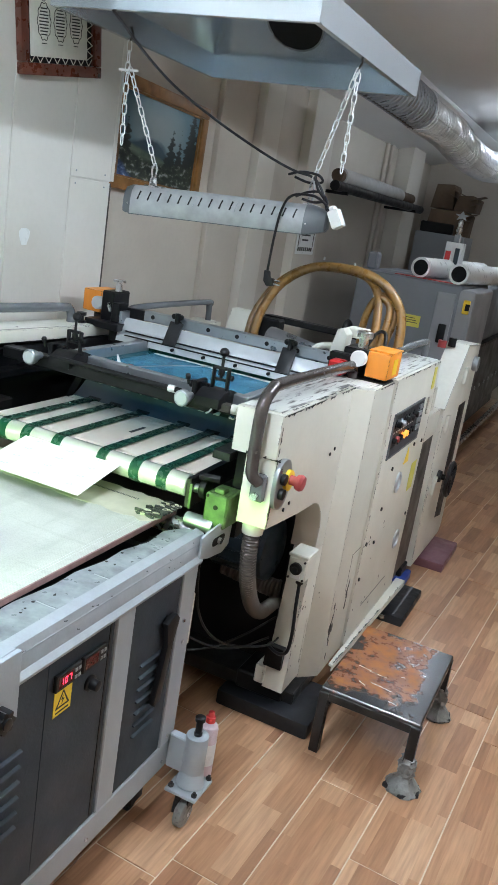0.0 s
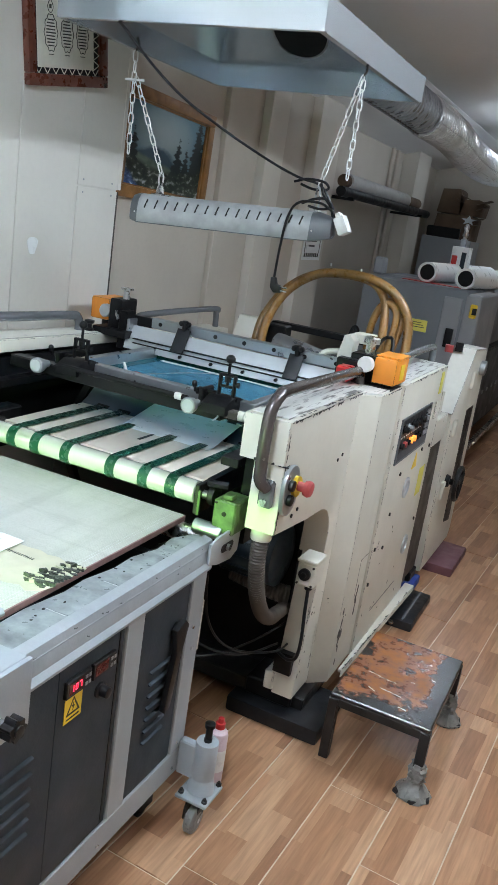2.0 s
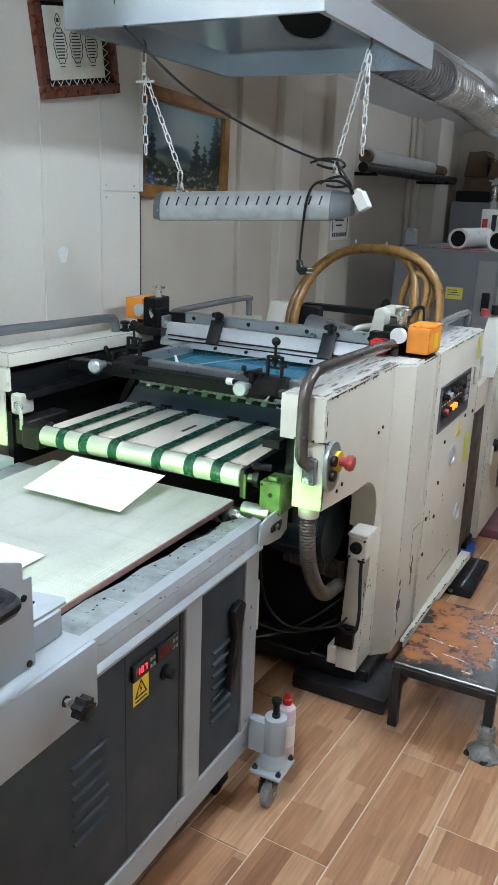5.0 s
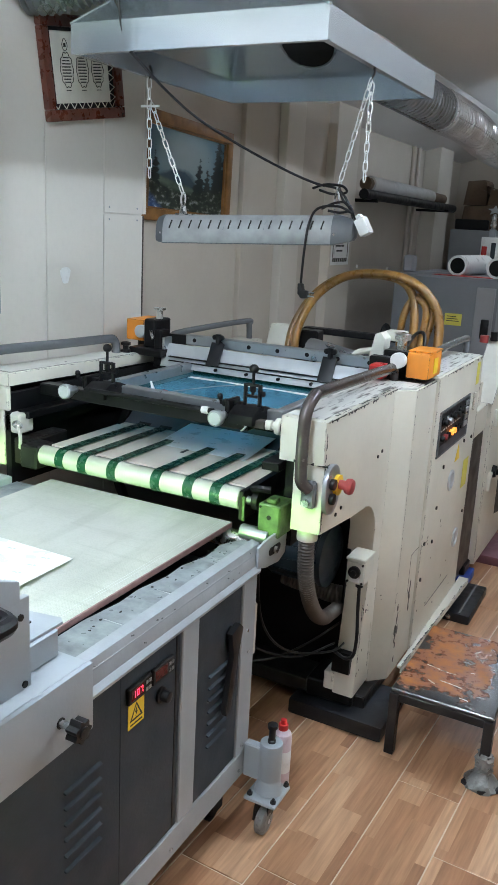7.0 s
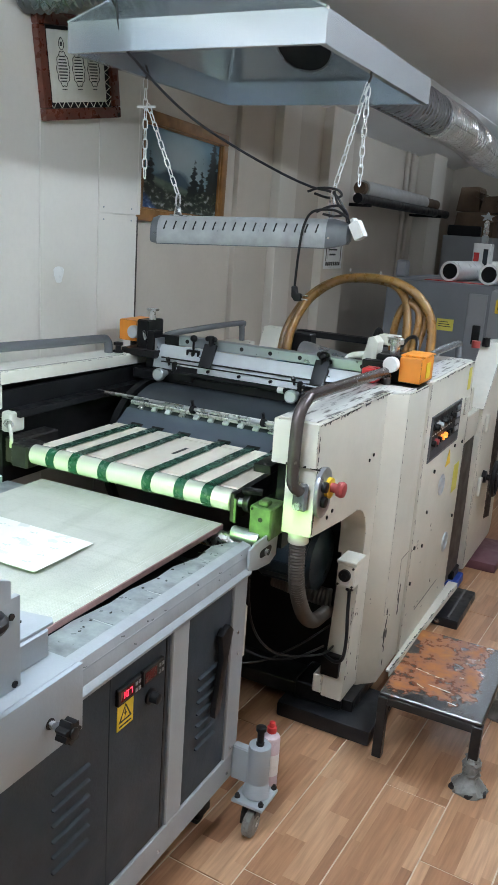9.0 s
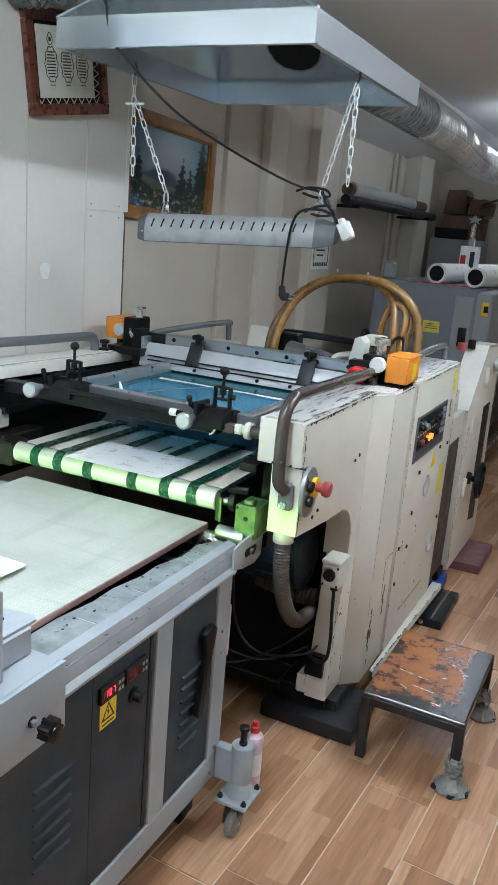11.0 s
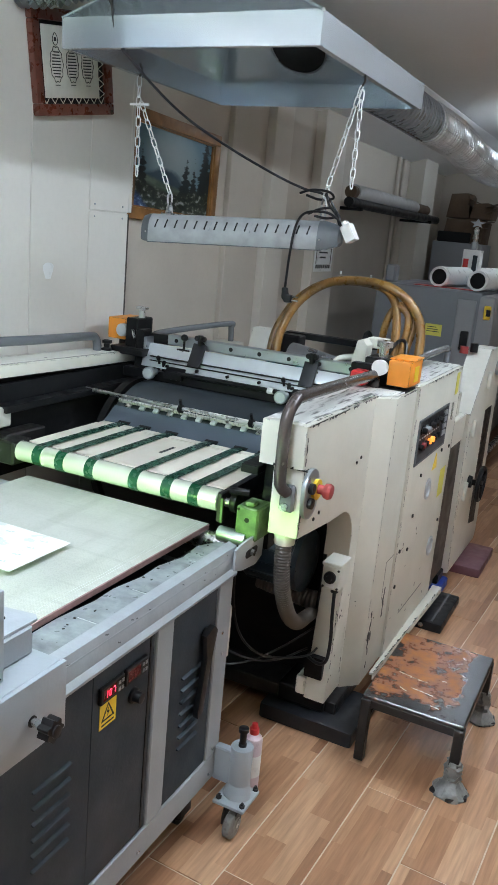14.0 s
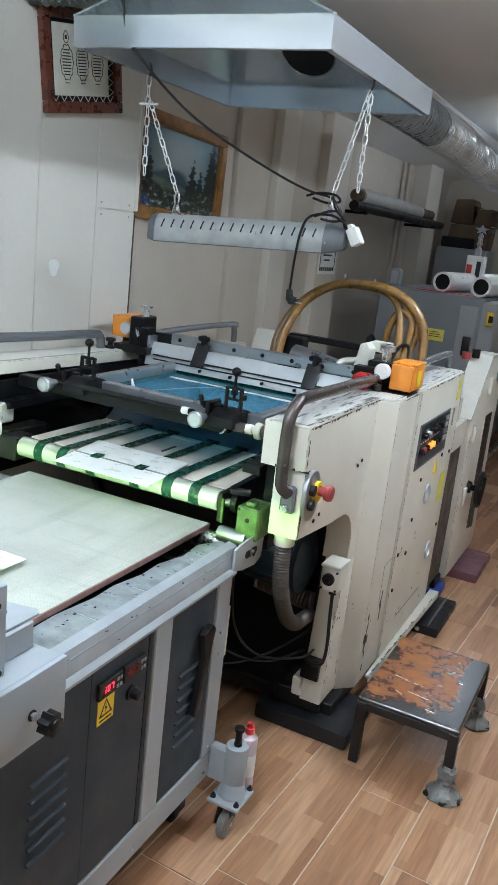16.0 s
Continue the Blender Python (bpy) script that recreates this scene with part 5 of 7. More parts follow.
def dryer_frame():
    part("bottom_rail", B(DX - 0.05, DX, -1.6, 1.875, 0.14, 0.225, bev=0.004), "grey_light", dryer)
    part("top_rail", B(DX - 0.05, DX, -1.6, 1.875, 0.802, 0.845, bev=0.004), "grey_light", dryer)
    for y0, y1 in ((1.49, 1.566), (1.797, 1.875), (0.30, 0.37), (-1.6, -1.53)):
        part("post", B(DX - 0.05, DX, y0, y1, 0.225, 0.802, bev=0.003), "grey_light", dryer)
    part("rail_ledge", P([(DX + 0.0005, 0.782), (DX + 0.012, 0.784), (DX + 0.014, 0.793), (DX + 0.0045, 0.8065), (DX + 0.0005, 0.8065)], "y", -1.6, 1.868, bev=0.0015), "grey_light", dryer, "projecting light grey ledge")
    part("edge_channel", P([(DX + 0.004, 0.812), (DX - 0.004, 0.862), (DX - 0.03, 0.868), (DX - 0.034, 0.80), (DX + 0.004, 0.80)], "y", -1.6, 1.885, bev=0.0015), "grey_scuffed", dryer, "folded light grey edge channel with scuffs")
    part("tray", P([(DX - 0.03, -1.6), (DX - 0.03, 1.93), (-1.0, 1.93), (-1.032, 1.86), (-1.022, 1.77), (-1.044, 1.68), (-1.040, 1.60), (-1.056, 1.5), (-1.052, 1.42), (-1.066, 1.3), (-1.064, 1.2), (-1.085, 1.05), (-1.085, -1.6)], "z", 0.832, 0.838), "grey_dirty", dryer, "soiled perforated side tray with torn edge")
    # black sheet closing the gap from below, its shade put in as colour
    part("gap_shade", B(-1.10, -0.96, -1.6, 1.95, 0.775, 0.78), "black", dryer, "black sheet for the shade in the gap under the belt edge")
    rng = random.Random(3)
    for k in range(26):
        part("hole", C((-0.985 - 0.05 * (k % 2), 1.02 + 0.034 * k, 0.838), (-0.985 - 0.05 * (k % 2), 1.02 + 0.034 * k, 0.8386), 0.004, 8), "black", dryer)
    for y0, y1, x0, x1 in ((1.10, 1.31, -1.05, -0.965), (1.33, 1.50, -1.04, -0.975), (1.52, 1.74, -1.025, -0.97), (1.76, 1.90, -1.005, -0.96)):
        n = 7
        lo = [(x0 + rng.uniform(-0.008, 0.008), y0 + (y1 - y0) * k / n) for k in range(n + 1)]
        hi = [(x1 + rng.uniform(-0.008, 0.008), y0 + (y1 - y0) * k / n + rng.uniform(-0.01, 0.01)) for k in range(n + 1)]
        part("foil_strip", P(lo + hi[::-1], "z", 0.8388, 0.8396), "grey_dirty", dryer, "torn soiled metal strip")
        part("strip_edge", B(x0 + 0.01, x1 - 0.005, y0 - 0.002, y0 + 0.001, 0.8397, 0.8404), "alu_white", dryer)
    for k in range(9):
        y, x = rng.uniform(1.0, 1.9), rng.uniform(-1.06, -0.96)
        part("speck", P([(x + 0.0035 * math.cos(math.tau * i / 6) * rng.uniform(0.2, 1.2), y + 0.006 * math.sin(math.tau * i / 6) * rng.uniform(0.2, 1.2)) for i in range(6)], "z", 0.8398, 0.8402), "black", dryer)
    for k in range(16):
        y, z = rng.uniform(0.95, 1.85), rng.uniform(0.815, 0.858)
        r = rng.uniform(0.004, 0.014)
        lo = [(y + r * (i / 4 - 0.5), z + rng.uniform(-0.002, 0.0) - 0.35 * r * (i / 4)) for i in range(5)]
        hi = [(a, b + rng.uniform(0.0008, 0.004)) for a, b in lo]
        bm = P(lo + hi[::-1], "x", 0.0, 0.0006)
        bmesh.ops.transform(bm, verts=bm.verts, matrix=Matrix.Translation((DX + 0.004 - (z - 0.812) * 0.16, 0, 0)))
        part("scrape", bm, "cap_grey", dryer, "dark scrape on the channel")
    part("far_channel", B(-1.98, -1.87, -1.6, 1.93, 0.80, 0.862, bev=0.004), "grey_light", dryer)
    part("far_tray", B(-1.87, -1.775, -1.6, 1.95, 0.832, 0.838), "grey_dirty", dryer)
    part("far_panel", B(-1.98, -1.93, -1.6, 1.87, 0.14, 0.80), "grey_dark", dryer)
    part("end_panel", B(-1.93, DX - 0.05, 1.80, 1.83, 0.14, 0.80), "grey_dark", dryer)
    part("inner_floor", B(-1.93, DX - 0.05, -1.6, 1.80, 0.20, 0.22), "grey_dark", dryer)


def dryer_belt():
    bed = part("belt", P([(-1.6, 0.838), (2.0, 0.838)] + arc(2.0, 0.8455, 0.0075, -90, 90, 6) + [(2.0, 0.853), (-1.6, 0.853)], "x", -1.765, -1.075), "belt", dryer, "pale woven conveyor belt with scuffs")
    part("belt_edge", B(-1.079, -1.071, -1.6, 2.0, 0.836, 0.8525, bev=0.001), "maroon", bed, "frayed maroon belt edge")
    hem = bm_new()
    for k in range(150):
        for x in (-1.098, -1.108):
            bx(hem, x - 0.001, x + 0.001, 0.90 + 0.0073 * k, 0.9035 + 0.0073 * k, 0.853, 0.8533)
    tagged(part("hem_stitch", hem, "faint", bed, "two rows of pale hem stitches"), kind="stuff")
    part("end_roller", L((-1.80, 1.985, 0.81), (1, 0, 0), [(0, 0.028), (0.80, 0.028)], 24), "steel", dryer, "steel belt roller")
    br = part("tension_bracket", P([(1.85, 0.80), (1.90, 0.785), (1.985, 0.775), (2.025, 0.79), (2.03, 0.85), (2.01, 0.868), (1.98, 0.872), (1.89, 0.868), (1.85, 0.86)], "x", DX + 0.004, DX + 0.012, bev=0.002), "grey_light", dryer, "light grey tension bracket with slot")
    part("slot", P([(1.925 + dy, 0.825 + dz) for dy, dz in arc(0.05, 0, 0.012, -90, 90, 5) + arc(0, 0, 0.012, 90, 270, 5)], "x", DX + 0.0115, DX + 0.0135), "black", br)
    part("bolt", C((DX + 0.012, 1.95, 0.824), (DX + 0.022, 1.95, 0.824), 0.010, 6), "steel", br)
    part("roller_end", C((-1.02, 1.965, 0.85), (-0.93, 1.965, 0.85), 0.022, 18, bev=0.003), "alu", dryer)


def dryer_panels():
    # panel with the readouts, the door with the lever, and the long blank panel
    p1 = part("service_panel", B(DX - 0.02, DX - 0.004, 0.375, 1.485, 0.228, 0.80, bev=0.002), "grey_dark", dryer, "charcoal service panel with readouts")
    part("inner_door", B(DX - 0.006, DX - 0.0025, 1.245, 1.478, 0.235, 0.79, bev=0.0015), "grey_dark", p1)
    part("door_lip", B(DX - 0.0025, DX - 0.001, 1.462, 1.468, 0.24, 0.78), "black", p1)
    for k in range(6):
        z = 0.607 - 0.0375 * k
        bm = P([(0.0, -0.003), (0.009, -0.001), (0.008, 0.0015), (0.0, 0.005)], "y", -0.058, 0.058, bev=0.002)
        bmesh.ops.transform(bm, verts=bm.verts, matrix=Matrix.Translation((DX - 0.004, 1.118, z)))
        part("louvre", bm, "grey_dark", p1, "pressed louvre")
    for y0, digits in ((1.262, True), (1.355, False)):
        d = part("readout", B(DX - 0.0025, DX + 0.008, y0, y0 + 0.086, 0.694, 0.735, bev=0.002), "black_plastic", p1, "black digital readout with buttons")
        part("window", B(DX + 0.0078, DX + 0.0086, y0 + 0.008, y0 + 0.055, 0.702, 0.728), "red_window", d)
        for k in range(2):
            for z in (0.705, 0.722):
                part("key", B(DX + 0.0078, DX + 0.0095, y0 + 0.062 + 0.012 * k, y0 + 0.070 + 0.012 * k, z - 0.004, z + 0.004), "alu", d)
        if digits:
            seg = {"1": "bc", "0": "abcdef", "7": "abc"}
            for i, ch in enumerate("107"):
                oy, oz, w, h = y0 + 0.014 + 0.014 * i, 0.708, 0.008, 0.015
                for s in seg[ch]:
                    a = {"a": (0, w, h - 0.0015, h), "b": (w - 0.0015, w, h / 2, h), "c": (w - 0.0015, w, 0, h / 2), "d": (0, w, 0, 0.0015), "e": (0, 0.0015, 0, h / 2), "f": (0, 0.0015, h / 2, h)}[s]
                    part("digit_bar", B(DX + 0.0086, DX + 0.0092, oy + a[0], oy + a[1], oz + a[2], oz + a[3]), "led_red", d)
    w = part("warning_sign", B(DX - 0.0025, DX - 0.0012, 1.272, 1.332, 0.625, 0.69), "yellow", p1, "yellow high-voltage triangle sign")
    part("triangle", P([(1.278, 0.642), (1.326, 0.642), (1.302, 0.684), (1.302, 0.678), (1.319, 0.646), (1.285, 0.646), (1.302, 0.678), (1.302, 0.684)], "x", DX - 0.0013, DX - 0.0006), "ink", w)
    part("bolt_mark", P([(1.303, 0.671), (1.297, 0.659), (1.302, 0.659), (1.299, 0.649), (1.307, 0.661), (1.302, 0.661)], "x", DX - 0.0013, DX - 0.0005), "ink", w)
    part("text_bar", B(DX - 0.0013, DX - 0.0006, 1.28, 1.324, 0.631, 0.635), "ink", w)
    part("knob", L((DX - 0.003, 1.40, 0.648), (1, 0, 0), [(0, 0.02), (0.006, 0.02), (0.008, 0.014), (0.026, 0.013), (0.028, 0.009)], 20), "black_plastic", p1)
    p2 = part("door", B(DX - 0.02, DX - 0.004, 1.57, 1.793, 0.228, 0.80, bev=0.002), "grey_dark", dryer, "charcoal door with black lever")
    for k in range(7):
        bm = P([(0.0, -0.003), (0.009, -0.001), (0.008, 0.0015), (0.0, 0.005)], "y", -0.05, 0.05, bev=0.002)
        bmesh.ops.transform(bm, verts=bm.verts, matrix=Matrix.Translation((DX - 0.004, 1.675, 0.575 - 0.035 * k)))
        part("louvre", bm, "grey_dark", p2, "pressed louvre")
    part("lever", P([(1.70, 0.67), (1.745, 0.685), (1.765, 0.665), (1.745, 0.60), (1.715, 0.44), (1.69, 0.43), (1.685, 0.45), (1.715, 0.60)], "x", DX + 0.004, DX + 0.022, bev=0.004), "black_plastic", p2, "black lever handle")
    part("lever_hub", C((DX - 0.004, 1.735, 0.655), (DX + 0.012, 1.735, 0.655), 0.02, 16), "black_plastic", p2)
    part("rear_panel", B(DX - 0.02, DX - 0.004, -1.52, 0.295, 0.228, 0.80, bev=0.002), "grey_dark", dryer)
    for y, z in ((1.83, 0.25), (1.83, 0.62), (1.84, 0.55), (1.82, 0.17), (1.46, 0.17), (1.2, 0.18)):
        part("screw", C((DX, y, z), (DX + 0.003, y, z), 0.005, 8), "steel", dryer)


def dryer_tunnel():
    x = -0.83
    hood = part("tunnel_housing", P([(-1.0, 0.955), (0.882, 0.955), (0.882, 1.135), (0.862, 1.135), (0.862, 1.165), (0.80, 1.19), (-1.0, 1.19)], "x", x - 0.012, x, bev=0.003), "grey_light", dryer, "light grey lamp tunnel housing")
    part("tunnel_top", B(-2.02, x - 0.012, -1.0, 0.80, 1.17, 1.19, bev=0.004), "grey_light", hood)
    part("tunnel_front", B(-2.02, x - 0.012, 0.80, 0.86, 0.912, 1.16, bev=0.004), "grey_light", hood)
    part("tunnel_side", B(-2.02, -2.008, -1.0, 0.86, 0.86, 1.17), "grey_light", hood)
    part("tunnel_back", B(-2.008, x - 0.012, -1.0, -0.98, 0.99, 1.17), "grey_light", hood)
    for y, z in ((0.86, 1.105), (0.866, 0.985)):
        part("screw", C((x, y, z), (x + 0.003, y, z), 0.006, 8), "black", hood)
    part("handle", T([(x, 0.60, 1.13), (x + 0.035, 0.61, 1.13), (x + 0.04, 0.66, 1.13), (x + 0.04, 0.76, 1.13), (x + 0.035, 0.80, 1.13), (x, 0.81, 1.13)], 0.014, 10), "black_plastic", hood)
    part("data_plate", plate(x, 0.76, 1.035, 0.08, 0.10), "paper", hood, "white data plate with dark marks")
    for k in range(3):
        part("mark_bar", B(x + 0.002, x + 0.0026, 0.732, 0.785, 1.06 - 0.022 * k, 1.066 - 0.022 * k), "ink", hood)
    part("slide_block", B(-0.945, -0.852, 0.84, 0.975, 0.9765, 1.028, bev=0.003), "grey_light", dryer)
    part("block_flap", P([(-0.95, 0.84), (-0.858, 0.84), (-0.856, 0.99), (-0.868, 1.0), (-0.95, 0.985)], "z", 1.0285, 1.034, bev=0.001), "grey_light", dryer)
    for fy in (0.90, 0.93, 0.955):
        part("screw", C((-0.90, fy, 1.034), (-0.90, fy, 1.0365), 0.0035, 8), "iron", dryer)
    g = part("guide_plate", P([(-1.0, 0.846), (0.988, 0.846), (0.990, 0.85), (0.990, 0.976), (-1.0, 0.976)], "x", -0.80, -0.79, bev=0.002), "grey_light", dryer, "light grey height adjusting plate")
    part("plate_shelf", B(-0.93, -0.80, -1.0, 0.988, 0.966, 0.976, bev=0.002), "grey_light", g)
    part("stud", C((-0.79, 0.905, 0.905), (-0.765, 0.905, 0.905), 0.007, 12), "steel", g)
    part("stud_hole", C((-0.791, 0.905, 0.905), (-0.7885, 0.905, 0.905), 0.010, 16), "black", g)
    pts = [(0.905 + (0.0185 + 0.0028 * math.cos(7 * a)) * math.cos(a), 0.905 + (0.0185 + 0.0028 * math.cos(7 * a)) * math.sin(a)) for a in [math.tau * k / 42 for k in range(42)]]
    part("star_knob", P(pts, "x", -0.764, -0.742, bev=0.0), "black_plastic", g, "black star knob")
    part("knob_boss", C((-0.742, 0.905, 0.905), (-0.738, 0.905, 0.905), 0.011, 16, bev=0.002), "black_plastic", g)


def castor():
    leg = part("castor_leg", C((-0.835, 1.865, 0.14), (-0.835, 1.865, 0.27), 0.033, 24, bev=0.004), "grey_light", dryer, "grey levelling leg with castor")
    part("arm", B(-0.915, -0.855, 1.845, 1.875, 0.14, 0.25, bev=0.004), "grey_light", leg)
    part("cap", L((-0.835, 1.865, 0.27), (0, 0, 1), [(0, 0.012), (0.008, 0.012), (0.01, 0.010), (0.045, 0.010), (0.047, 0.015), (0.058, 0.015), (0.06, 0.012)], 18), "black_plastic", leg)
    part("flange", P([(-0.885, 1.80), (-0.785, 1.80), (-0.785, 1.91), (-0.885, 1.91)], "z", 0.100, 0.110, bev=0.003), "grey_light", leg)
    part("neck", C((-0.835, 1.860, 0.110), (-0.835, 1.865, 0.15), 0.042, 20, r2=0.033), "grey_light", leg)
    for dx, dy in ((-0.038, -0.048), (0.038, -0.048), (0.038, 0.040), (-0.038, 0.040)):
        part("bolt", L((-0.835 + dx, 1.865 + dy, 0.110), (0, 0, 1), [(0, 0.009), (0.006, 0.009), (0.007, 0.005), (0.013, 0.005)], 6), "iron", leg)
    part("swivel", C((-0.835, 1.850, 0.086), (-0.835, 1.850, 0.0995), 0.030, 20), "iron", leg)
    for fx_ in (-0.852, -0.812):
        part("fork", P([(1.825, 0.098), (1.875, 0.098), (1.840, 0.040), (1.822, 0.028), (1.806, 0.036), (1.81, 0.07)], "x", fx_ - 0.0025, fx_ + 0.0025), "iron", leg)
    part("castor_wheel", L((-0.842, 1.818, 0.0395), (1, 0, 0), [(0, 0.018), (0.003, 0.034), (0.007, 0.039), (0.027, 0.039), (0.031, 0.034), (0.034, 0.018)], 28), "tape", leg, "scuffed grey castor wheel")
    part("axle", C((-0.857, 1.822, 0.0395), (-0.807, 1.822, 0.0395), 0.007, 10), "steel", leg)
    part("small_foot", B(-1.02, -0.96, 1.75, 1.82, 0.03, 0.14, bev=0.006), "black", dryer)
    part("small_foot_wheel", C((-1.015, 1.785, 0.035), (-0.975, 1.785, 0.035), 0.035, 20), "black", dryer)


dryer_frame()
dryer_belt()
dryer_panels()
dryer_tunnel()
castor()
part("tray_end", B(-0.99, -0.97, 1.92, 2.0, 0.45, 0.62, bev=0.004), "offwhite", dryer)
bottle = thing("ink_bottle", "translucent pink plastic bottle with red nozzle cap on the floor", "bottle", (-0.872, 2.03, 0.0),
               bm=L((-0.872, 2.03, 0.0), (0, 0, 1), [(0, 0.024), (0.004, 0.029), (0.178, 0.029), (0.190, 0.026), (0.198, 0.016), (0.203, 0.011)], 24), material="lilac")
part("cap", L((-0.872, 2.03, 0.203), (0, 0, 1), [(0, 0.015), (0.018, 0.015), (0.020, 0.010), (0.034, 0.009), (0.036, 0.005)], 16), "red", bottle, "red nozzle cap")
part("label", C((-0.872, 2.03, 0.06), (-0.872, 2.03, 0.135), 0.0294, 24), "white_plastic", bottle, "faded pale label")

# the belt's splice travels with the belt
rng = random.Random(8)
near_edge = [(-1.765 + 0.0277 * k, 1.815 + rng.uniform(-0.008, 0.008)) for k in range(25)]
far_edge = [(-1.765 + 0.0277 * k, 1.99 + rng.uniform(-0.006, 0.006)) for k in range(25)]
seam = part("belt_splice", P(near_edge + [(-1.074, 1.83), (-1.066, 1.86), (-1.075, 1.89), (-1.064, 1.92), (-1.07, 1.95), (-1.066, 1.98)] + far_edge[::-1], "z", 0.8534, 0.8542), "belt_stain", dryer, "yellowed ragged splice across the belt", at=(-1.42, 1.93, 0.853))
for k in range(80):
    cy = rng.uniform(1.845, 1.985)
    cx = rng.uniform(-1.135 + 0.25 * (cy - 1.915), -1.068)
    part("tar_patch", P([(cx + 0.012 * math.cos(math.tau * i / 7) * rng.uniform(0.3, 1.2), cy + 0.006 * math.sin(math.tau * i / 7) * rng.uniform(0.3, 1.2)) for i in range(7)], "z", 0.8543, 0.8550 + 0.0001 * k), "splice" if k % 5 < 4 else "belt_stain", seam)
for k in range(84):
    part("stitch", B(-1.757 + 0.0068 * k, -1.7535 + 0.0068 * k, 1.937 + rng.uniform(-0.001, 0.001), 1.946, 0.8542, 0.8548), "splice", seam)

# ---- hood, ducts and the hanging fixture ----
def exhaust_hood():
    x0, x1, y0, y1, z0, z1, zt = -1.965, -1.024, 2.356, 3.475, 2.236, 2.332, 2.60
    tx0, tx1, ty0, ty1 = -1.76, -1.60, 2.72, 3.17
    hood = thing("exhaust_hood", "galvanised steel canopy hood hanging under the ceiling", "exhaust hood", ((x0 + x1) / 2, (y0 + y1) / 2, z0))
    t = 0.004
    for nm, a in (("lip", (x0, x1, y0, y0 + t)), ("lip", (x0, x1, y1 - t, y1)), ("lip", (x0, x0 + t, y0 + t, y1 - t)), ("lip", (x1 - t, x1, y0 + t, y1 - t))):
        part(nm, B(*a, z0, z1), "galv", hood)
    for a in ((x0, x1, y0 + t, y0 + 0.022), (x0, x1, y1 - 0.022, y1 - t), (x0 + t, x0 + 0.022, y0 + 0.022, y1 - 0.022), (x1 - 0.022, x1 - t, y0 + 0.022, y1 - 0.022)):
        part("rim_fold", B(*a, z0, z0 + 0.003), "galv", hood)
    low = [(x0, y0), (x1, y0), (x1, y1), (x0, y1)]
    top = [(tx0, ty0), (tx1, ty0), (tx1, ty1), (tx0, ty1)]
    for k in range(4):
        a, b, c, d = low[k], low[(k + 1) % 4], top[(k + 1) % 4], top[k]
        bm = bm_new()
        vs = [bm.verts.new((*a, z1)), bm.verts.new((*b, z1)), bm.verts.new((*c, zt)), bm.verts.new((*d, zt))]
        f = bm.faces.new(vs)
        bmesh.ops.solidify(bm, geom=[f], thickness=0.003)
        part("slope", bm, "galv", hood, "sloped galvanised panel")
    for a, b in zip(low, top):
        part("corner_seam", C((a[0], a[1], z1 - 0.002), (b[0], b[1], zt - 0.002), 0.006, 8), "galv", hood, "folded corner seam")
    part("crown", B(tx0, tx1, ty0, ty1, zt, zt + 0.004), "galv", hood)
    # outlet in the rear slope
    cy, cz = 3.335, 2.452
    nrm = Vector((0, -(zt - z1), -(y1 - ty1))).normalized()
    c = Vector((-1.535, cy, cz)) + nrm * 0.009
    part("outlet", C(c, c - nrm * 0.001, 0.122, 40), "black", hood, "open round outlet")
    ring = [c + nrm * 0.002 + 0.122 * (math.cos(math.tau * k / 40) * Vector((1, 0, 0)) + math.sin(math.tau * k / 40) * nrm.cross(Vector((1, 0, 0)))) for k in range(41)]
    part("outlet_ring", T(ring, 0.004, 6, smooth=False), "galv_dull", hood)
    for x in (-1.847, -1.045):
        part("hook", T([(x, 2.65 if x < -1.5 else 2.80, 2.25), (x + 0.01, 2.65 if x < -1.5 else 2.80, 2.225), (x, 2.65 if x < -1.5 else 2.80, 2.205)], 0.004, 6), "iron", hood)
    part("brace", T([(-1.93, 2.36, 2.60), (-1.76, 2.40, 2.32), (-1.74, 2.41, 2.30)], 0.003, 6), "iron", hood)
    return hood


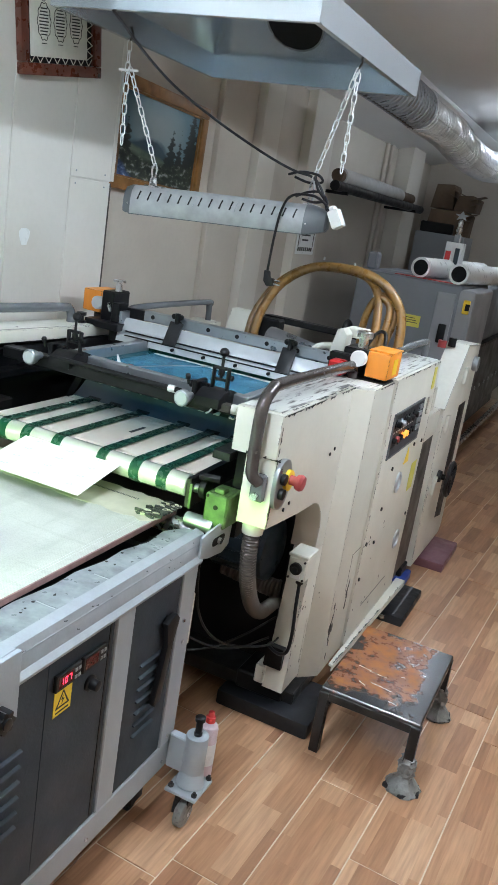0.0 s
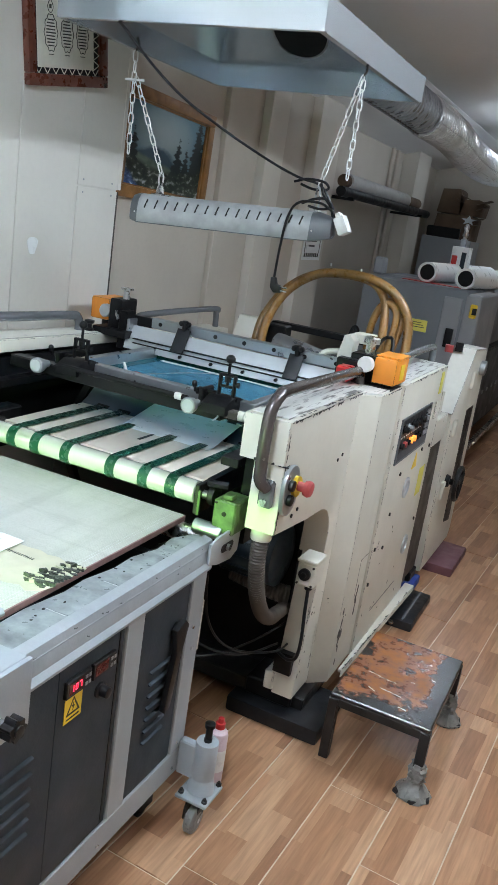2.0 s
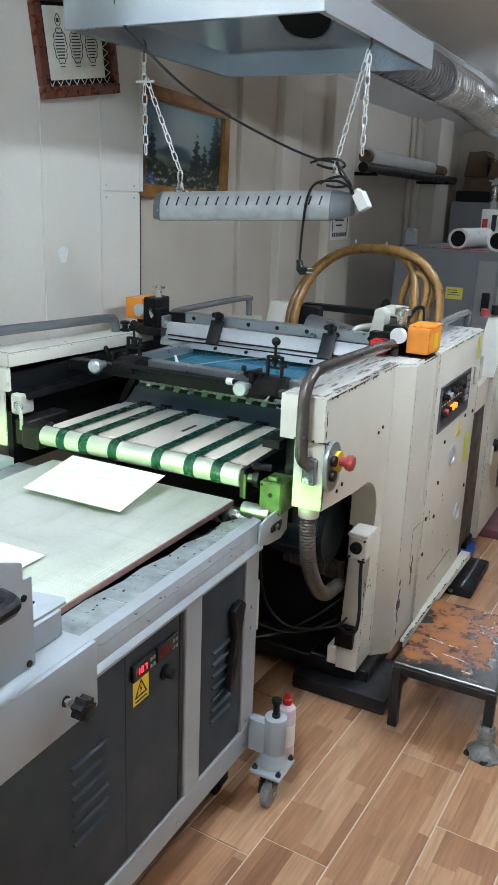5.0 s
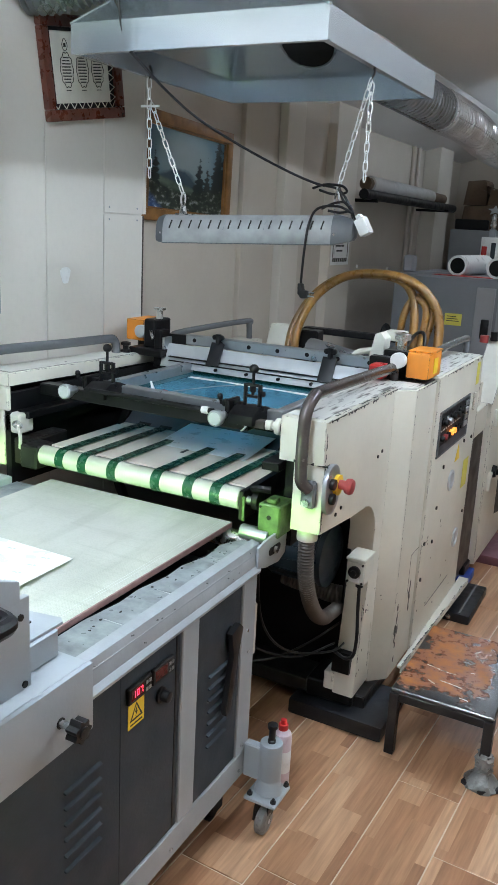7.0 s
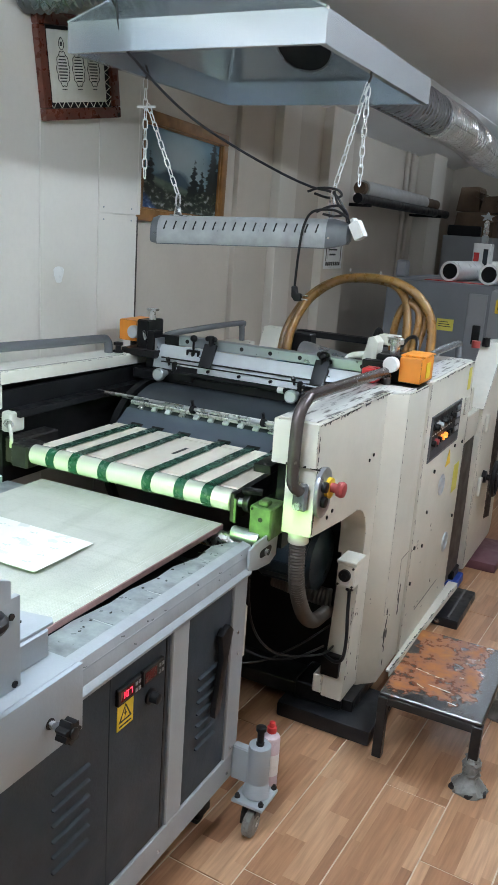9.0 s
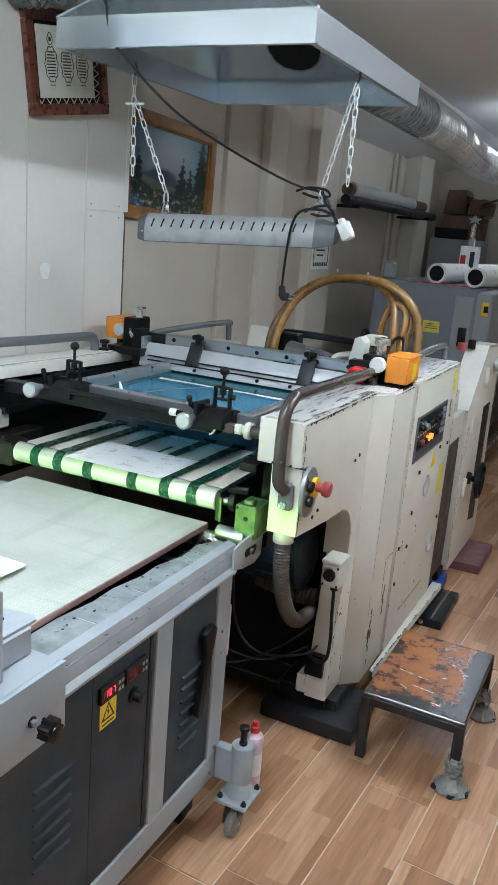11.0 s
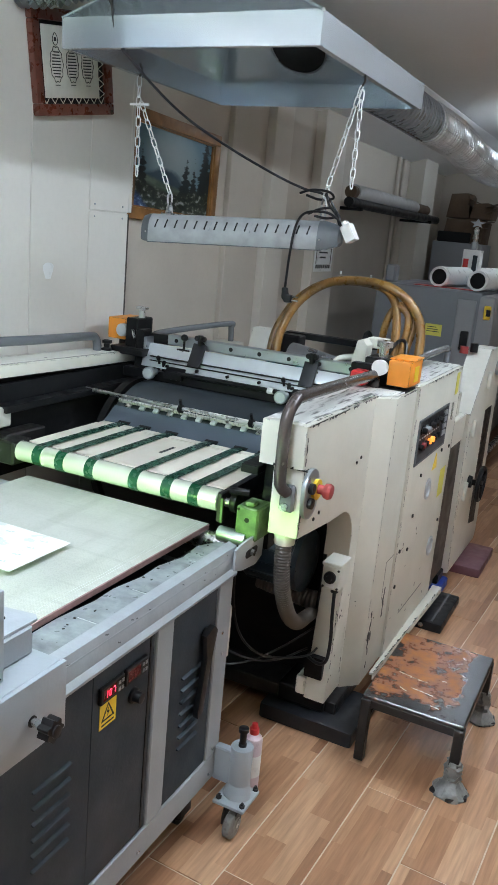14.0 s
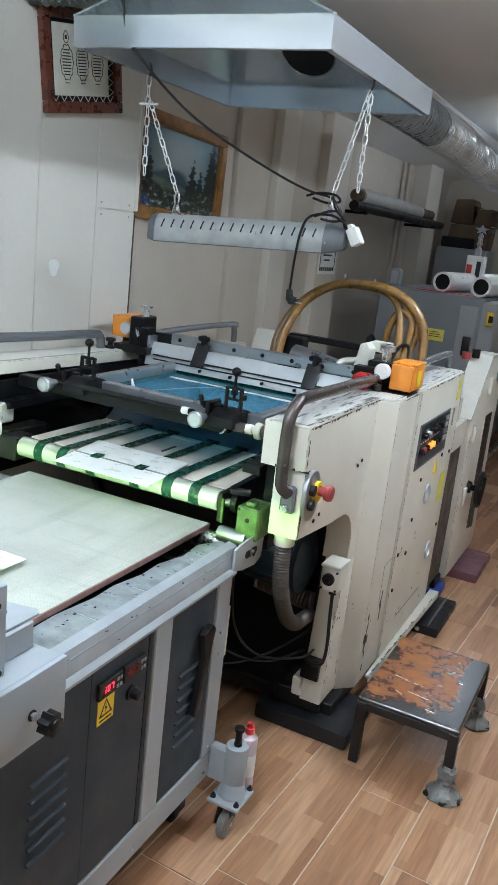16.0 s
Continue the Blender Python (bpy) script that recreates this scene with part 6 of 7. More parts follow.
def ducts():
    d = thing("exhaust_duct", "silver flexible exhaust duct wrapped in foil", "duct", (-1.40, 3.45, 2.45))
    run = [(-1.53, 3.50, 2.455), (-1.47, 3.80, 2.432), (-1.39, 4.2, 2.40), (-1.37, 4.85, 2.382)]
    wrap = [(-1.37, 4.80, 2.382), (-1.37, 5.5, 2.378), (-1.36, 6.2, 2.325), (-1.34, 7.0, 2.318), (-1.25, 7.7, 2.375), (-1.15, 8.4, 2.43), (-1.05, 9.9, 2.46)]
    a = part("ribbed_run", T(run, 0.108, 32), "galv_dull", d, "ribbed aluminium run")
    b = part("foil_run", T(wrap, lambda f: 0.114 + 0.004 * math.sin(60 * f), 32, n=24), "foil", d, "crinkled foil-wrapped run")
    rng = random.Random(6)
    for owner, pts, r, wire, step, m in ((a, run, 0.108, 0.0055, 0.036, "galv_dull"), (b, wrap, 0.115, 0.006, 0.046, "foil")):
        ring = [(r * math.cos(math.tau * k / 28), r * math.sin(math.tau * k / 28), 0) for k in range(29)]
        me = finish(T(ring, wire, 6, smooth=False), "rib", m, (0, 0, 0))
        path = smooth_path(pts, 40)
        gone = 0.0
        for p, q in zip(path, path[1:]):
            gone += (q - p).length
            if gone < step or p.y > 8.2:
                continue
            gone = 0.0
            ob = new("rib", me)
            ob.parent = owner
            tilt = Matrix.Rotation(radians(rng.uniform(-4, 4) if owner is b else 0), 4, "X")
            ob.matrix_basis = Matrix.Translation(p - ORIGIN[owner.name]) @ (q - p).to_track_quat("Z", "Y").to_matrix().to_4x4() @ tilt
    d2 = thing("exhaust_duct", "short silver flexible duct above the framed cloth", "duct", (-2.05, 2.45, 2.52))
    part("ribbed_run", T([(-2.19, 2.38, 2.475), (-2.08, 2.42, 2.48), (-1.95, 2.48, 2.52), (-1.78, 2.60, 2.56)], 0.095, 26, ribs=(0.024, 0.006)), "galv_dull", d2)


def chain(parent, a, b):
    """Oval links, turned by quarter turns, from a to b."""
    a, b = Vector(a), Vector(b)
    n = max(2, round((b - a).length / 0.033))
    d = (b - a).normalized()
    q = d.to_track_quat("Z", "Y").to_matrix().to_4x4()
    base = None
    for k in range(n):
        p = a.lerp(b, (k + 0.5) / n)
        if base is None:
            bm = bm_new()
            ring = []
            for i in range(17):
                an = math.tau * i / 16
                ring.append((0.0085 * math.cos(an), 0, 0.0125 * math.sin(an) + (0.0075 if math.sin(an) > 0.01 else -0.0075 if math.sin(an) < -0.01 else 0)))
            tube(bm, ring, 0.0022, 6, smooth=False)
            base = finish(bm, "chain_link", "white_plastic", (0, 0, 0))
        ob = new("chain_link", base)
        ob.parent = parent
        ob.matrix_basis = Matrix.Translation(p - ORIGIN[parent.name]) @ q @ Matrix.Rotation(radians(90 * (k % 2) + 30), 4, "Z")


def hanging_fixture():
    A, Bv = Vector((-1.748, 2.640, 1.680)), Vector((-1.130, 2.776, 1.706))
    fx = thing("hanging_air_blower", "grey slotted blower bar hung on chains from the hood", "blower bar", A.lerp(Bv, 0.5))
    d = (Bv - A).normalized()
    up = Vector((0, 0, 1))
    sidev = up.cross(d).normalized()
    prof = [(-0.050, -0.050), (-0.054, -0.042), (-0.0535, -0.004), (-0.050, 0.012), (-0.042, 0.030), (-0.022, 0.046), (0.0, 0.050), (0.022, 0.046), (0.042, 0.030), (0.050, 0.012), (0.0535, -0.004), (0.054, -0.042), (0.050, -0.050)]

    def sweep(stations):
        bm = bm_new()
        rings = [[bm.verts.new(p + s * (u * sidev + v * up)) for u, v in prof] for p, s in stations]
        for r0, r1 in zip(rings, rings[1:]):
            for k in range(len(prof)):
                bm.faces.new((r0[k], r0[(k + 1) % len(prof)], r1[(k + 1) % len(prof)], r1[k]))
        bm.faces.new(rings[0][::-1])
        bm.faces.new(rings[-1])
        return bm
    body = part("body", sweep([(A, 1.0), (Bv, 1.0)]), "fixture", fx, "dusty light grey slotted cover")
    part("end_cap", sweep([(A - d * 0.030, 0.74), (A - d * 0.026, 0.88), (A - d * 0.014, 0.98), (A + d * 0.002, 1.02)]), "cap_grey", fx, "grey rounded end cap")
    part("end_cap", sweep([(Bv - d * 0.002, 1.02), (Bv + d * 0.018, 1.0), (Bv + d * 0.070, 0.74), (Bv + d * 0.080, 0.5)]), "cap_grey", fx, "grey tapered end cap")
    for p in (A - d * 0.006, Bv + d * 0.008):
        part("cap_screw", C(p - sidev * 0.052 - up * 0.016, p - sidev * 0.0565 - up * 0.016, 0.0035, 8), "steel", fx)
    lip = bm_new()
    vs = [lip.verts.new(p + u * sidev + v * up) for p in (A, Bv) for u, v in ((-0.053, -0.0535), (0.053, -0.0535), (0.053, -0.0505), (-0.053, -0.0505))]
    for f in ((0, 1, 2, 3), (7, 6, 5, 4), (0, 4, 5, 1), (1, 5, 6, 2), (2, 6, 7, 3), (3, 7, 4, 0)):
        lip.faces.new([vs[i] for i in f])
    part("base_strip", lip, "cap_grey", fx, "darker lower lip")
    for k in range(16):
        p = A + d * (0.028 + 0.0378 * k)
        part("slot", C(p - sidev * 0.0535 + up * 0.000, p - sidev * 0.0425 + up * 0.0295 + d * 0.007, 0.0030, 6), "black", body)
    for k in (5, 9, 13):
        p = A + d * (0.046 + 0.0378 * k)
        part("scuff", C(p - sidev * 0.0537 - up * 0.004, p - sidev * 0.0425 + up * 0.0285 + d * 0.007, 0.0018, 6), "grey_dirty", body)
    part("hanger_plate", B(-1.718, -1.640, 2.645, 2.678, 1.731, 1.736), "steel", fx)
    part("hanger_lug", P([(-1.708, 1.736), (-1.678, 1.736), (-1.684, 1.765), (-1.702, 1.765)], "y", 2.655, 2.668, bev=0.003), "steel", fx)
    part("hanger", T([(-1.696, 2.66, 1.752), (-1.702, 2.66, 1.79), (-1.692, 2.66, 1.812), (-1.683, 2.66, 1.79), (-1.690, 2.66, 1.752)], 0.0035, 6), "steel", fx)
    part("hanger", T([(-1.13, 2.78, 1.73), (-1.137, 2.78, 1.80), (-1.13, 2.78, 1.84), (-1.12, 2.78, 1.80), (-1.125, 2.78, 1.735)], 0.004, 6), "steel", fx)
    for a, b in (((-1.847, 2.65, 2.205), (-1.838, 2.65, 1.86)), ((-1.835, 2.65, 2.12), (-1.695, 2.66, 1.808)), ((-1.045, 2.80, 2.205), (-1.129, 2.78, 1.84)), ((-1.042, 2.80, 2.19), (-1.038, 2.79, 1.875))):
        chain(fx, a, b)
    part("cross_pin", C((-1.88, 2.65, 2.11), (-1.80, 2.65, 2.11), 0.004, 8), "white_plastic", fx)
    plug = B(-0.024, 0.024, -0.03, 0.03, -0.038, 0.038, bev=0.008, seg=2)
    bx(plug, -0.012, 0.012, -0.02, 0.02, 0.036, 0.055, bev=0.004)
    bmesh.ops.transform(plug, verts=plug.verts, matrix=Matrix.Translation((-1.022, 2.78, 1.722)) @ Matrix.Rotation(radians(-30), 4, "Y") @ Matrix.Scale(0.82, 4))
    part("plug_head", plug, "white_plastic", fx, "white plastic plug")
    part("power_cable", T([(-1.80, 2.37, 2.62), (-1.755, 2.36, 2.30), (-1.70, 2.40, 2.20), (-1.58, 2.50, 2.07), (-1.45, 2.60, 1.98), (-1.30, 2.70, 1.90), (-1.20, 2.75, 1.86), (-1.13, 2.78, 1.845), (-1.09, 2.79, 1.80), (-1.06, 2.78, 1.74)], 0.0045, 8), "rubber", fx, "grey power cable")
    part("cord", T([(-1.07, 2.76, 1.79), (-1.055, 2.75, 1.765), (-1.10, 2.73, 1.785), (-1.165, 2.70, 1.775), (-1.192, 2.69, 1.72), (-1.203, 2.69, 1.62), (-1.212, 2.70, 1.51)], 0.0045, 8), "black_plastic", fx, "black cord")
    part("cord_loop", T([(-1.22, 2.77, 1.845), (-1.17, 2.76, 1.858), (-1.11, 2.77, 1.855), (-1.10, 2.79, 1.835), (-1.15, 2.79, 1.828), (-1.20, 2.78, 1.84)], 0.0045, 8), "black_plastic", fx)
    part("cord_loop", T([(-1.16, 2.72, 1.775), (-1.13, 2.75, 1.795), (-1.09, 2.76, 1.80), (-1.07, 2.76, 1.775), (-1.10, 2.74, 1.765), (-1.14, 2.73, 1.77)], 0.0045, 8), "black_plastic", fx)
    part("cord_loop", T([(-1.12, 2.77, 1.85), (-1.10, 2.76, 1.81), (-1.075, 2.76, 1.785), (-1.05, 2.77, 1.745)], 0.0045, 8), "black_plastic", fx)
    pl = part("wall_plug", P([(-1.222, 1.515), (-1.206, 1.515), (-1.200, 1.492), (-1.184, 1.490), (-1.184, 1.464), (-1.206, 1.462), (-1.220, 1.478)], "y", 2.692, 2.716, bev=0.004), "black_plastic", fx, "black angled plug")
    for z in (1.472, 1.485):
        part("pin", C((-1.184, 2.705, z), (-1.160, 2.705, z), 0.0026, 8), "steel", pl)


exhaust_hood()
ducts()
hanging_fixture()
# the three nearer battens are unseen additions that light the room
for lx, ly, lw in LAMPS:
    fit_ob = thing("ceiling_lamp", "white batten ceiling lamp with two lit tubes", "ceiling lamp", (lx, ly, CEIL - 0.10), group="ceiling lamps")
    part("housing", B(lx - 0.035, lx + 0.035, ly - 0.61, ly + 0.61, CEIL - 0.05, CEIL - 0.002, bev=0.006), "white_plastic", fit_ob)
    for dx in (-0.055, 0.055):
        part("tube", C((lx + dx, ly - 0.575, CEIL - 0.075), (lx + dx, ly + 0.575, CEIL - 0.075), 0.013, 12), glow("fluorescent_tube", (0.745, 0.87, 1.0), lw), fit_ob, "lit fluorescent tube")
        for sy in (-1, 1):
            part("holder", B(lx + dx - 0.015, lx + dx + 0.015, ly + sy * 0.593 - 0.012, ly + sy * 0.593 + 0.012, CEIL - 0.095, CEIL - 0.045, bev=0.003), "white_plastic", fit_ob)

# ---- on the walls ----
def framed_cloth():
    y0, y1, z0, z1, x = 2.479, 2.946, 2.036, 2.40, -2.19
    f = thing("framed_cloth", "ivory embroidered cloth laced into a crooked dark red frame", "framed picture", (x, y0, z0))
    w = 0.042
    for a in ((y0, y1, z0, z0 + w), (y0, y1, z1 - w, z1), (y0, y0 + w, z0 + w, z1 - w), (y1 - w, y1, z0 + w, z1 - w)):
        part("frame_bar", B(x, x + 0.028, *a, bev=0.006, seg=2), "frame_red", f)
    part("backing", B(x + 0.001, x + 0.008, y0 + w, y1 - w, z0 + w, z1 - w), "black", f)
    c0, c1, d0, d1 = y0 + 0.062, y1 - 0.075, z0 + 0.062, z1 - 0.055
    cl = part("cloth", B(x + 0.010, x + 0.014, c0, c1, d0, d1, bev=0.002), "silk", f)
    for k in range(8):
        y = y0 + w + (y1 - y0 - 2 * w) * (k + 0.5) / 8
        part("lace", C((x + 0.013, y - 0.02, d0 + 0.004), (x + 0.013, y, z0 + w), 0.0016, 5), "silk", f)
        part("lace", C((x + 0.013, y, z0 + w), (x + 0.013, y + 0.02, d0 + 0.004), 0.0016, 5), "silk", f)
    for k in range(7):
        z = d0 + 0.036 * k
        part("lace", C((x + 0.013, c1 - 0.003, z), (x + 0.013, y1 - w, z + 0.018), 0.0016, 5), "silk", f)
        part("lace", C((x + 0.013, y1 - w, z + 0.018), (x + 0.013, c1 - 0.003, z + 0.036), 0.0016, 5), "silk", f)
    for k in range(3):
        cy, cz = c0 + 0.075 + 0.092 * k, d0 + 0.115
        ring = [(x + 0.0145, cy + (0.036 + 0.0025 * math.cos(10 * a)) * math.cos(a), cz + (0.060 + 0.003 * math.cos(10 * a)) * math.sin(a)) for a in [math.tau * i / 48 for i in range(49)]]
        part("outline", T(ring, 0.0017, 5, smooth=False), "ink", cl)
        ring = [(x + 0.0145, cy + 0.015 * math.cos(a) * (1 - 0.45 * max(0, math.sin(a))), cz + 0.086 + 0.021 * math.sin(a)) for a in [math.tau * i / 20 for i in range(21)]]
        part("outline", T(ring, 0.0015, 5, smooth=False), "ink", cl)
        part("bead", B(x + 0.014, x + 0.0152, cy - 0.006, cy + 0.006, cz + 0.078, cz + 0.092), "ink", cl)
        for j in range(9):
            hw = 0.026 * math.sqrt(max(0.1, 1 - ((j - 4) / 5.2) ** 2))
            part("text_bar", B(x + 0.014, x + 0.0150, cy - hw, cy + hw * (0.9 if j % 2 else 1), cz + 0.040 - 0.0105 * j, cz + 0.0445 - 0.0105 * j), "ink", cl)
        part("text_bar", B(x + 0.014, x + 0.0148, cy - 0.014, cy + 0.014, cz - 0.072, cz - 0.069), "ink", cl)
    part("crest", B(x + 0.014, x + 0.0152, c0 + 0.135, c0 + 0.175, d0 + 0.205, d0 + 0.235, bev=0.0005), "ink", cl)
    f.rotation_euler[0] = radians(9.3)


def landscape_painting():
    y0, y1, z0, z1, x = 3.29, 4.15, 1.69, 2.20, -2.36
    f = thing("landscape_painting", "oil landscape with firs and hills in an oak frame", "framed picture", (x, (y0 + y1) / 2, z0))
    w = 0.058
    for a in ((y0, y1, z0, z0 + w), (y0, y1, z1 - w, z1), (y0, y0 + w, z0 + w, z1 - w), (y1 - w, y1, z0 + w, z1 - w)):
        part("frame_bar", B(x, x + 0.035, *a, bev=0.007, seg=2), "frame_oak", f)
    for a in ((y0 + w, y1 - w, z0 + w, z0 + w + 0.008), (y0 + w, y1 - w, z1 - w - 0.008, z1 - w), (y1 - w - 0.008, y1 - w, z0 + w, z1 - w)):
        part("gilt_slip", B(x + 0.01, x + 0.024, *a), "frame_oak", f)
    part("canvas", B(x + 0.004, x + 0.012, y0 + w, y1 - w, z0 + w, z1 - w), "landscape", f)
    f.rotation_euler[0] = radians(-2.1)


def wall_cabinet():
    c = thing("wall_cabinet", "pale grey steel electrical cabinet with louvred grille on the wall", "electrical cabinet", (-2.19, 1.8, 1.36))
    part("body", B(-2.19, -1.98, 1.30, 2.0, 1.383, 2.45, bev=0.006), "cabinet_grey", c)
    part("door", B(-1.98, -1.965, 1.31, 2.0, 1.385, 2.445, bev=0.004), "cabinet_grey", c)
    g = part("grille", B(-1.965, -1.957, 1.64, 1.921, 1.495, 1.628, bev=0.003), "machine_pale", c, "white louvred grille")
    for k in range(8):
        part("slat", B(-1.957, -1.953, 1.66, 1.90, 1.507 + 0.0135 * k, 1.514 + 0.0135 * k), "alu", g)
    s = part("instruction_plate", plate(-1.965, 1.795, 2.055, 0.14, 0.17), "paper", c, "framed white instruction plate")
    for dy, dz in ((0, 0.02), (0.02, 0), (-0.02, 0), (0, -0.02)):
        part("mark", B(-1.963, -1.962, 1.825 + dy - 0.007, 1.825 + dy + 0.007, 2.02 + dz - 0.007, 2.0 + dz + 0.007), "ink", s)
    return c


def wall_notice():
    n = thing("wall_notice", "white printed notice with a dark ornamental border pinned to the column", "notice", (-2.29, 5.79, 1.45))
    part("sheet", plate(-2.29, 5.79, 1.625, 0.36, 0.36), "paper", n)
    for k in range(8):
        for z in (1.482, 1.768):
            part("border_tile", B(-2.288, -2.287, 5.645 + 0.037 * k, 5.672 + 0.037 * k, z - 0.014, z + 0.014), "ink", n)
    for a in ((5.64, 5.652, 1.50, 1.75), (5.928, 5.94, 1.50, 1.75)):
        part("border", B(-2.288, -2.287, *a), "ink", n)
    for k in range(6):
        part("text_bar", B(-2.288, -2.287, 5.69 + 0.02 * (k % 2), 5.89 - 0.03 * (k % 3), 1.722 - 0.036 * k, 1.734 - 0.036 * k), "rubber", n)


def wall_rolls():
    r = thing("wall_rack", "dark wall brackets carrying two long rolls", "rack", (-2.4, 7.2, 1.85))
    for y in (6.10, 8.20):
        part("bracket", B(-2.50, -2.14, y - 0.02, y + 0.02, 1.91, 1.935, bev=0.003), "black", r)
    a = thing("film_roll", "long roll of pale film with brown core on the rack", "roll", (-2.24, 7.1, 2.04))
    part("film", C((-2.24, 6.15, 2.045), (-2.24, 7.85, 2.035), 0.062, 24, bev=0.004), "film", a)
    part("core", C((-2.24, 6.08, 2.046), (-2.24, 8.3, 2.033), 0.048, 20), "carton", a)
    thing("dark_tube", "long dark tube lying on the rack", "tube", (-2.2, 7.1, 1.96), bm=C((-2.20, 5.95, 1.965), (-2.20, 8.6, 1.955), 0.038, 18), material="black_plastic")
    for x, y, r0 in ((-2.48, 8.0, 0.02), (-2.48, 8.18, 0.02)):
        thing("wall_pipe", "thin painted pipe running up the wall", "pipe", (x, y, 0), bm=C((x, y, 0), (x, y, 2.50), r0, 12), material="wall")


framed_cloth()
landscape_painting()
wall_cabinet()
wall_notice()
wall_rolls()


# ---- large printer at the back ----
def big_printer():
    p = thing("wide_format_printer", "slate grey wide-format printer with dark skirt and yellow handle", "printer", (-1.4, 7.2, 0))
    y0 = 5.83
    part("end_housing", B(-1.87, -1.09, y0, 6.9, 0.48, 1.42, bev=0.03, seg=3), "machine_grey", p)
    part("corner_column", B(-1.12, -1.0, y0 - 0.004, 6.6, 0.50, 1.40, bev=0.03, seg=3), "machine_pale", p, "paler rounded corner panel")
    part("front_strip", B(-1.26, -1.13, y0 - 0.008, y0 + 0.02, 0.55, 1.36, bev=0.004), "machine_pale", p)
    part("lower_body", B(-1.95, -1.12, y0 + 0.04, 9.0, 0.12, 0.48, bev=0.02), "machine_dark", p)
    part("long_body", B(-1.98, -1.10, 6.6, 9.2, 0.92, 1.38, bev=0.03, seg=3), "machine_grey", p)
    part("long_skirt", B(-1.9, -1.07, 6.6, 9.2, 0.30, 0.90, bev=0.01), "machine_dark", p, "dark skirt with row of white clips")
    part("slot_line", B(-1.12, -1.055, 6.6, 9.2, 0.90, 0.925), "black", p)
    part("floor_bar", B(-1.05, -1.0, 5.9, 9.2, 0.10, 0.14, bev=0.006), "steel", p)
    part("bar_foot", B(-1.06, -0.98, 6.3, 6.36, 0.0, 0.10), "steel", p)
    for k in range(9):
        part("clip", B(-1.07, -1.062, 6.75 + 0.24 * k, 6.78 + 0.24 * k, 0.50, 0.53), "alu", p)
    part("sticker", B(-1.465, -1.345, y0 - 0.0035, y0 - 0.001, 1.082, 1.165), "yellow_label", p, "yellow warning sticker")
    for k in range(3):
        part("text_bar", B(-1.452, -1.385 + 0.012 * k, y0 - 0.0045, y0 - 0.0034, 1.142 - 0.016 * k, 1.147 - 0.016 * k), "ink", p)
    part("latch", B(-1.205, -1.15, y0 - 0.03, y0 - 0.003, 1.01, 1.145, bev=0.008, seg=2), "black_plastic", p)
    h = part("handle", B(-1.068, -1.022, y0 - 0.03, y0 - 0.003, 1.24, 1.335, bev=0.006), "yellow", p, "yellow plastic handle")
    part("grip_hole", B(-1.05, -1.02, y0 - 0.034, y0 - 0.028, 1.265, 1.31), "black", h)
    part("red_trim", B(-1.102, -1.096, 6.9, 7.2, 1.26, 1.29), "red_dark", p)
    part("screen_post", B(-1.865, -1.785, 6.0, 6.1, 1.42, 1.545, bev=0.014), "machine_pale", p)
    return p


big_printer()
for k, (x, y, r) in enumerate(((-1.455, 5.98, 0.072), (-1.165, 5.92, 0.072))):
    t = thing("paper_roll", "white paper roll with dark hollow core on the printer", "paper roll", (x, y + 0.7, 1.42), group="rolls on the printer")
    part("paper", L((x, y, 1.493), (0.12, 1, 0), [(0.03, r - 0.018), (0.0, r - 0.016), (0.0, r), (1.5, r), (1.5, r - 0.02)], 28), "paper", t)
    part("core_shadow", C((x, y + 0.006, 1.493), (x + 0.006, y + 0.05, 1.493), r - 0.0165, 24), "black", t)
thing("red_cloth", "thin red cloth strip under the rolls", "cloth", (-1.4, 5.98, 1.42), bm=B(-1.62, -1.15, 5.93, 6.06, 1.4205, 1.4245), material="red")
box = thing("small_box", "white carton with red and dark panels standing on the printer", "box", (-1.36, 6.6, 1.42))
part("body", B(-1.43, -1.30, 6.55, 6.68, 1.42, 1.70, bev=0.003), "paper", box)
part("red_panel", B(-1.42, -1.38, 6.546, 6.549, 1.46, 1.63), "red", box)
part("dark_panel", B(-1.35, -1.315, 6.546, 6.549, 1.46, 1.66), "grey_dark", box)
tro = thing("star_trophy", "small white trophy with a star on top of the carton", "trophy", (-1.42, 6.6, 1.70))
part("base", B(-1.385, -1.34, 6.58, 6.63, 1.70, 1.76, bev=0.004), "alu", tro)
part("stem", L((-1.363, 6.605, 1.76), (0, 0, 1), [(0, 0.015), (0.03, 0.024), (0.06, 0.018), (0.09, 0.022), (0.115, 0.01)], 14), "steel", tro)
part("star", P([(-1.363 + (0.06 if k % 2 == 0 else 0.025) * math.sin(math.tau * k / 10), 1.90 + (0.036 if k % 2 == 0 else 0.016) * math.cos(math.tau * k / 10)) for k in range(10)], "y", 6.595, 6.615), "alu", tro)
cab = thing("filing_cabinet", "tall grey steel cabinet behind the printer", "cabinet", (-2.2, 9.3, 0), bm=B(-2.33, -1.79, 9.1, 9.6, 0, 1.76, bev=0.006), material="machine_pale")
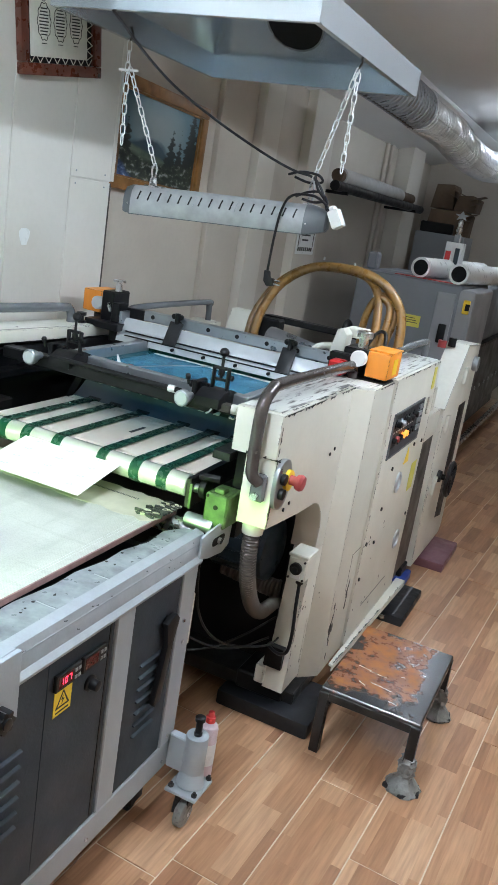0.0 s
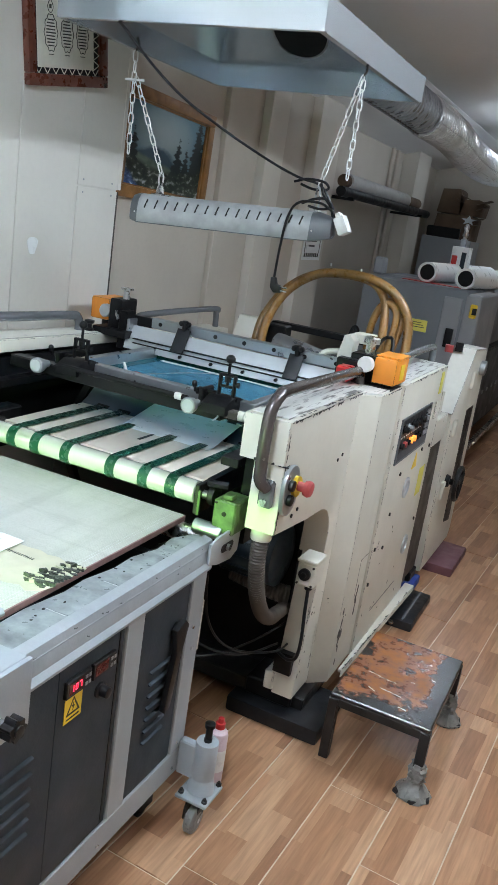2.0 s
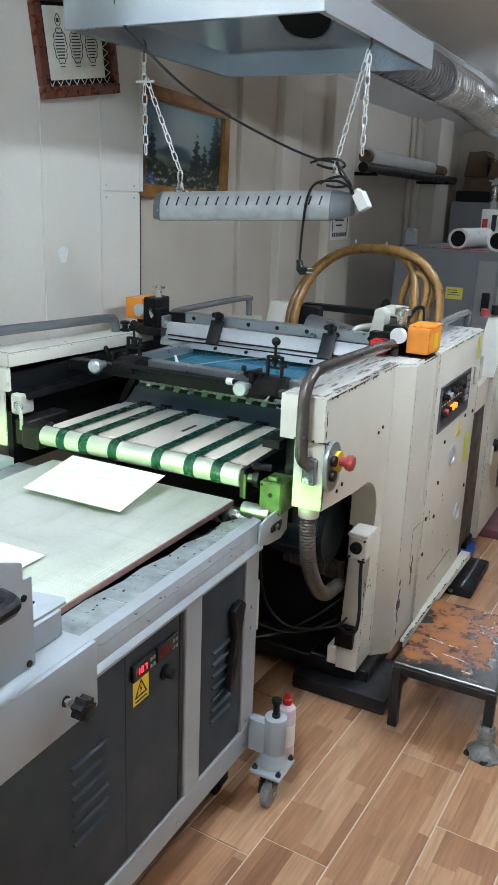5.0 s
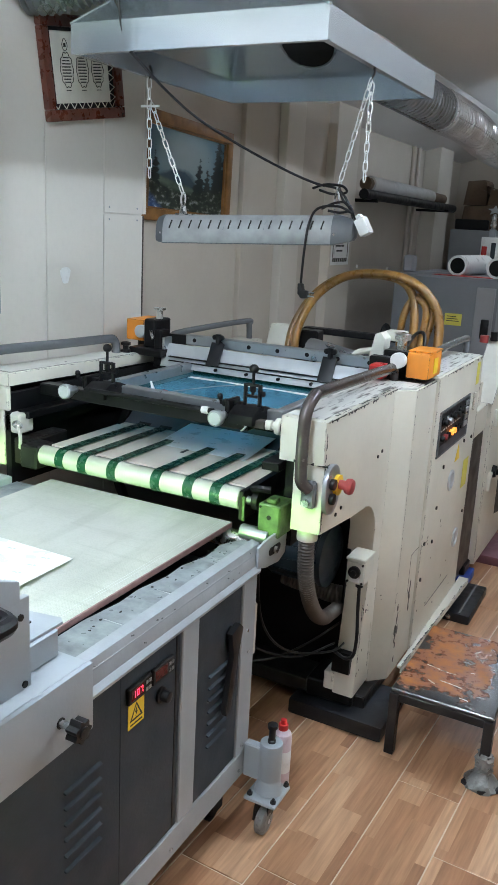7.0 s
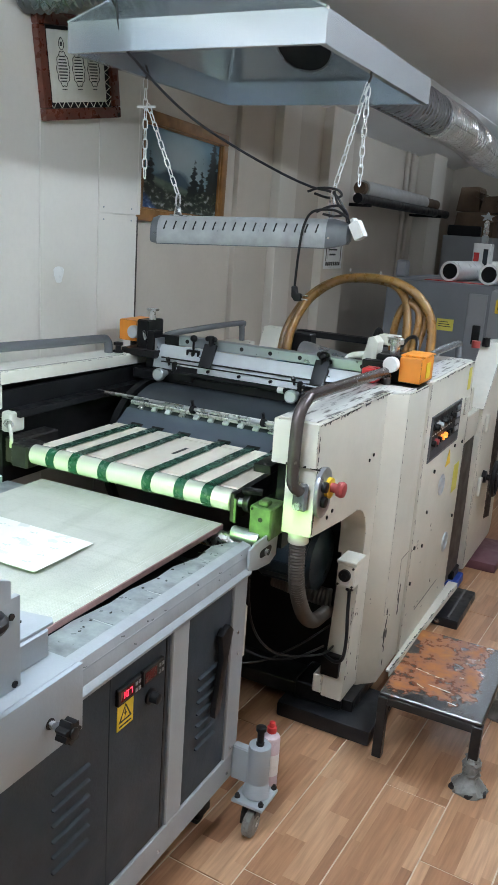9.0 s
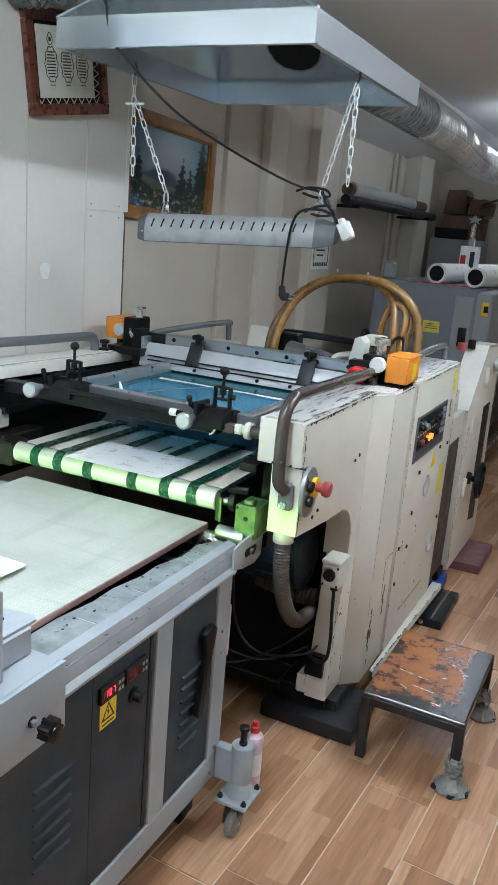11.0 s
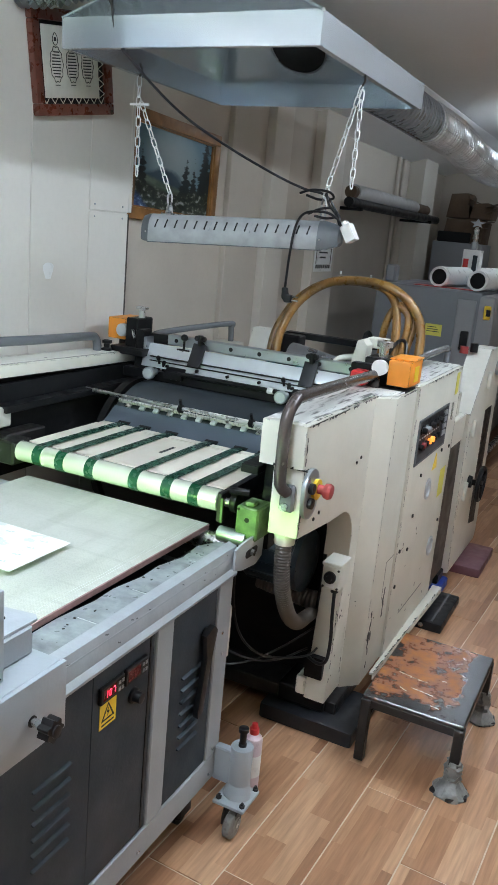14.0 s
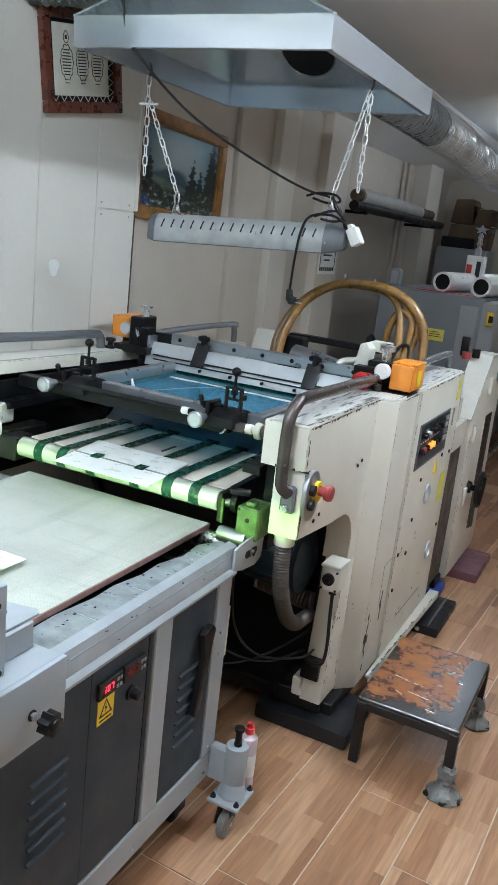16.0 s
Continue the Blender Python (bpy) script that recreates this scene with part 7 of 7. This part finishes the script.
for a, lean in (((-2.25, -1.82, 9.15, 9.55, 1.76, 2.02), 0.03), ((-2.24, -1.99, 9.17, 9.52, 2.0205, 2.28), -0.05), ((-1.98, -1.76, 9.14, 9.5, 2.0205, 2.19), 0.05)):
    bxo = thing("cardboard_box", "crushed brown cardboard box with open flaps on the cabinet", "box", ((a[0] + a[1]) / 2, (a[2] + a[3]) / 2, a[4]), group="boxes on the cabinet")
    part("body", P([(a[0], a[4]), (a[1], a[4]), (a[1] + lean * 0.4, a[5] - 0.03), (a[1] - 0.04, a[5]), (a[0] + 0.03, a[5] - 0.015)], "y", a[2], a[3], bev=0.004), "carton", bxo)
    for h, out in ((a[5] - 0.05, 0.09), (a[5] - 0.11, 0.06)):
        part("flap", P([(a[1] - 0.05, h), (a[1] + out, h + lean), (a[1] + out, h + lean + 0.006), (a[1] - 0.05, h + 0.008)], "y", a[2] - 0.05, a[2] + 0.12), "carton", bxo)
thing("black_bin", "black plastic tray in front of the cardboard boxes", "tray", (-2.11, 9.05, 1.76), bm=B(-2.29, -1.93, 9.101, 9.148, 1.7605, 1.87, bev=0.01), material="black_plastic")


# ---- on the floor ----
def step_stool():
    s = thing("step_stool", "low black steel step stool with flaking orange top", "step stool", (-0.46, 2.62, 0))
    top = part("top", B(-0.637, -0.30, 2.362, 2.88, 0.236, 0.252, bev=0.004), "rust", s, "steel plate with flaking orange paint")
    for cx, cy, ln, an in ((-0.50, 2.56, 0.07, 0.5), (-0.55, 2.57, 0.05, 0.3), (-0.47, 2.49, 0.08, 0.25), (-0.42, 2.60, 0.04, 1.2), (-0.53, 2.47, 0.03, -0.5), (-0.36, 2.66, 0.03, 2.0), (-0.41, 2.42, 0.03, 0.2)):
        rs = random.Random(int(cx * 1000))
        up_, lo_ = [], []
        for i in range(9):
            q = Vector((cx, cy, 0)) + Vector((math.cos(an), math.sin(an) * 0.4 - 0.25, 0)) * ln * (i / 8 - 0.5)
            up_.append((q.x, q.y + rs.uniform(0.001, 0.004)))
            lo_.append((q.x, q.y - rs.uniform(0.001, 0.004)))
        part("scratch", P(lo_ + up_[::-1], "z", 0.2521, 0.2525), "scraped", top, "pale scratch through the paint")
    for a in ((-0.634, -0.303, 2.365, 2.385), (-0.634, -0.303, 2.857, 2.877), (-0.634, -0.614, 2.385, 2.857), (-0.323, -0.303, 2.385, 2.857)):
        part("apron", B(*a, 0.205, 0.2355, bev=0.002), "iron", s)
    for x, y in ((-0.624, 2.375), (-0.313, 2.375), (-0.624, 2.867), (-0.313, 2.867)):
        part("leg", B(x - 0.016, x + 0.016, y - 0.016, y + 0.016, 0.004, 0.235, bev=0.002), "iron", s)
    part("brace", C((-0.624, 2.39, 0.13), (-0.61, 2.45, 0.225), 0.008, 8), "iron", s)
    for x, y in ((-0.313, 2.375), (-0.313, 2.867)):
        rng = random.Random(int(y * 10))
        bm = L((x, y, 0.0), (0, 0, 1), [(0.0, 0.056), (0.010, 0.058), (0.024, 0.046), (0.040, 0.030), (0.052, 0.025), (0.060, 0.029), (0.068, 0.025), (0.078, 0.029), (0.088, 0.025), (0.098, 0.028), (0.108, 0.024), (0.118, 0.022)], 18)
        for v in bm.verts:
            v.co += Vector((rng.uniform(-1, 1), rng.uniform(-1, 1), rng.uniform(-0.4, 0.4) if v.co.z > 0.005 else 0)) * 0.006
        part("foot_wrap", bm, "tape", s, "crumpled grey plastic wrap")
        part("foot_pad", P([(x - 0.06, y - 0.03), (x + 0.01, y - 0.06), (x + 0.06, y - 0.02), (x + 0.05, y + 0.03), (x - 0.03, y + 0.05)], "z", 0.0, 0.014, bev=0.003), "rubber", s)


step_stool()
pad = thing("rubber_block", "dark grey machine mounting block under the press", "mounting block", (-0.68, 3.64, 0))
part("block", B(-0.80, -0.605, 3.45, 3.83, 0.0, 0.045, bev=0.01, seg=2), "rubber", pad)
part("rib", B(-0.66, -0.65, 3.46, 3.82, 0.045, 0.048), "pipe", pad)
part("screw", L((-0.70, 3.452, 0.024), (0, -1, 0), [(0, 0.012), (0.006, 0.012), (0.008, 0.008)], 12), "steel", pad)
thing("maroon_block", "dull maroon block beside the feeder frame", "block", (-0.66, 4.4, 0), bm=B(-0.76, -0.585, 4.22, 4.62, 0.0, 0.05, bev=0.008, seg=2), material="purple")
blu = thing("blue_foot", "blue plastic machine foot under the feeder", "machine foot", (-0.75, 3.9, 0), bm=B(-0.84, -0.71, 3.86, 4.02, 0.0, 0.05, bev=0.006), material="blue")
part("foot_screw", B(-0.82, -0.735, 3.88, 4.0, 0.05, 0.10, bev=0.006), "black", blu)

# ---- printed sheets ----
SHEETS = []
one = thing("paper_sheet", "white coated sheet travelling from the press to the dryer", "paper sheet", (-1.44, 1.5, 0.856), group="printed sheets",
            bm=B(-1.615, -1.265, 1.385, 1.615, 0.856, 0.8568), material="paper")
SHEETS.append(one)
marks = bm_new()
for k in range(12):
    u, v = -1.555 + 0.115 * (k % 3), 1.42 + 0.052 * (k // 3)
    bx(marks, u - 0.011, u + 0.004, v - 0.002, v + 0.003, 0.8568, 0.85695)
    bx(marks, u + 0.006, u + 0.012, v + 0.001, v + 0.008, 0.8568, 0.85695)
tagged(part("print", marks, "faint", one, "faint printed marks"), kind="stuff")
for k in range(1, 18):
    SHEETS.append(copy_thing(one, Matrix.Translation((-1.44, 1.5, 0.856 + 0.001 * k))))

# ---- what moves ----
PERIOD, NEAR = 1.237, 1.012


def stroke(t):
    p = math.tau * (t - NEAR) / PERIOD
    return 2.314 - 0.358 * math.cos(p) + 0.023 * math.sin(p) + 0.036 * math.cos(2 * p)


TRACK = [(-0.62, 3.05, 1.00), (-0.42, 2.70, 1.06), (-0.31, 2.50, 1.02), (-0.2, 2.38, 0.975), (0.0, 2.19, 0.972), (0.10, 2.07, 0.972), (0.144, 2.01, 0.965),
         (0.20, 1.92, 0.935), (0.277, 1.81, 0.895), (0.355, 1.672, 0.857), (0.46, 1.58, 0.856), (0.566, 1.516, 0.856), (0.85, 1.445, 0.856), (1.12, 1.376, 0.856), (1.6, 1.256, 0.856), (2.4, 1.056, 0.856), (4.0, 0.656, 0.856), (6.0, 0.156, 0.856)]


def sheet_pose(p):
    for (p0, y0, z0), (p1, y1, z1) in zip(TRACK, TRACK[1:]):
        if p <= p1:
            f = (p - p0) / (p1 - p0)
            return y0 + f * (y1 - y0), z0 + f * (z1 - z0)
    return TRACK[-1][1], TRACK[-1][2]


def sheet_tilt(p):
    if p < -0.15:
        return min(22.0, (-0.15 - p) * 150)
    if p < 0.1 or p > 0.36:
        return 0.0
    return 12.0 * math.sin(math.pi * (p - 0.1) / 0.26)


def sheet_drift(p):
    """Sheets leave the press a little towards the operator and settle on the belt's middle line."""
    return 0.09 * max(0.0, min(1.0, (0.24 - p) / 0.26))


def motions():
    steps = [round(0.1 * k, 1) for k in range(161)]
    walk(carriage, [(t, Matrix.Translation((0, stroke(t) - 2.9, 1.107 - 0.038 * (stroke(t) - 2.3)))) for t in steps])
    walk(seam, [(0.0, Matrix.Translation((0.02, 1.965 - 0.4, 0.853))), (1.3, Matrix.Translation((0.02, 1.965 - 0.325 - 0.4, 0.853))), (3.0, Matrix.Translation((0.02, 1.215 - 0.4, 0.853))), (8.0, Matrix.Translation((0.02, -0.035 - 0.4, 0.853))), (12.0, Matrix.Translation((0.02, -1.035 - 0.4, 0.853))), (16.0, Matrix.Translation((0.02, -1.035 - 0.4, 0.853)))])
    for k, ob in enumerate(SHEETS):
        hit = NEAR + (k - 4) * PERIOD
        rows = []
        wait_z = 0.905 + 0.0012 * (len(SHEETS) - k)
        done_z = 0.856 + 0.001 * k
        t_in, t_out = hit + TRACK[0][0], hit + TRACK[-1][0]
        ts = sorted({0.0, 16.0} | {round(hit + p, 2) for p, _, _ in TRACK} | {round(t_in - 0.3, 2), round(t_in - 0.15, 2)})
        for t in [t for t in ts if 0 <= t <= 16.0]:
            p = t - hit
            if t <= t_in - 0.3:
                m = pose(-1.44, 4.28, wait_z)
            elif t < t_in:
                m = pose(-1.44, 3.6, 1.0)
            else:
                y, z = sheet_pose(p)
                m = pose(-1.44 + sheet_drift(p), y, z + (done_z - 0.856 if p > 0.36 else 0), sheet_tilt(p), 0, 0)
            rows.append((t, m))
        walk(ob, rows)

# ---- floor tiles ----
def tile_floor():
    w, ln, gap = 0.2, 1.0, 0.0021
    rot = Matrix.Rotation(SKEW, 4, "Z")
    bm = B(-w / 2 + gap, w / 2 - gap, -ln / 2 + gap, ln / 2 - gap, -0.012, 0.0, bev=0.0012)
    me = finish(bm, "tile", "tile", (0, 0, 0))
    rng = random.Random(4)
    offs = {0: 2.25, 1: 1.99, -1: 1.68, -2: 1.60}
    for c in range(-14, 14):
        off = offs.get(c, rng.random())
        for r in range(-5, 9):
            x, y = -0.452 + c * w, off % 1.0 + 0.5 + r * ln
            p = rot @ Vector((x + 0.452, y - 2.25, 0)) + Vector((-0.452, 2.25, 0))
            if not (-2.7 < p.x < 2.2 and -2.95 < p.y < 9.9):
                continue
            ob = new("tile", me)
            ob.parent = floor
            ob.matrix_basis = Matrix.Translation(p) @ rot


tile_floor()


motions()
